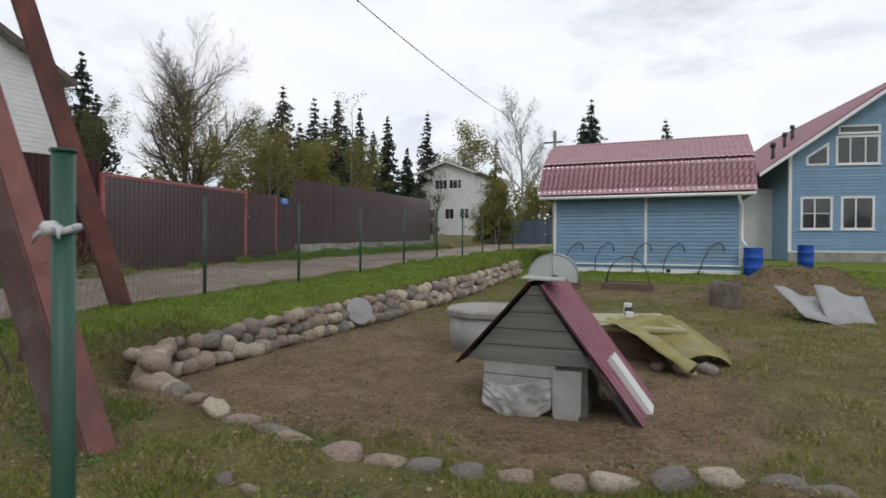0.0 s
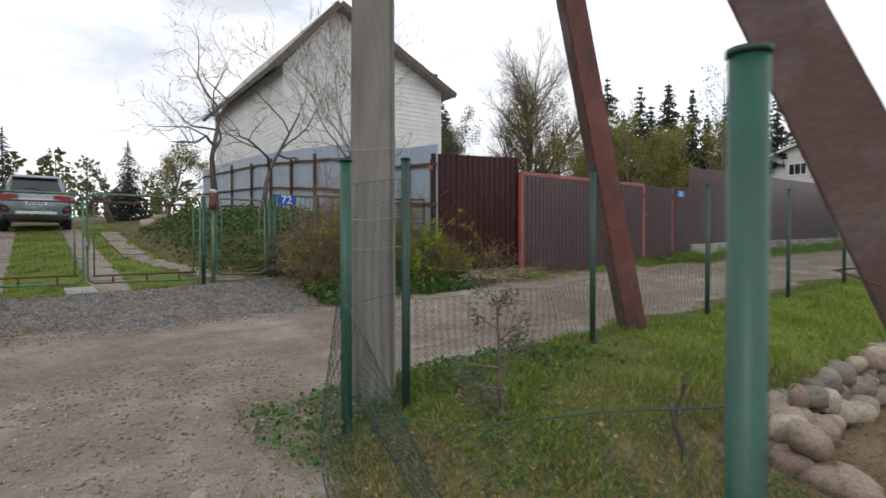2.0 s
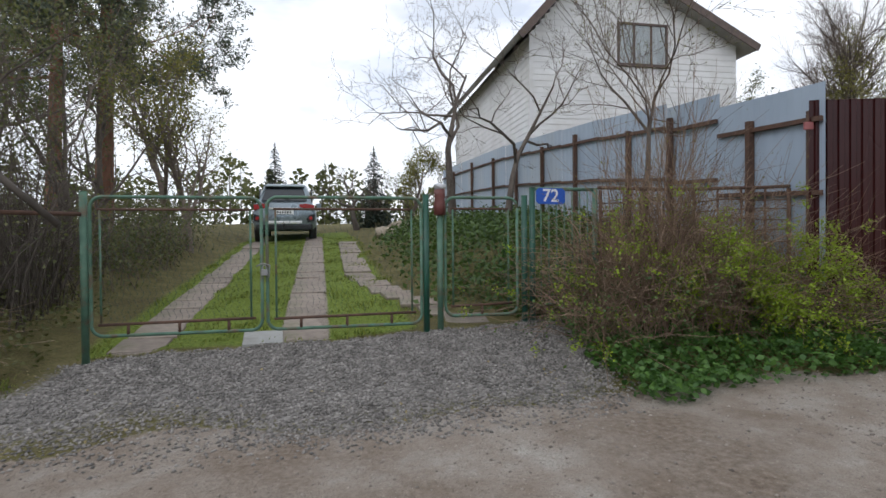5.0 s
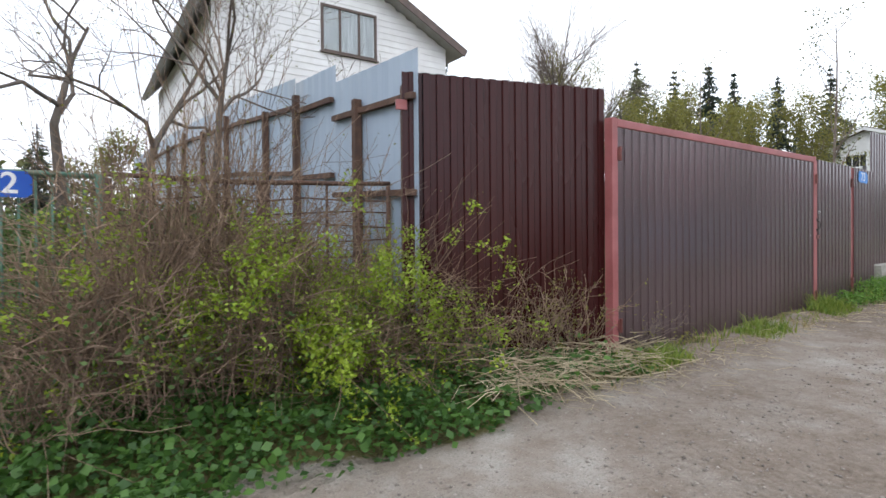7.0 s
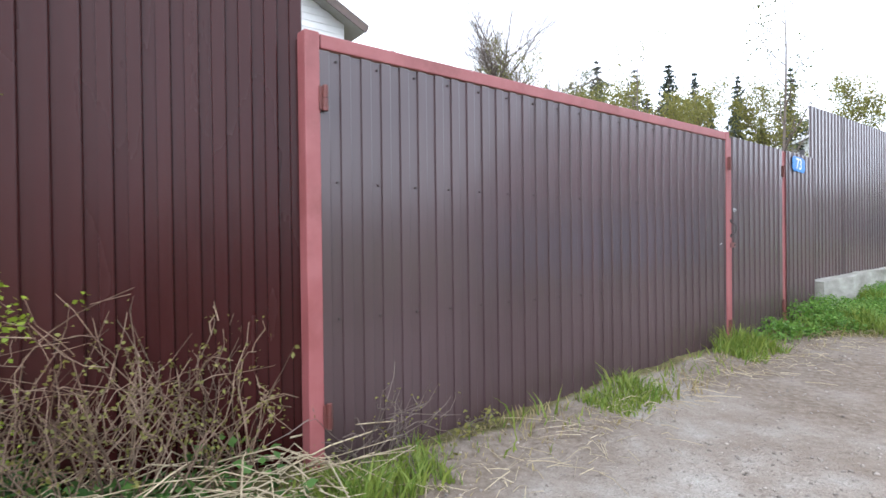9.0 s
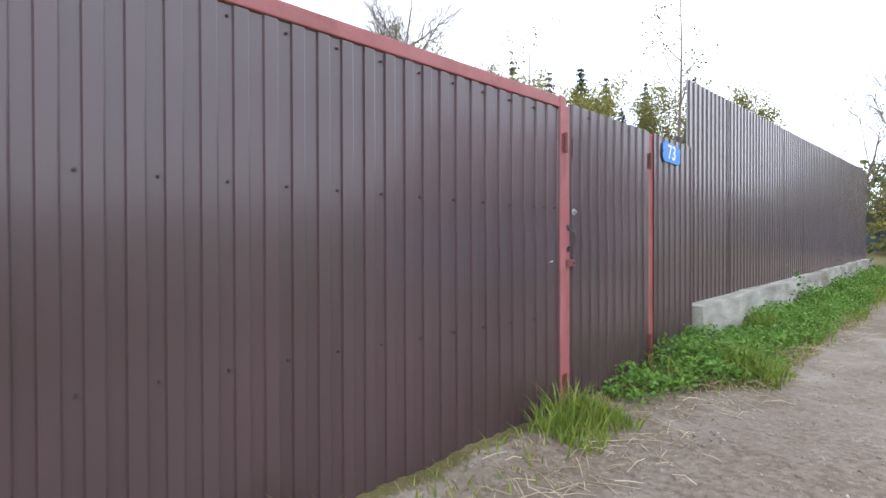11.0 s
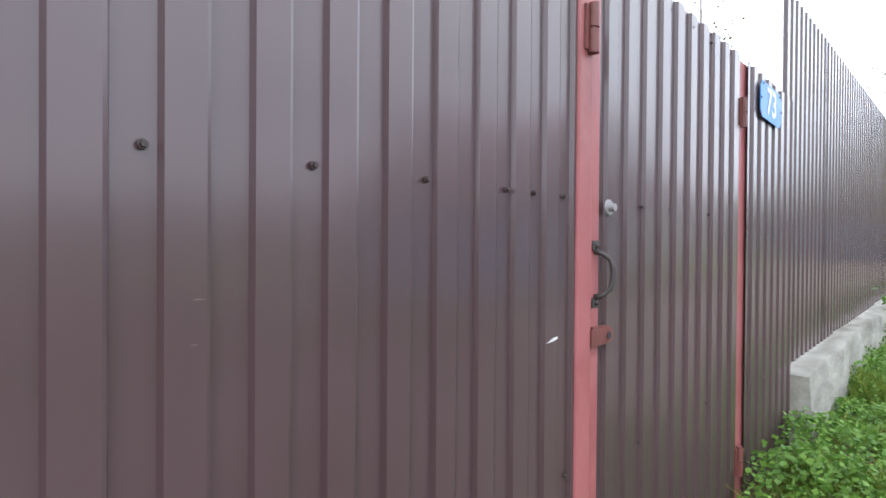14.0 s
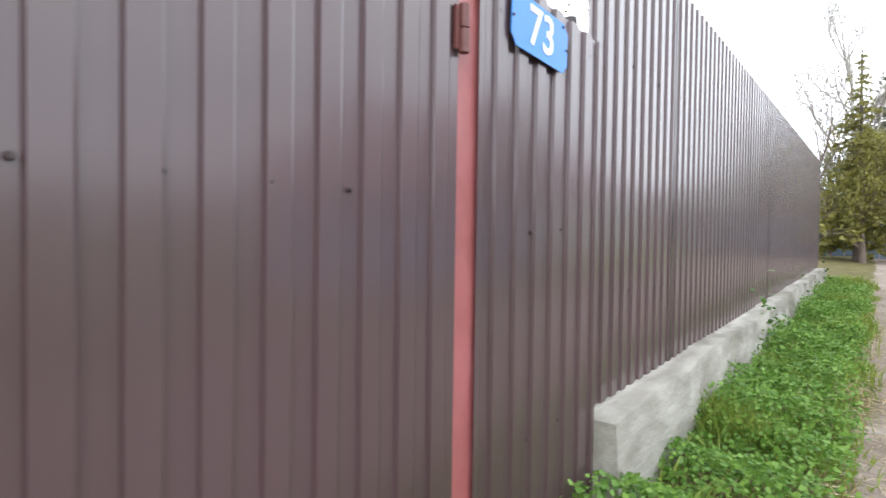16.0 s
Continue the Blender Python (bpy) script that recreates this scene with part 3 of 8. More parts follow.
gate = thing("double_gate", FX, 7.8, 0, 0, "closed wide driveway gate of brown ribbed sheet in a red frame", "gate")
bm = bmesh.new()
box(bm, -0.05, 0.035, -0.027, 0.05, 0.33, 2.53, 0.006)
part("gate_post", bm, M["red_paint"], gate, "red-painted square steel post")
bm = bmesh.new()
box(bm, -0.05, 0.035, 4.065, 4.13, 0.4, 2.53, 0.006)
part("gate_post", bm, M["red_paint"], gate, "red-painted square steel post")
bm = bmesh.new()
box(bm, -0.05, 0.03, 0.055, 4.09, 2.455, 2.525, 0.006)
part("top_rail", bm, M["red_paint"], gate, "red-painted steel rail")
pos = 0.04
for w in (1.44, 0.68, 1.89):
    sh = part("sheet", sheet_bm(w + 0.015, 0.43 + 0.02 * pos, 2.45, slope=(0.02 * w, 0), phase=(pos + 7.8 - 11.85) / 0.1145 + 0.437), M["brown_sheet"], gate)
    sh.location = (0.016 + (0.0015 if w == 0.68 else 0), pos, 0)
    pos += w
bm = bmesh.new()
for zz in (0.7, 1.2, 1.83, 2.3):
    box(bm, -0.03, 0.0, 0.055, 4.09, zz - 0.02, zz + 0.02)
part("back_rail", bm, M["rust"], gate)
# dark box added behind the gap by the wicket to stop sky leaking through
bm = bmesh.new()
box(bm, -0.12, -0.055, 4.06, 4.2, 0.3, 2.5)
part("back_post", bm, M["iron_dark"], gate)
screws(gate, [(0.02, 0.14 + 0.229 * i, zz) for zz in (1.83, 1.17, 2.41) for i in range(17)] + [(0.02, 3.9, 1.83), (0.02, 4.02, 1.83), (0.02, 4.04, 1.17)])
bm = bmesh.new()
sc = [bm.verts.new((x, y, z)) for x in (0.016, 0.0278) for y, z in ((3.945, 1.497), (3.965, 1.4975), (3.99, 1.502), (3.992, 1.508), (3.972, 1.506), (3.958, 1.501))]
bm.faces.new(sc[6:])
for k in range(6):
    bm.faces.new((sc[k], sc[(k + 1) % 6], sc[6 + (k + 1) % 6], sc[6 + k]))
part("paint_scrape", bm, M["plaster"], gate, "pale scraped-off patch of paint")

# fine pale scratches in the paint
for (ya, za), (yb, zb), w in (((3.173, 1.647), (3.186, 1.647), 0.0005), ((3.17, 1.592), (3.177, 1.591), 0.0005)):
    bm = bmesh.new()
    prism(bm, [(ya, za - w), (yb, zb - w * 0.5), (yb, zb + w * 0.5), (ya, za + w)], "x", 0.0165, 0.0276)
    part("scratch", bm, M["pale_scratch"], gate, "pale scratch in the paint")


def hinge(parent, x, y, z, h=0.12):
    bm = bmesh.new()
    bmesh.ops.create_cone(bm, cap_ends=True, segments=14, radius1=0.013, radius2=0.013, depth=h * 0.48, matrix=pose(x, y, z + h * 0.26))
    bmesh.ops.create_cone(bm, cap_ends=True, segments=14, radius1=0.0135, radius2=0.0135, depth=h * 0.48, matrix=pose(x, y, z - h * 0.26))
    bmesh.ops.create_cone(bm, cap_ends=True, segments=12, radius1=0.009, radius2=0.009, depth=h * 0.1, matrix=pose(x, y, z))
    box(bm, x - 0.012, x - 0.004, y - 0.028, y, z - h * 0.45, z + h * 0.45)
    return part("hinge", bm, M["trim_red"], parent, "red-brown welded pin hinge")


M["trim_red"] = surf("trim_red", (0.115, 0.036, 0.03), (0.16, 0.05, 0.042), 9.0, 0.5, 0.2, 40)
for zz in (2.22, 0.72):
    hinge(gate, 0.045, 0.07, zz)
    hinge(gate, 0.045, 4.11, zz + 0.02)

wicket = thing("wicket_gate", FX, 11.945, 0, 0, "closed brown ribbed-sheet wicket gate with iron pull handle", "gate")
bm = bmesh.new()
box(bm, -0.04, 0.022, 0.0, 0.045, 0.5, 2.48, 0.005)
box(bm, -0.04, 0.01, 1.13, 1.2, 0.58, 2.48, 0.005)
box(bm, -0.04, 0.01, 0.045, 1.13, 2.42, 2.47, 0.004)
box(bm, -0.04, 0.01, 0.045, 1.13, 0.6, 0.65, 0.004)
part("frame", bm, M["red_paint"], wicket, "red-painted steel frame")
sh = part("sheet", sheet_bm(1.165, 0.5, 2.5, slope=(0.09, -0.01), phase=(11.992 - 12.48) / 0.1145 + 0.437), M["brown_sheet"], wicket)
sh.location = (0.014, 0.047, 0)
screws(wicket, [(0.018, 0.11 + 0.185 * i, zz) for zz in (1.83, 1.15) for i in range(6)] + [(0.018, 0.1 + 0.19 * i, 2.45) for i in range(6)])
bm = bmesh.new()
tube_bm(bm, [(0.022, 0.022, 1.585), (0.042, 0.03, 1.592), (0.056, 0.042, 1.607), (0.06, 0.048, 1.632), (0.06, 0.048, 1.658), (0.055, 0.042, 1.681), (0.042, 0.03, 1.695), (0.022, 0.022, 1.703)], [0.008, 0.0065, 0.006, 0.0075, 0.0075, 0.006, 0.0065, 0.008], 12)
handle = part("handle", bm, M["iron_dark"], wicket, "black forged-iron pull handle", True)
for zz in (1.572, 1.716):
    bm = bmesh.new()
    box(bm, 0.022, 0.027, 0.006, 0.038, zz - 0.013, zz + 0.013, 0.003)
    bmesh.ops.create_uvsphere(bm, u_segments=8, v_segments=6, radius=0.006, matrix=pose(0.029, 0.022, zz))
    part("mounting_plate", bm, M["iron_dark"], handle)
bm = bmesh.new()
prism(bm, [(0.0, 1.472)] + [(0.075 + 0.02 * math.sin(a), 1.492 - 0.02 * math.cos(a)) for a in np.linspace(0, math.pi, 9)] + [(0.0, 1.512)], "x", 0.026, 0.031)
hasp = part("hasp", bm, M["trim_red"], wicket, "red-brown steel padlock hasp")
bm = bmesh.new()
prism(bm, [(-0.02, 1.466)] + [(0.07 + 0.021 * math.sin(a), 1.487 - 0.021 * math.cos(a)) for a in np.linspace(0, math.pi, 9)] + [(-0.02, 1.508)], "x", 0.034, 0.039)
part("hasp_plate", bm, M["trim_red"], wicket, "red-brown steel padlock hasp")
# disc laid on the plate; near-black colour stands for the hole's depth
bm = bmesh.new()
bmesh.ops.create_cone(bm, cap_ends=True, segments=20, radius1=0.009, radius2=0.009, depth=0.003, matrix=pose(0.0405, 0.068, 1.487, 0, 90, 0))
part("eyelet", bm, M["dark_room"], wicket, "near-black disc painted in for the padlock hole")
bm = bmesh.new()
bmesh.ops.create_cone(bm, cap_ends=True, segments=24, radius1=0.021, radius2=0.02, depth=0.005, matrix=pose(0.028, 0.085, 1.815, 0, 90, 0))
bmesh.ops.create_cone(bm, cap_ends=True, segments=16, radius1=0.011, radius2=0.01, depth=0.02, matrix=pose(0.035, 0.085, 1.815, 0, 90, 0))
part("lock_cylinder", bm, M["zinc"], wicket, "zinc-plated round lock rosette")
for zz in (2.26, 0.84):
    hinge(wicket, 0.03, 1.215, zz)

side_panel = fence_panel("side_fence_panel", FX, 13.235, 0, [0.78], 0.6, 2.49, M["brown_sheet"], (0.04, -0.02), [(2.36, 0.2, 0.1), (1.74, 0.2, 0.1), (1.1, 0.2, 0.1)],
                         "narrow brown ribbed-sheet fence panel with house number", offs=0.014, phase=(13.235 - 13.32) / 0.1145 + 0.437)
bm = bmesh.new()
box(bm, -0.04, 0.012, -0.085, 0.06, 0.58, 2.48, 0.005)
part("post", bm, M["red_paint"], side_panel, "red-painted slim post")
bm = bmesh.new()
tube_bm(bm, [(-0.09, 0.77, 0.5), (-0.09, 0.77, 2.58)], 0.026, 14)
part("corner_post", bm, M["iron_dark"], side_panel, "dark round steel post", True)

wall3 = fence_panel("long_fence", FX - 0.03, 14.04, 0, [1.1] * 9 + [0.55], 1.06, 3.1, M["brown_sheet"], (0.2, 0.12), [(2.5, 0.372, 0.1), (1.5, 0.372, 0.1)],
                    "tall brown ribbed sheet fence on a concrete plinth")
bm = bmesh.new()
rngp = random.Random(4)
prev = None
outl = []
for i in range(42):
    yy = 14.05 + 10.5 * i / 41
    outl.append((yy, 1.06 + 0.2 * i / 41 + rngp.uniform(-0.025, 0.015)))
n_o = len(outl)
lo_f = [bm.verts.new((FX + 0.13 + rngp.uniform(-0.006, 0.006), a, ground_z(FX + 0.1, a) - 0.3)) for a, b in outl]
mi_f = [bm.verts.new((FX + 0.12 + rngp.uniform(-0.006, 0.006), a + rngp.uniform(-0.05, 0.05) * (0 < i_ < n_o - 1), b - 0.2 + rngp.uniform(-0.05, 0.05))) for i_, (a, b) in enumerate(outl)]
hi_f = [bm.verts.new((FX + 0.105 + rngp.uniform(-0.018, 0.006), a, b)) for a, b in outl]
hi_b = [bm.verts.new((FX - 0.2, a, b)) for a, b in outl]
lo_b = [bm.verts.new((FX - 0.2, a, ground_z(FX + 0.1, a) - 0.3)) for a, b in outl]
for rA, rB in ((lo_f, mi_f), (mi_f, hi_f), (hi_f, hi_b), (hi_b, lo_b)):
    for i in range(n_o - 1):
        bm.faces.new((rA[i], rA[i + 1], rB[i + 1], rB[i]))
for i in (0, n_o - 1):
    bm.faces.new((lo_f[i], mi_f[i], hi_f[i], hi_b[i], lo_b[i]))
bmesh.ops.recalc_face_normals(bm, faces=bm.faces[:])
bmesh.ops.translate(bm, vec=(0.03 - FX, -14.04, 0), verts=bm.verts[:])
part("concrete_plinth", bm, M["concrete_old"], wall3, "rough weathered grey concrete plinth")


def number_plate(name, text, m, w, h, mat, label, size):
    p = thing(name, label=label, category="sign")
    p.matrix_basis = m
    bm = bmesh.new()
    o, c = [], 0.014
    for sx, sy in ((1, 1), (-1, 1), (-1, -1), (1, -1)):
        X, Y = sx * w / 2, sy * h / 2
        pts = [(X - sx * c * 2, Y), (X - sx * c * 1.2, Y - sy * c), (X - sx * c, Y - sy * c * 1.2), (X, Y - sy * c * 2)]
        o += pts[::-1] if sx * sy > 0 else pts
    prism(bm, o, "z", 0, 0.003)
    part("plate", bm, mat, p)
    cu = bpy.data.curves.new("digits", "FONT")
    cu.body, cu.align_x, cu.align_y, cu.size, cu.extrude = text, "CENTER", "CENTER", size, 0.0006
    cu.offset = 0.0025
    t = new("digits", cu)
    deps = bpy.context.evaluated_depsgraph_get()
    me = bpy.data.meshes.new_from_object(t.evaluated_get(deps))
    bpy.data.objects.remove(t)
    me.materials.clear()
    me.materials.append(M["white_paint"])
    d = new("digits", me)
    d.parent, d.location, d["label"] = p, (0, 0, 0.0042), "white house number"
    for sx, sy in ((1, 1), (-1, 1), (-1, -1), (1, -1)):
        bm = bmesh.new()
        bmesh.ops.create_cone(bm, cap_ends=True, segments=8, radius1=0.005, radius2=0.004, depth=0.004, matrix=pose(sx * (w / 2 - 0.035 if sy > 0 else w / 2 - 0.008), sy * (h / 2 - 0.012 if sy > 0 else 0.0), 0.005))
        part("rivet", bm, M["iron_dark"], p)
    return p


UPRIGHT_E = Matrix(((0, 0, 1, 0), (1, 0, 0, 0), (0, 1, 0, 0), (0, 0, 0, 1)))
number_plate("house_number_sign", "73", Matrix.Translation((FX + 0.034, 13.55, 2.36)) @ UPRIGHT_E @ pose(0, 0, 0, 0, 0, -2), 0.35, 0.16, M["sign_sky"], "bright blue enamel house number plate reading 73", 0.165)

# ---------------------------------------------------------------- pole with two struts
def quad_beam(bm, a, b, wa, wb, face, shrink=0.85):
    """A tapered four-sided concrete beam from a to b; face: the way its wide side looks."""
    a, b = Vector(a), Vector(b)
    d = (b - a).normalized()
    f = (Vector(face) - d * Vector(face).dot(d)).normalized()
    s = d.cross(f)
    r = []
    for p, w in ((a, wa), (b, wb)):
        r.append([bm.verts.new(p + f * w * 0.5 * y_ * shrink + s * w * 0.5 * x_ * (1.0 if y_ > 0 else 0.86)) for x_, y_ in ((1, 1), (-1, 1), (-1, -1), (1, -1))])
    bm.faces.new(r[0][::-1]), bm.faces.new(r[1])
    for k in range(4):
        bm.faces.new((r[0][k], r[0][(k + 1) % 4], r[1][(k + 1) % 4], r[1][k]))
    bmesh.ops.recalc_face_normals(bm, faces=bm.faces[:])
    bmesh.ops.bevel(bm, geom=bm.edges[:], offset=0.012, segments=2, affect="EDGES")


PX, PY = -6.12, 1.76
pole = thing("utility_pole", PX, PY, 0, 0, "grey concrete electricity pole with wire ties at the corner", "utility pole")
bm = bmesh.new()
quad_beam(bm, (0, 0, -0.5), (0.02, 0.02, 8.0), 0.285, 0.19, (0.75, -0.65, 0))
part("shaft", bm, M["pole_concrete"], pole)
for zz in (1.72, 1.3, 1.12):
    bm = bmesh.new()
    pts = [(0.178 * math.cos(a) * (1.02 + 0.06 * math.sin(3 * a)), 0.178 * math.sin(a), zz + 0.012 * math.sin(2 * a)) for a in np.linspace(0, 2 * math.pi, 25)]
    tube_bm(bm, pts, 0.003, 6, False)
    part("wire_tie", bm, M["zinc"], pole, "loop of steel tie wire")
bm = bmesh.new()
box(bm, -0.6, 0.6, -0.04, 0.04, 6.55, 6.63, 0.005)
part("crossarm", bm, M["rust"], pole)
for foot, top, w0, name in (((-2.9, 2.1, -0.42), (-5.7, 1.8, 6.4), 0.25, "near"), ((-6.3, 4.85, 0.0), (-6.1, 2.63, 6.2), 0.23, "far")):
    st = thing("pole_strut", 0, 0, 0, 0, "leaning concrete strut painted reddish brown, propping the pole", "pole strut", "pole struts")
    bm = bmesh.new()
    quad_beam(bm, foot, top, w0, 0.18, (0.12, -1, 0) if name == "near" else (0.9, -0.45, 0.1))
    bm.normal_update()
    # sides facing -y or -x take the darker brown material
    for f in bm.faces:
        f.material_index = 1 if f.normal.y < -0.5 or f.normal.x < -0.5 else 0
    beam = part("beam", bm, [M["red_beam"], M["dark_beam"]], st, "two sides red, two sides dark brown")
    bm = bmesh.new()
    f_, t_ = Vector(foot), Vector(top)
    tube_bm(bm, [f_.lerp(t_, 0.22) + Vector((-0.15, -0.15, 0)), f_.lerp(t_, 0.2) + Vector((0.16, -0.15, 0)), f_.lerp(t_, 0.21) + Vector((0.16, 0.15, 0)), f_.lerp(t_, 0.22) + Vector((-0.15, 0.15, 0)), f_.lerp(t_, 0.22) + Vector((-0.15, -0.15, 0))], 0.003, 6, False)
    part("wire_tie", bm, M["rust"], beam, "loop of rusty tie wire")

# ---------------------------------------------------------------- buildings
M["glass"] = bpy.data.materials.new("glass")
M["glass"].use_nodes = True
gl = M["glass"].node_tree.nodes["Principled BSDF"]
gl.inputs["Base Color"].default_value, gl.inputs["Roughness"].default_value = (0.85, 0.9, 0.9, 1), 0.03
gl.inputs["Transmission Weight"].default_value, gl.inputs["IOR"].default_value = 1.0, 1.45


def lap_wall(parent, m, length, z0, z1, row, mat, left=None, right=None, holes=(), name="board", thick=0.018):
    """Lapped boards on a wall. m: the wall's frame, x along it, y outward; left/right: ends at a height; holes: (x0, x1, z0, z1)."""
    z = z0
    while z < z1 - 0.02:
        zt = min(z + row, z1)
        zm = (z + zt) / 2
        a, b = (left(zm) if left else 0.0), (right(zm) if right else length)
        spans = [(a, b)]
        for hx0, hx1, hz0, hz1 in holes:
            if hz0 < zm < hz1:
                spans = [s for s0, s1 in spans for s in ((s0, min(s1, hx0)), (max(s0, hx1), s1)) if s[1] - s[0] > 0.03]
        for s0, s1 in spans:
            if s1 - s0 < 0.05:
                continue
            bm = bmesh.new()
            prism(bm, [(0.002, z), (thick, z), (thick, z + 0.012), (0.006, zt), (0.002, zt)], "x", s0, s1)
            o = part(name, bm, mat, parent)
            o.matrix_basis = m
        z = zt


def window(parent, m, x, z, w, h, frame_mat, back, bars=(), rails=(), name="window", fr=0.07, label=""):
    """A framed window on a wall frame m, its lower left corner at x, z; bars: mullions as shares of the width."""
    win = new(name)
    win.parent, win.matrix_basis = parent, m @ Matrix.Translation((x, 0.0, z))
    if label:
        win["label"] = label
    bm = bmesh.new()
    for a in ((0, fr, 0, h), (w - fr, w, 0, h), (fr, w - fr, 0, fr), (fr, w - fr, h - fr, h)):
        box(bm, a[0], a[1], -0.05, 0.045, a[2], a[3], 0.006)
    for s in bars:
        box(bm, s * w - 0.03, s * w + 0.03, -0.04, 0.036, fr, h - fr, 0.004)
    for s in rails:
        box(bm, fr, w - fr, -0.035, 0.033, s * h - 0.02, s * h + 0.02, 0.004)
    part("frame", bm, frame_mat, win)
    bm = bmesh.new()
    box(bm, -0.04, w + 0.04, 0.0, 0.09, -0.03, 0.0, 0.004)
    part("sill", bm, frame_mat, win)
    bm = bmesh.new()
    box(bm, fr, w - fr, 0.016, 0.02, fr, h - fr)
    pane = part("pane", bm, M["glass"], win)
    pane.visible_shadow = False
    # sheet behind the pane; the near-black material paints in an unlit room
    bm = bmesh.new()
    box(bm, fr - 0.01, w - fr + 0.01, 0.001, 0.006, fr - 0.01, h - fr + 0.01)
    part("curtain", bm, back, win)
    return win


# white-sided house on the rise
HC = Vector((-21.35, 6.97, 0.0))
HA = -0.026
HU, HV = Vector((-math.sin(HA), math.cos(HA), 0)), Vector((-math.cos(HA), -math.sin(HA), 0))
HW, HD, HE, HR, HS, HO = 6.49, 9.7, 7.17, 9.47, 1.9, 0.42


def frame_of(o, along, outward):
    return Matrix(((along.x, outward.x, 0, o.x), (along.y, outward.y, 0, o.y), (along.z, outward.z, 1, o.z), (0, 0, 0, 1)))


white_house = thing("house", 0, 0, 0, 0, "two-storey house in weathered white siding with uneven gable roof", "house")
bm = bmesh.new()
gable = [(0.0, 1.2), (HW, 1.2), (HW, HE), (HS, HR - 0.12), (0.0, HE)]
def hp(s, q, z):
    p = HC + HU * s + HV * q
    return (p.x, p.y, z)
f0, f1 = [bm.verts.new(hp(s, 0, z)) for s, z in gable], [bm.verts.new(hp(s, HD, z)) for s, z in gable]
bm.faces.new(f0[::-1]), bm.faces.new(f1)
for i in range(5):
    bm.faces.new((f0[i], f0[(i + 1) % 5], f1[(i + 1) % 5], f1[i]))
bmesh.ops.recalc_face_normals(bm, faces=bm.faces[:])
part("wall", bm, M["white_siding"], white_house)
m_front = frame_of(HC, HU, -HV)
m_side = frame_of(HC + HV * HD, -HV, -HU)
roof_l = lambda z: max(0.0, (z - HE) / (HR - HE) * HS)
roof_r = lambda z: HW - max(0.0, (z - HE) / (HR - HE) * (HW - HS))
lap_wall(white_house, m_front, HW, 2.6, HR - 0.1, 0.172, M["white_siding"], roof_l, roof_r, [(2.6, 4.2, 6.42, 7.66)])
lap_wall(white_house, m_side, HD, 2.6, HE, 0.172, M["white_siding"])
window(white_house, m_front, 2.6, 6.42, 1.6, 1.24, M["trim_brown"], M["curtain"], (0.33, 0.67), (), label="brown-framed window with pale curtains")
bm = bmesh.new()
box(bm, -0.06, 0.03, -0.01, 0.035, 2.5, HE)
o = part("corner_trim", bm, M["white_siding"], white_house)
o.matrix_basis = m_front
for s0, z0, s1, z1, nm in ((HS, HR, HW + HO, HE - HO * (HR - HE) / (HW - HS), "roof"), (-HO, HE - HO * (HR - HE) / HS * 0.55, HS, HR, "roof")):
    bm = bmesh.new()
    n_ = Vector((-(z1 - z0), s1 - s0)).normalized() * 0.16
    pr = [(s0, z0), (s1, z1), (s1 + n_.x, z1 + n_.y), (s0 + n_.x, z0 + n_.y)]
    a_, b_ = [bm.verts.new(hp(s, -HO, z)) for s, z in pr], [bm.verts.new(hp(s, HD + HO, z)) for s, z in pr]
    bm.faces.new(a_), bm.faces.new(b_[::-1])
    for i in range(4):
        bm.faces.new((a_[i], b_[i], b_[(i + 1) % 4], a_[(i + 1) % 4]))
    bmesh.ops.recalc_face_normals(bm, faces=bm.faces[:])
    rf = part("roof", bm, M["roof_grey"], white_house, "weathered grey roofing with brown verge")
    bm = bmesh.new()
    pr2 = [(s0 - n_.x * 0.3, z0 - n_.y * 0.3), (s1 - n_.x * 0.3, z1 - n_.y * 0.3), (s1 + n_.x * 1.05, z1 + n_.y * 1.05), (s0 + n_.x * 1.05, z0 + n_.y * 1.05)]
    a_, b_ = [bm.verts.new(hp(s, -HO - 0.03, z)) for s, z in pr2], [bm.verts.new(hp(s, -HO - 0.002, z)) for s, z in pr2]
    bm.faces.new(a_), bm.faces.new(b_[::-1])
    for i in range(4):
        bm.faces.new((a_[i], b_[i], b_[(i + 1) % 4], a_[(i + 1) % 4]))
    bmesh.ops.recalc_face_normals(bm, faces=bm.faces[:])
    part("verge_board", bm, M["trim_brown"], rf)

# garden shed, blue siding under a red gambrel roof
SX0, SX1, SY0, SY1, SZ0, SZE = -4.25, 2.1, 21.4, 26.0, 0.1, 2.85
shed = thing("garden_shed", 0, 0, 0, 0, "blue-sided garden shed with glossy red metal-tile gambrel roof", "shed")
bm = bmesh.new()
prof = [(SY0, SZ0 - 0.2), (SY1, SZ0 - 0.2), (SY1, SZE), (SY1 - 0.5, 4.2), (23.7, 5.15), (SY0 + 0.5, 4.2), (SY0, SZE)]
prism(bm, prof, "x", SX0, SX1)
part("wall", bm, M["blue_siding"], shed)
m_shed = Matrix.Translation((SX0, SY0, 0)) @ Matrix(((1, 0, 0, 0), (0, -1, 0, 0), (0, 0, 1, 0), (0, 0, 0, 1)))
lap_wall(shed, m_shed, SX1 - SX0, 0.42, SZE, 0.135, M["blue_siding"], thick=0.03)
lap_wall(shed, Matrix(((0, 1, 0, SX1), (1, 0, 0, SY0), (0, 0, 1, 0), (0, 0, 0, 1))), SY1 - SY0, 0.42, SZE, 0.2, M["blue_siding"])
bm = bmesh.new()
box(bm, SX0 - 0.03, SX1 + 0.03, SY0 - 0.04, SY0, 0.0, 0.24)
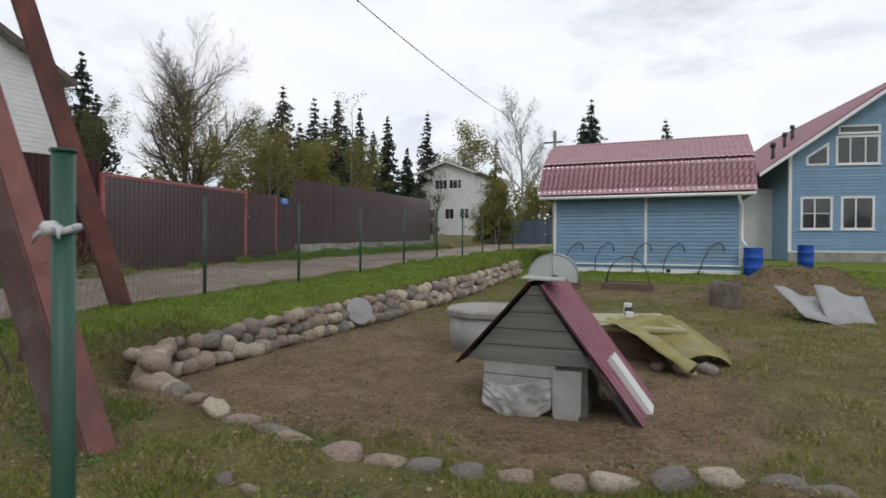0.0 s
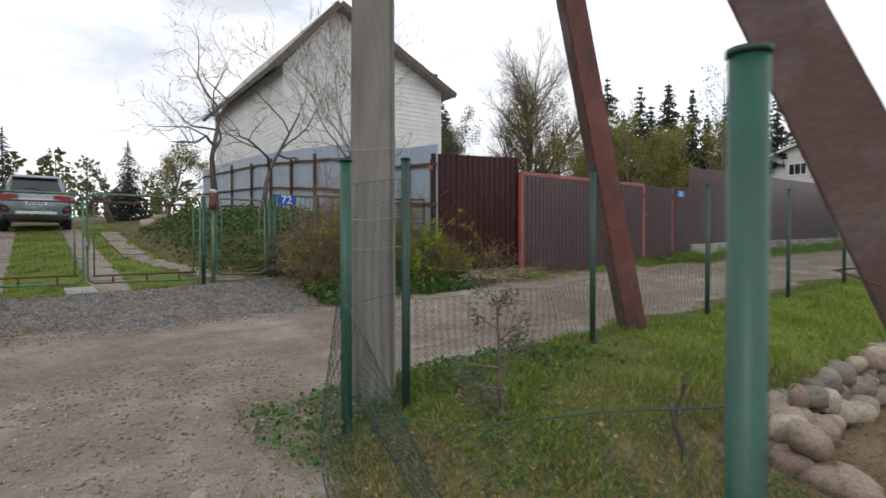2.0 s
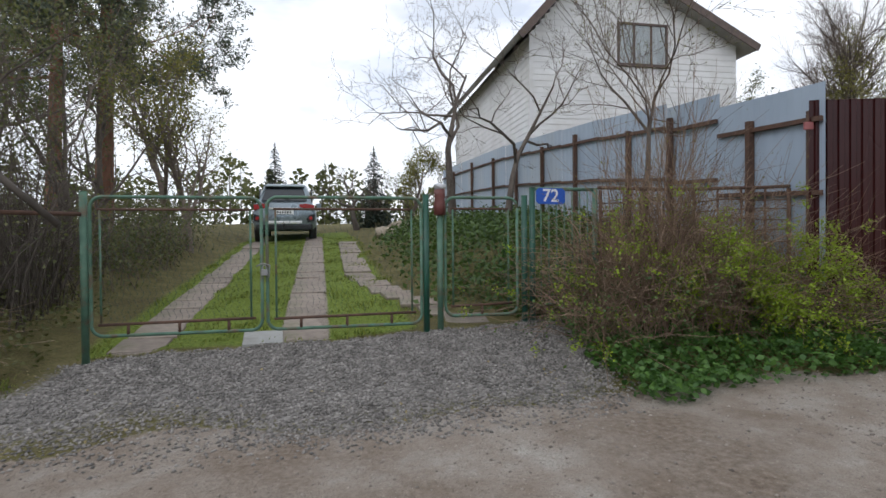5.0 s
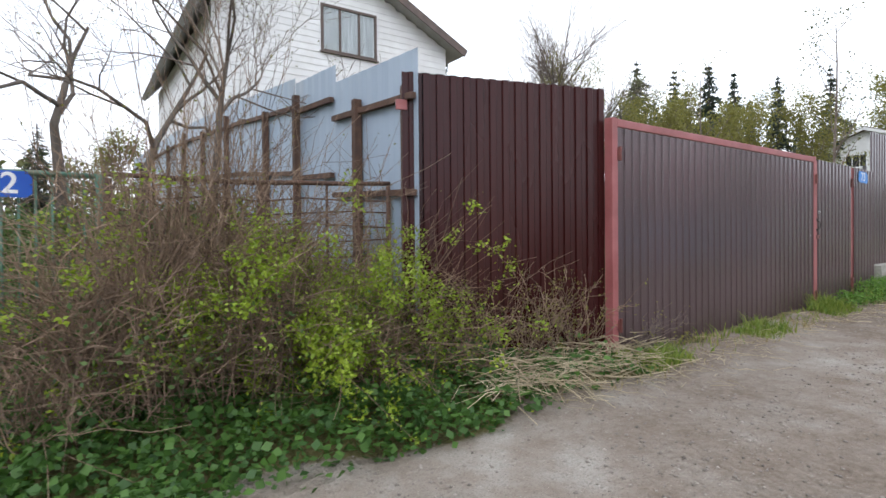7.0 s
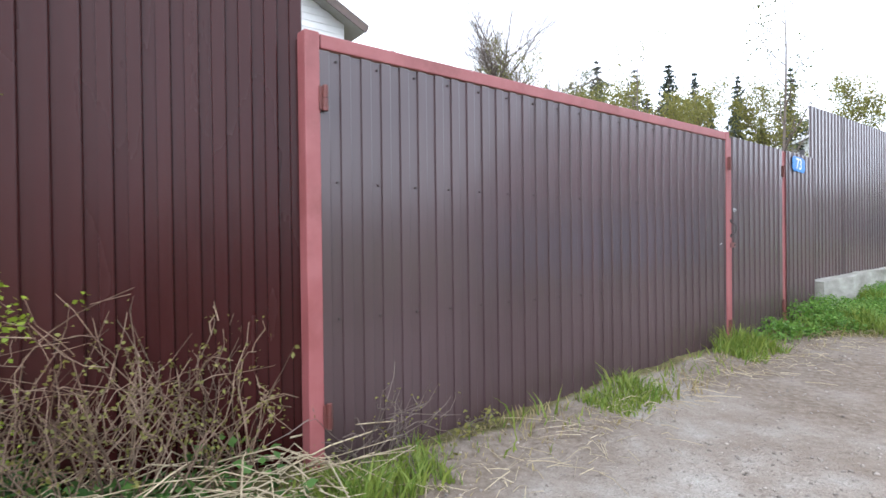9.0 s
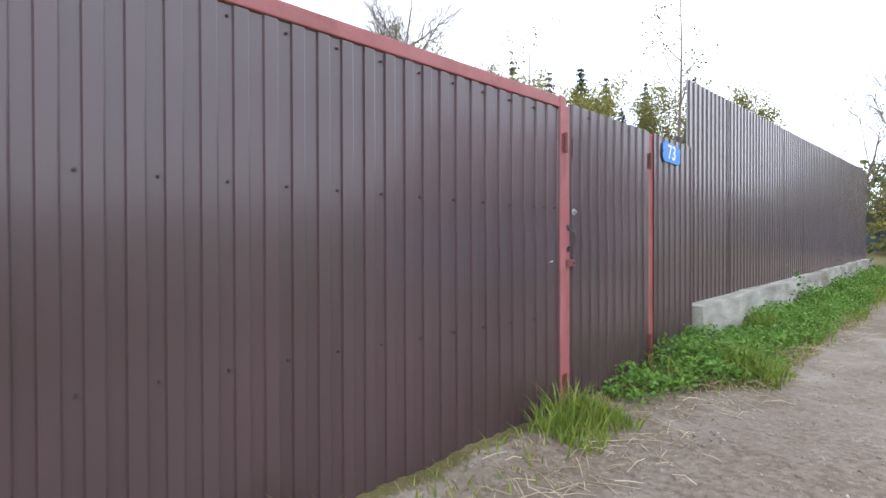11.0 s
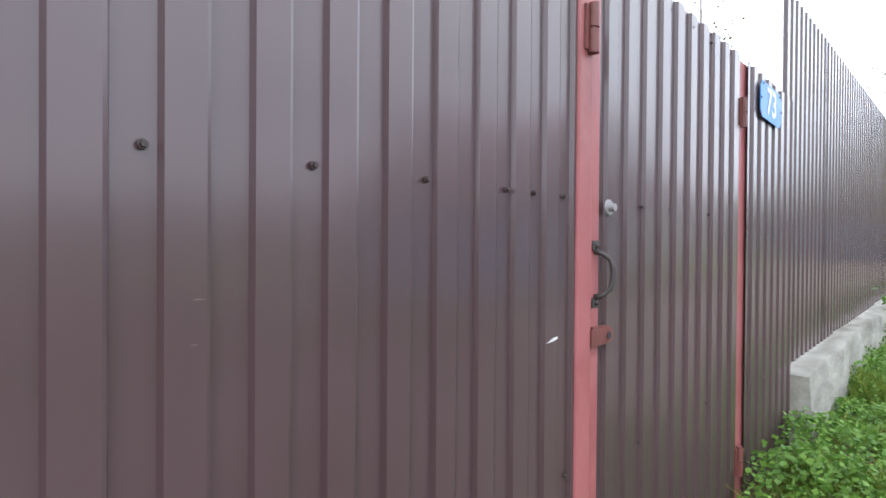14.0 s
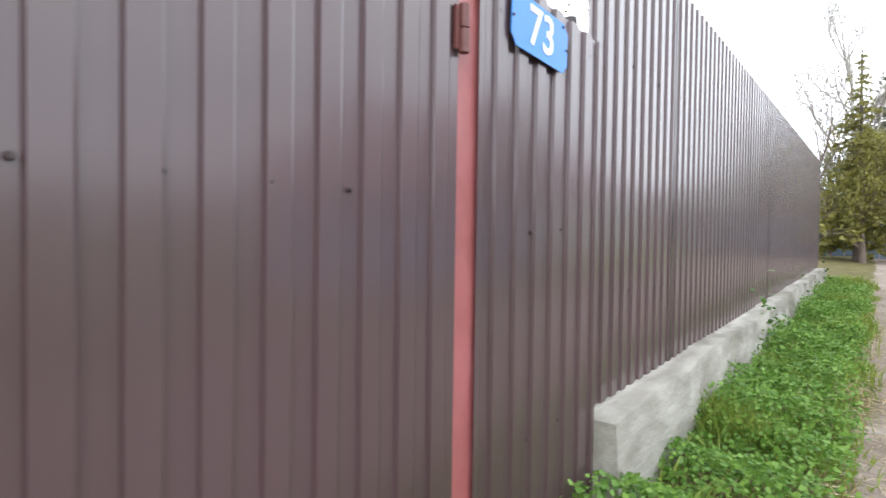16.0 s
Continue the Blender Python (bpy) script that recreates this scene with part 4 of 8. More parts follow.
part("plinth", bm, M["white_paint"], shed, "pale concrete footing")
bm = bmesh.new()
box(bm, SX0 - 0.02, SX1 + 0.02, SY0 - 0.06, SY0, 0.36, 0.42, 0.005)
part("drip_trim", bm, M["white_paint"], shed)
for xx in (SX0, -0.95, SX1):
    bm = bmesh.new()
    box(bm, xx - 0.045, xx + 0.045, SY0 - 0.035, SY0 + 0.01, 0.42, SZE)
    part("corner_trim", bm, M["white_paint"], shed)
# thin near-black box; the vent's unlit depth is put into its colour
bm = bmesh.new()
box(bm, -0.25, -0.1, SY0 - 0.045, SY0 - 0.035, 0.12, 0.24)
part("vent", bm, M["dark_room"], shed, "small dark foundation vent")


def tile_roof(x0, x1, ya, za, yb, zb, parent, name="roof"):
    """A metal-tile slope from the eave (ya, za) up to (yb, zb): waves across, steps up the slope."""
    L = math.hypot(yb - ya, zb - za)
    dy, dz = (yb - ya) / L, (zb - za) / L
    ny, nz = -dz, dy
    if nz < 0:
        ny, nz = -ny, -nz
    nx = int((x1 - x0) / 0.046)
    rows_ = []
    k = int(round(L / 0.35))
    for j in range(k):
        for f, h in ((0.0, 0.022), (0.97, 0.002)):
            rows_.append(((j + f) * L / k, h))
    xs_ = np.linspace(x0, x1, nx + 1)
    V = []
    for s, h in rows_:
        hh = 0.022 + h * 2.2 + 0.02 * np.cos((xs_ - x0) * 2 * np.pi / 0.185)
        V.append(np.stack([xs_, ya + dy * s + ny * hh, za + dz * s + nz * hh], -1))
    V = np.array(V)
    idx = np.arange(V.shape[0] * V.shape[1]).reshape(V.shape[:2])
    F = np.stack([idx[:-1, :-1], idx[:-1, 1:], idx[1:, 1:], idx[1:, :-1]], -1).reshape(-1, 4)
    o = raw(name, V.reshape(-1, 3), F, M["roof_red"])
    o.parent = parent
    return o


for ya, yb in ((SY0 - 0.5, SY0 + 0.4), (SY1 + 0.5, SY1 - 0.4)):
    r_ = tile_roof(SX0 - 0.55, SX1 + 0.45, ya, 2.92, yb, 4.22, shed, "lower_roof")
    r_ = tile_roof(SX0 - 0.55, SX1 + 0.45, yb + (-0.12 if yb < 23 else 0.12), 4.17, 23.7, 5.24, shed, "upper_roof")
bm = bmesh.new()
prism(bm, [(SY0 - 0.5, 2.86), (SY1 + 0.5, 2.86), (SY1 - 0.4, 4.16), (23.7, 5.14), (SY0 + 0.4, 4.16)], "x", SX0 - 0.5, SX1 + 0.4)
part("roof_deck", bm, M["trim_brown"], shed)
bm = bmesh.new()
tube_bm(bm, [(SX0 - 0.55, 23.7, 5.25), (SX1 + 0.45, 23.7, 5.25)], 0.07, 10)
part("ridge_cap", bm, M["roof_red"], shed)
bm = bmesh.new()
tube_bm(bm, [(SX0 - 0.5, SY0 - 0.56, 2.84), (SX1 + 0.4, SY0 - 0.56, 2.84)], 0.06, 10)
part("gutter", bm, M["white_paint"], shed, "white plastic rain gutter", True)
bm = bmesh.new()
tube_bm(bm, [(SX1 - 0.1, SY0 - 0.56, 2.8), (SX1 - 0.1, SY0 - 0.5, 2.7), (SX1 + 0.03, SY0 - 0.12, 2.45), (SX1 + 0.03, SY0 - 0.1, 1.3), (SX1 + 0.12, SY0 - 0.25, 1.15), (SX1 + 0.15, SY0 - 0.3, 1.05)], 0.045, 10)
part("downpipe", bm, M["white_paint"], shed, "white plastic downpipe", True)


def barrel(x, y, z, label, s=1.0):
    b = thing("rain_barrel", x, y, z, 0, label, "barrel", "blue rain barrels")
    bm = bmesh.new()
    prof_ = [(0.0, 0.26), (0.03, 0.29), (0.25, 0.3), (0.27, 0.31), (0.3, 0.3), (0.6, 0.3), (0.62, 0.31), (0.65, 0.3), (0.87, 0.29), (0.9, 0.3), (0.92, 0.29)]
    tube_bm(bm, [(0, 0, a * s) for a, r in prof_], [r * s for a, r in prof_], 24)
    part("drum", bm, M["barrel_blue"], b, "", True)
    bm = bmesh.new()
    tube_bm(bm, [(0, 0, 0.91 * s), (0, 0, 0.95 * s)], 0.305 * s, 24)
    part("rim", bm, M["barrel_blue"], b)
    return b


M["barrel_blue"] = surf("barrel_blue", (0.008, 0.06, 0.36), (0.012, 0.08, 0.44), 5.0, 0.4, 0.05, 30)
barrel(2.45, 21.0, ground_z(2.45, 21.0), "blue plastic rain barrel under the shed downpipe")
barrel(4.85, 25.9, ground_z(4.85, 25.9), "blue plastic rain barrel beside the blue house", 0.95)

# blue gable house
M["kennel_roof"] = surf("kennel_roof", (0.2, 0.07, 0.1), (0.27, 0.1, 0.135), 5.0, 0.6, 0.2, 40, c3=(0.22, 0.12, 0.13), s3=3)
blue_house = thing("house", 0, 0, 0, 0, "large blue-sided gable house with red roof and white windows", "house")
BX0, BX1, BY0, BY1, BZ0, BZE = 5.0, 14.2, 30.3, 47, 0.3, 5.45
bm = bmesh.new()
mid_b, BAP = (BX0 + BX1) / 2, 8.75
prism(bm, [(BX0, BZ0), (BX1, BZ0), (BX1, BZE), (mid_b, BAP), (BX0, BZE)], "y", BY0, BY1)
part("wall", bm, M["blue_siding"], blue_house)
m_bf = Matrix.Translation((BX0, BY0, 0)) @ Matrix(((1, 0, 0, 0), (0, -1, 0, 0), (0, 0, 1, 0), (0, 0, 0, 1)))
gl_ = lambda z: max(0, (z - BZE) / (BAP - BZE) * (mid_b - BX0))
gr_ = lambda z: BX1 - BX0 - gl_(z)
holes_b = [(0.46, 1.8, 1.85, 3.4), (2.13, 3.5, 1.85, 3.4), (4.6, 6.0, 1.85, 3.4), (1.9, 3.7, 4.85, 6.75), (0.68, 1.62, 4.85, 5.95)]
lap_wall(blue_house, m_bf, BX1 - BX0, 0.85, BAP - 0.2, 0.15, M["blue_siding"], gl_, gr_, holes_b, thick=0.03)
bm = bmesh.new()
box(bm, BX0 - 0.05, BX1, BY0 - 0.06, BY0, 0.1, 0.8)
part("plinth", bm, M["concrete"], blue_house, "grey concrete footing")
bm = bmesh.new()
box(bm, BX0 - 0.05, BX1, BY0 - 0.08, BY0, 0.8, 0.86)
part("drip_trim", bm, M["white_paint"], blue_house)
for i, (a, b_, c, d) in enumerate(holes_b[:3]):
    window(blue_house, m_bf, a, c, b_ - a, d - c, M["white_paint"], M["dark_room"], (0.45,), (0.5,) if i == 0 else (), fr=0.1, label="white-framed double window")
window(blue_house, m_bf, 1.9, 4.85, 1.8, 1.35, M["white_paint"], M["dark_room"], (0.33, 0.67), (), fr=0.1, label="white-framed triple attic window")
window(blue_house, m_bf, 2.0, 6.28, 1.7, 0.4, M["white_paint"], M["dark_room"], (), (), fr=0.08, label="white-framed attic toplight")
# small attic window with a slanting head
att = new("window")
att.parent, att.matrix_basis, att["label"] = blue_house, m_bf @ Matrix.Translation((0.68, 0, 4.85)), "white-framed attic window with slanting head"
outer, inner_ = [(0, 0), (0.94, 0), (0.94, 1.08), (0, 0.42)], [(0.09, 0.09), (0.85, 0.09), (0.85, 0.9), (0.09, 0.37)]
bm = bmesh.new()
for k in range(4):
    prism(bm, [outer[k], outer[(k + 1) % 4], inner_[(k + 1) % 4], inner_[k]], "y", -0.05, 0.045)
part("frame", bm, M["white_paint"], att)
bm = bmesh.new()
prism(bm, inner_, "y", 0.016, 0.02)
part("pane", bm, M["glass"], att).visible_shadow = False
# near-black sheet, painted in for the unlit room behind
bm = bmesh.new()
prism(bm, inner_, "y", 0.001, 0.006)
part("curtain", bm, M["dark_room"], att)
bm = bmesh.new()
box(bm, BX0 - 0.05, BX0 + 0.09, BY0 - 0.04, BY0 + 0.02, 0.86, BZE)
part("corner_trim", bm, M["white_paint"], blue_house)
for sgn in (-1, 1):
    bm = bmesh.new()
    xe = mid_b + sgn * (mid_b - BX0 + 1.5)
    ze = BZE - 1.5 * (BAP - BZE) / (mid_b - BX0)
    prism(bm, [(mid_b, BAP + 0.02), (xe, ze + 0.02), (xe, ze + 0.16), (mid_b, BAP + 0.2)], "y", BY0 - 0.7, BY1 + 0.5)
    rf = part("roof", bm, M["kennel_roof"], blue_house, "dark red metal roof slope")
    bm = bmesh.new()
    prism(bm, [(mid_b, BAP - 0.08), (xe, ze - 0.08), (xe, ze + 0.1), (mid_b, BAP + 0.1)], "y", BY0 - 0.74, BY0 - 0.703)
    part("verge_board", bm, M["white_paint"], rf)
bm = bmesh.new()
box(bm, BX0 - 1.4, BX0, BY0 + 2.2, BY1 - 0.5, 0.3, 4.0)
part("side_wing", bm, M["plaster"], blue_house, "pale recessed side wing")
for yy, xx in ((31.6, 4.7), (33.6, 5.9), (35.4, 6.9)):
    bm = bmesh.new()
    zr = BAP - (mid_b - xx) * (BAP - BZE) / (mid_b - BX0)
    tube_bm(bm, [(xx, yy, zr - 0.1), (xx, yy, zr + 0.75)], 0.08, 10)
    tube_bm(bm, [(xx, yy, zr + 0.75), (xx, yy, zr + 0.95)], [0.13, 0.11], 10)
    part("flue_pipe", bm, M["iron_dark"], blue_house, "dark roof vent pipe", True)
blue_house.matrix_basis = Matrix.Translation((BX0, BY0, 0)) @ pose(0, 0, 0, 0, 0, 10) @ Matrix.Translation((-BX0, -BY0, 0))
bm = bmesh.new()
box(bm, 3.2, 5.4, 33.0, 36.0, 0.2, 2.6)
porch = thing("outbuilding", 0, 0, 0, 0, "low grey outbuilding with red tiled roof behind the shed", "outbuilding")
part("wall", bm, M["plaster"], porch)
tile_roof(2.8, 5.7, 32.6, 2.5, 34.2, 3.3, porch)

# far white house
far_house = thing("house", 0, 0, 0, 0, "distant two-storey white house with low gable roof", "house")
FHx, FHy, FHw, FHd, FHz = -30.2, 64.6, 7.3, 11.0, 10.0
bm = bmesh.new()
prism(bm, [(FHx, 1.0), (FHx + FHw, 1.0), (FHx + FHw, FHz), (FHx + FHw / 2, FHz + 1.35), (FHx, FHz)], "y", FHy, FHy + FHd)
part("wall", bm, M["plaster"], far_house)
for sgn in (-1, 1):
    bm = bmesh.new()
    xe = FHx + FHw / 2 + sgn * (FHw / 2 + 0.6)
    prism(bm, [(FHx + FHw / 2, FHz + 1.4), (xe, FHz - 0.15), (xe, FHz + 0.05), (FHx + FHw / 2, FHz + 1.65)], "y", FHy - 0.6, FHy + FHd + 0.5)
    part("roof", bm, M["trim_brown"], far_house, "low pitched roof slope with pale verge")
    bm = bmesh.new()
    prism(bm, [(FHx + FHw / 2, FHz + 1.32), (xe, FHz - 0.25), (xe, FHz - 0.02), (FHx + FHw / 2, FHz + 1.58)], "y", FHy - 0.65, FHy - 0.61)
    part("verge_board", bm, M["plaster"], far_house)
m_fh = Matrix.Translation((FHx, FHy, 0)) @ Matrix(((1, 0, 0, 0), (0, -1, 0, 0), (0, 0, 1, 0), (0, 0, 0, 1)))
for x_, z_, w_, h_ in ((2.0, 8.0, 1.75, 1.25), (3.95, 8.0, 1.75, 1.25), (1.2, 4.2, 0.9, 1.4), (3.4, 4.2, 1.3, 1.4), (5.4, 4.2, 1.3, 1.4)):
    window(far_house, m_fh, x_, z_, w_, h_, M["white_paint"], M["dark_room"], (0.33, 0.67) if w_ > 1.5 else (0.5,), (), fr=0.09)
m_fs = Matrix(((0, 1, 0, FHx + FHw), (1, 0, 0, FHy), (0, 0, 1, 0), (0, 0, 0, 1)))
for x_ in (2.0, 6.0):
    for z_ in (4.2, 8.0):
        window(far_house, m_fs, x_, z_, 1.2, 1.3, M["white_paint"], M["dark_room"], (0.5,), (), fr=0.09)

# ---------------------------------------------------------------- pale-blue stepped fence beside the white house
blue_fence = thing("stepped_fence", 0, 0, 0, 0, "stepped pale blue-grey sheet fence on rusty posts and rails", "fence")
BFY = 6.15
panels = [(-11.42, -12.93, 2.97, 3.06), (-12.93, -14.02, 3.24, 3.31), (-14.02, -15.95, 3.37, 3.56), (-15.95, -17.6, 3.58, 3.7), (-17.6, -19.3, 3.72, 3.84), (-19.3, -21.2, 3.86, 3.98), (-21.2, -23.5, 4.0, 4.1), (-23.5, -26.0, 4.1, 4.2), (-26.0, -29.0, 4.2, 4.3)]
for i, (xa, xb, za, zb) in enumerate(panels):
    bm = bmesh.new()
    L = xa - xb
    n_w = max(int(L / 0.09), 4)
    top, bot = [], []
    for j in range(n_w + 1):
        x_ = xa - L * j / n_w
        yy = BFY + (0.004 if j % 2 else -0.004) + 0.006 * (i % 2)
        zt = za + (zb - za) * j / n_w
        top.append(bm.verts.new((x_, yy, zt))), bot.append(bm.verts.new((x_, yy, 0.9)))
    for j in range(n_w):
        bm.faces.new((bot[j], bot[j + 1], top[j + 1], top[j]))
    bm.normal_update()
    bmesh.ops.solidify(bm, geom=bm.faces[:], thickness=0.0015)
    part("sheet", bm, M["blue_sheet"], blue_fence)
    sag = za - 0.35
    bm = bmesh.new()
    box(bm, xa - 0.95 - 0.035, xa - 0.95 + 0.035, BFY - 0.09, BFY - 0.02, 0.8, sag + 0.14 + 0.1 * (i % 2))
    part("post", bm, M["rust"], blue_fence, "rusty dark steel post")
    for dz in (0.0, -0.75):
        bm = bmesh.new()
        vs = box(bm, xb + 0.02, xa - 0.02, BFY - 0.06, BFY - 0.012, -0.025, 0.025)
        for v in vs:
            v.co.z += sag + dz + (zb - za) * (xa - v.co.x) / L - (0.02 if i == 0 else 0)
        part("rail", bm, M["rust"], blue_fence, "rusty steel rail")

# ---------------------------------------------------------------- the green gate of number 72
GXX = -12.35


def bar(parent, pts, r, mat, name="bar", label="", sides=8):
    bm = bmesh.new()
    tube_bm(bm, pts, r, sides)
    return part(name, bm, mat, parent, label, True)


def rounded(y0, y1, z0, z1, r=0.1, n=5):
    c = []
    for cy, cz, a0 in ((y1 - r, z1 - r, 0), (y0 + r, z1 - r, 90), (y0 + r, z0 + r, 180), (y1 - r, z0 + r, 270)):
        c += [(0, cy + r * math.cos(radians(a0 + 90 * k / n)), cz + r * math.sin(radians(a0 + 90 * k / n))) for k in range(n + 1)]
    return c + [c[0]]


def gate_leaf(y0, y1, z0, z1, name, label):
    g = thing(name, GXX, 0, 0, 0, label, "gate", "green garden gates")
    bar(g, rounded(y0, y1, z0, z1), 0.016, M["green_worn"], "frame", "", 8)
    for zz in (z1 - 0.115,):
        bar(g, [(0, y0 + 0.06, zz), (0, y1 - 0.1, zz)], 0.012, M["rust"], "top_bar", "dark rusty bar")
    bar(g, [(0, y0 + 0.06, z0 + 0.1), (0, y1 - 0.06, z0 + 0.115)], 0.014, M["rust"], "bottom_bar", "rusty brown bar")
    for yy in (y0 + 0.08, y1 - 0.1):
        bar(g, [(0, yy, z0 + 0.1), (0, yy, z1 - 0.115)], 0.01, M["green_worn"], "stile")
    k = 3 if y1 - y0 > 1 else 1
    for i in range(k):
        yy = y0 + (y1 - y0) * (i + 0.7) / (k + 0.4)
        bar(g, [(0, yy, z0), (0, yy, z0 + 0.1)], 0.014, M["rust"], "spacer", "rusty brown bar")
    L, ln, s = y1 - y0 - 0.18, [], 0.055
    yy = y0 + 0.08
    while yy < y1 - 0.1:
        h = z1 - z0 - 0.215
        nz = int(h / s)
        ln.append(([(0.004 * (-1) ** i, yy + (s / 2 if i % 2 else 0) , z0 + 0.1 + h * i / nz) for i in range(nz + 1)], [0.0011] * (nz + 1)))
        ln.append(([(-0.004 * (-1) ** i, yy + (s / 2 if i % 2 == 0 else s) - s / 2, z0 + 0.1 + h * i / nz) for i in range(nz + 1)], [0.0011] * (nz + 1)))
        yy += s
    V, F = tubes(ln)
    o = raw("mesh_infill", V, F, M["wire"])
    o.parent = g
    o["kind"] = "stuff"
    return g


gate_leaf(-0.85, 0.62, 0.56, 1.82, "garden_gate_leaf", "closed green tubular gate leaf with wire mesh infill")
gate_leaf(0.67, 2.17, 0.56, 1.83, "garden_gate_leaf", "closed green tubular gate leaf with wire mesh infill")
gate_leaf(2.42, 3.2, 0.62, 1.84, "garden_wicket", "narrow green tubular wicket beside the driveway gate")
for yy, zt, mt in ((-0.9, 1.86, "green_worn"), (2.22, 1.86, "green_paint"), (2.365, 1.72, "green_worn"), (3.28, 1.86, "green_paint"), (3.37, 1.95, "green_paint")):
    p_ = thing("gate_post", GXX, yy, 0, 0, "round green-painted steel gate post set in gravel", "post", "green gate posts")
    bar(p_, [(0, 0, 0.3), (0, 0, zt)], 0.032, M[mt], "pipe", "", 14)
    bar(p_, [(0, 0, zt), (0, 0, zt + 0.008)], 0.034, M["green_worn"], "cap", "", 14)
lk = thing("padlock_chain", GXX + 0.03, 0.645, 1.12, 0, "galvanised padlock and chain joining the gate leaves", "padlock")
bm = bmesh.new()
box(bm, -0.015, 0.015, -0.03, 0.03, -0.04, 0.02, 0.006)
part("body", bm, M["zinc"], lk)
bar(lk, [(0, -0.018, 0.02), (0, -0.018, 0.045), (0, 0, 0.06), (0, 0.018, 0.045), (0, 0.018, 0.02)], 0.005, M["zinc"], "shackle")
bar(lk, [(0, -0.07, 0.05), (-0.02, -0.02, 0.075), (0, 0.05, 0.06), (0, 0.04, -0.06)], 0.007, M["zinc"], "chain")
pot = thing("red_jar", GXX, 2.365, 1.72, 0, "reddish-brown jar upturned on a gate post with a pale rag", "jar")
bm = bmesh.new()
tube_bm(bm, [(0, 0, -0.06), (0, 0, 0.05), (0, 0, 0.1), (0, 0, 0.14), (0, 0, 0.2)], [0.062, 0.06, 0.05, 0.058, 0.055], 16)
part("body", bm, M["trim_red"], pot, "", True)
bm = bmesh.new()
bmesh.ops.create_icosphere(bm, subdivisions=2, radius=0.06, matrix=Matrix.LocRotScale((0.0, 0.01, 0.23), None, (1.1, 1, 0.7)))
for v in bm.verts:
    v.co += Vector((noise.noise(v.co * 14), noise.noise(v.co * 14 + Vector((5, 0, 0))), noise.noise(v.co * 14 + Vector((0, 7, 0))))) * 0.025
part("rag", bm, M["curtain"], pot, "pale weathered rag")

picket = thing("picket_panel", GXX, 0, 0, 0, "green metal picket panel beside the wicket", "fence")
bar(picket, [(0, 3.37, 1.94), (0, 4.12, 1.94)], 0.02, M["green_worn"], "top_bar")
bar(picket, [(0, 4.1, 0.4), (0, 4.1, 1.95)], 0.03, M["green_worn"], "post")
bar(picket, [(0, 3.37, 0.7), (0, 4.1, 0.72)], 0.014, M["green_worn"], "bottom_bar")
for i in range(7):
    bar(picket, [(0, 3.47 + 0.09 * i, 0.7), (0, 3.47 + 0.09 * i, 1.93)], 0.008, M["green_worn"], "picket", "", 6)
number_plate("house_number_sign", "72", Matrix.Translation((GXX + 0.05, 3.56, 1.86)) @ UPRIGHT_E @ pose(0, 0, 0, 0, 0, -1), 0.33, 0.17, M["sign_blue"], "dark blue enamel house number plate reading 72", 0.19)
rods = thing("rod_fence", 0, 0, 0, 0, "old rusty rod fence overgrown by bushes", "fence")
rr = random.Random(8)
for zz, r_ in ((1.94, 0.02), (1.8, 0.007), (1.7, 0.007), (1.6, 0.007), (1.48, 0.007), (1.36, 0.007)):
    bar(rods, [(GXX + 0.03 + 0.5 * k / 6 + rr.uniform(-0.01, 0.01), 4.12 + 2.0 * k / 6, zz + rr.uniform(-0.02, 0.02)) for k in range(7)], r_, M["rust"], "rod", "", 6)
for k in range(9):
    bar(rods, [(GXX + 0.03 + 0.5 * k / 8, 4.15 + 1.95 * k / 8, 0.4), (GXX + 0.03 + 0.5 * k / 8, 4.15 + 1.95 * k / 8, 1.93)], 0.012 if k % 4 else 0.022, M["rust"], "upright", "", 6)

M["iron_blue"] = surf("iron_blue", (0.07, 0.1, 0.14), (0.1, 0.135, 0.18), 2.0, 0.55, 0.05, 30)
M["old_wood"] = surf("old_wood", (0.05, 0.042, 0.034), (0.095, 0.08, 0.066), 6.0, 0.95, 0.7, 30, stretch=(1, 1, 0.3))

# ---------------------------------------------------------------- wire fence of the garden
POSTS = [(-5.73, 1.37), (-5.75, 1.76), (-6.0, 3.77), (-6.17, 5.95), (-6.22, 8.15), (-6.27, 10.35), (-6.3, 12.5), (-6.32, 14.65), (-6.34, 16.8), (-6.36, 18.9), (-6.38, 21.0), (-6.4, 23.1)]
for i, (x, y) in enumerate(POSTS):
    z0 = ground_z(x, y)
    h = 1.46 if i > 3 else 1.44
    p_ = thing("fence_post", x, y, z0, 0, "dark green painted steel tube fence post in grass", "post", "wire fence posts")
    bar(p_, [(0, 0, -0.4), (0, 0, h)], 0.025 if i else 0.03, M["dark_green"] if i else M["green_paint"], "tube", "", 10)
    bar(p_, [(0, 0, h), (0, 0, h + 0.012)], 0.029 if i else 0.036, M["dark_green"], "cap", "", 10)
for x, y, h, lab in ((-3.4, 0.756, 1.4, "bright green painted round steel fence post"), (-1.32, 0.85, 1.31, "bright green steel fence post with a knotted rag")):
    p_ = thing("fence_post", x, y, 0, 0, lab, "post", "thick green posts")
    bar(p_, [(0, 0, -0.4), (0, 0, h)], 0.0245, M["green_paint"], "tube", "", 20)
    bar(p_, [(0, 0, h - 0.001), (0, 0, h + 0.007)], 0.0275, M["dark_green"], "cap", "", 20)
rag = thing("knotted_rag", -1.32, 0.85, 1.13, 0, "grey-white rag knotted round the green post", "rag")
bm = bmesh.new()
tube_bm(bm, [(0.03 * math.cos(a), 0.03 * math.sin(a), 0.006 * math.sin(2 * a)) for a in np.linspace(0, 2 * math.pi, 17)], 0.009, 8, False)
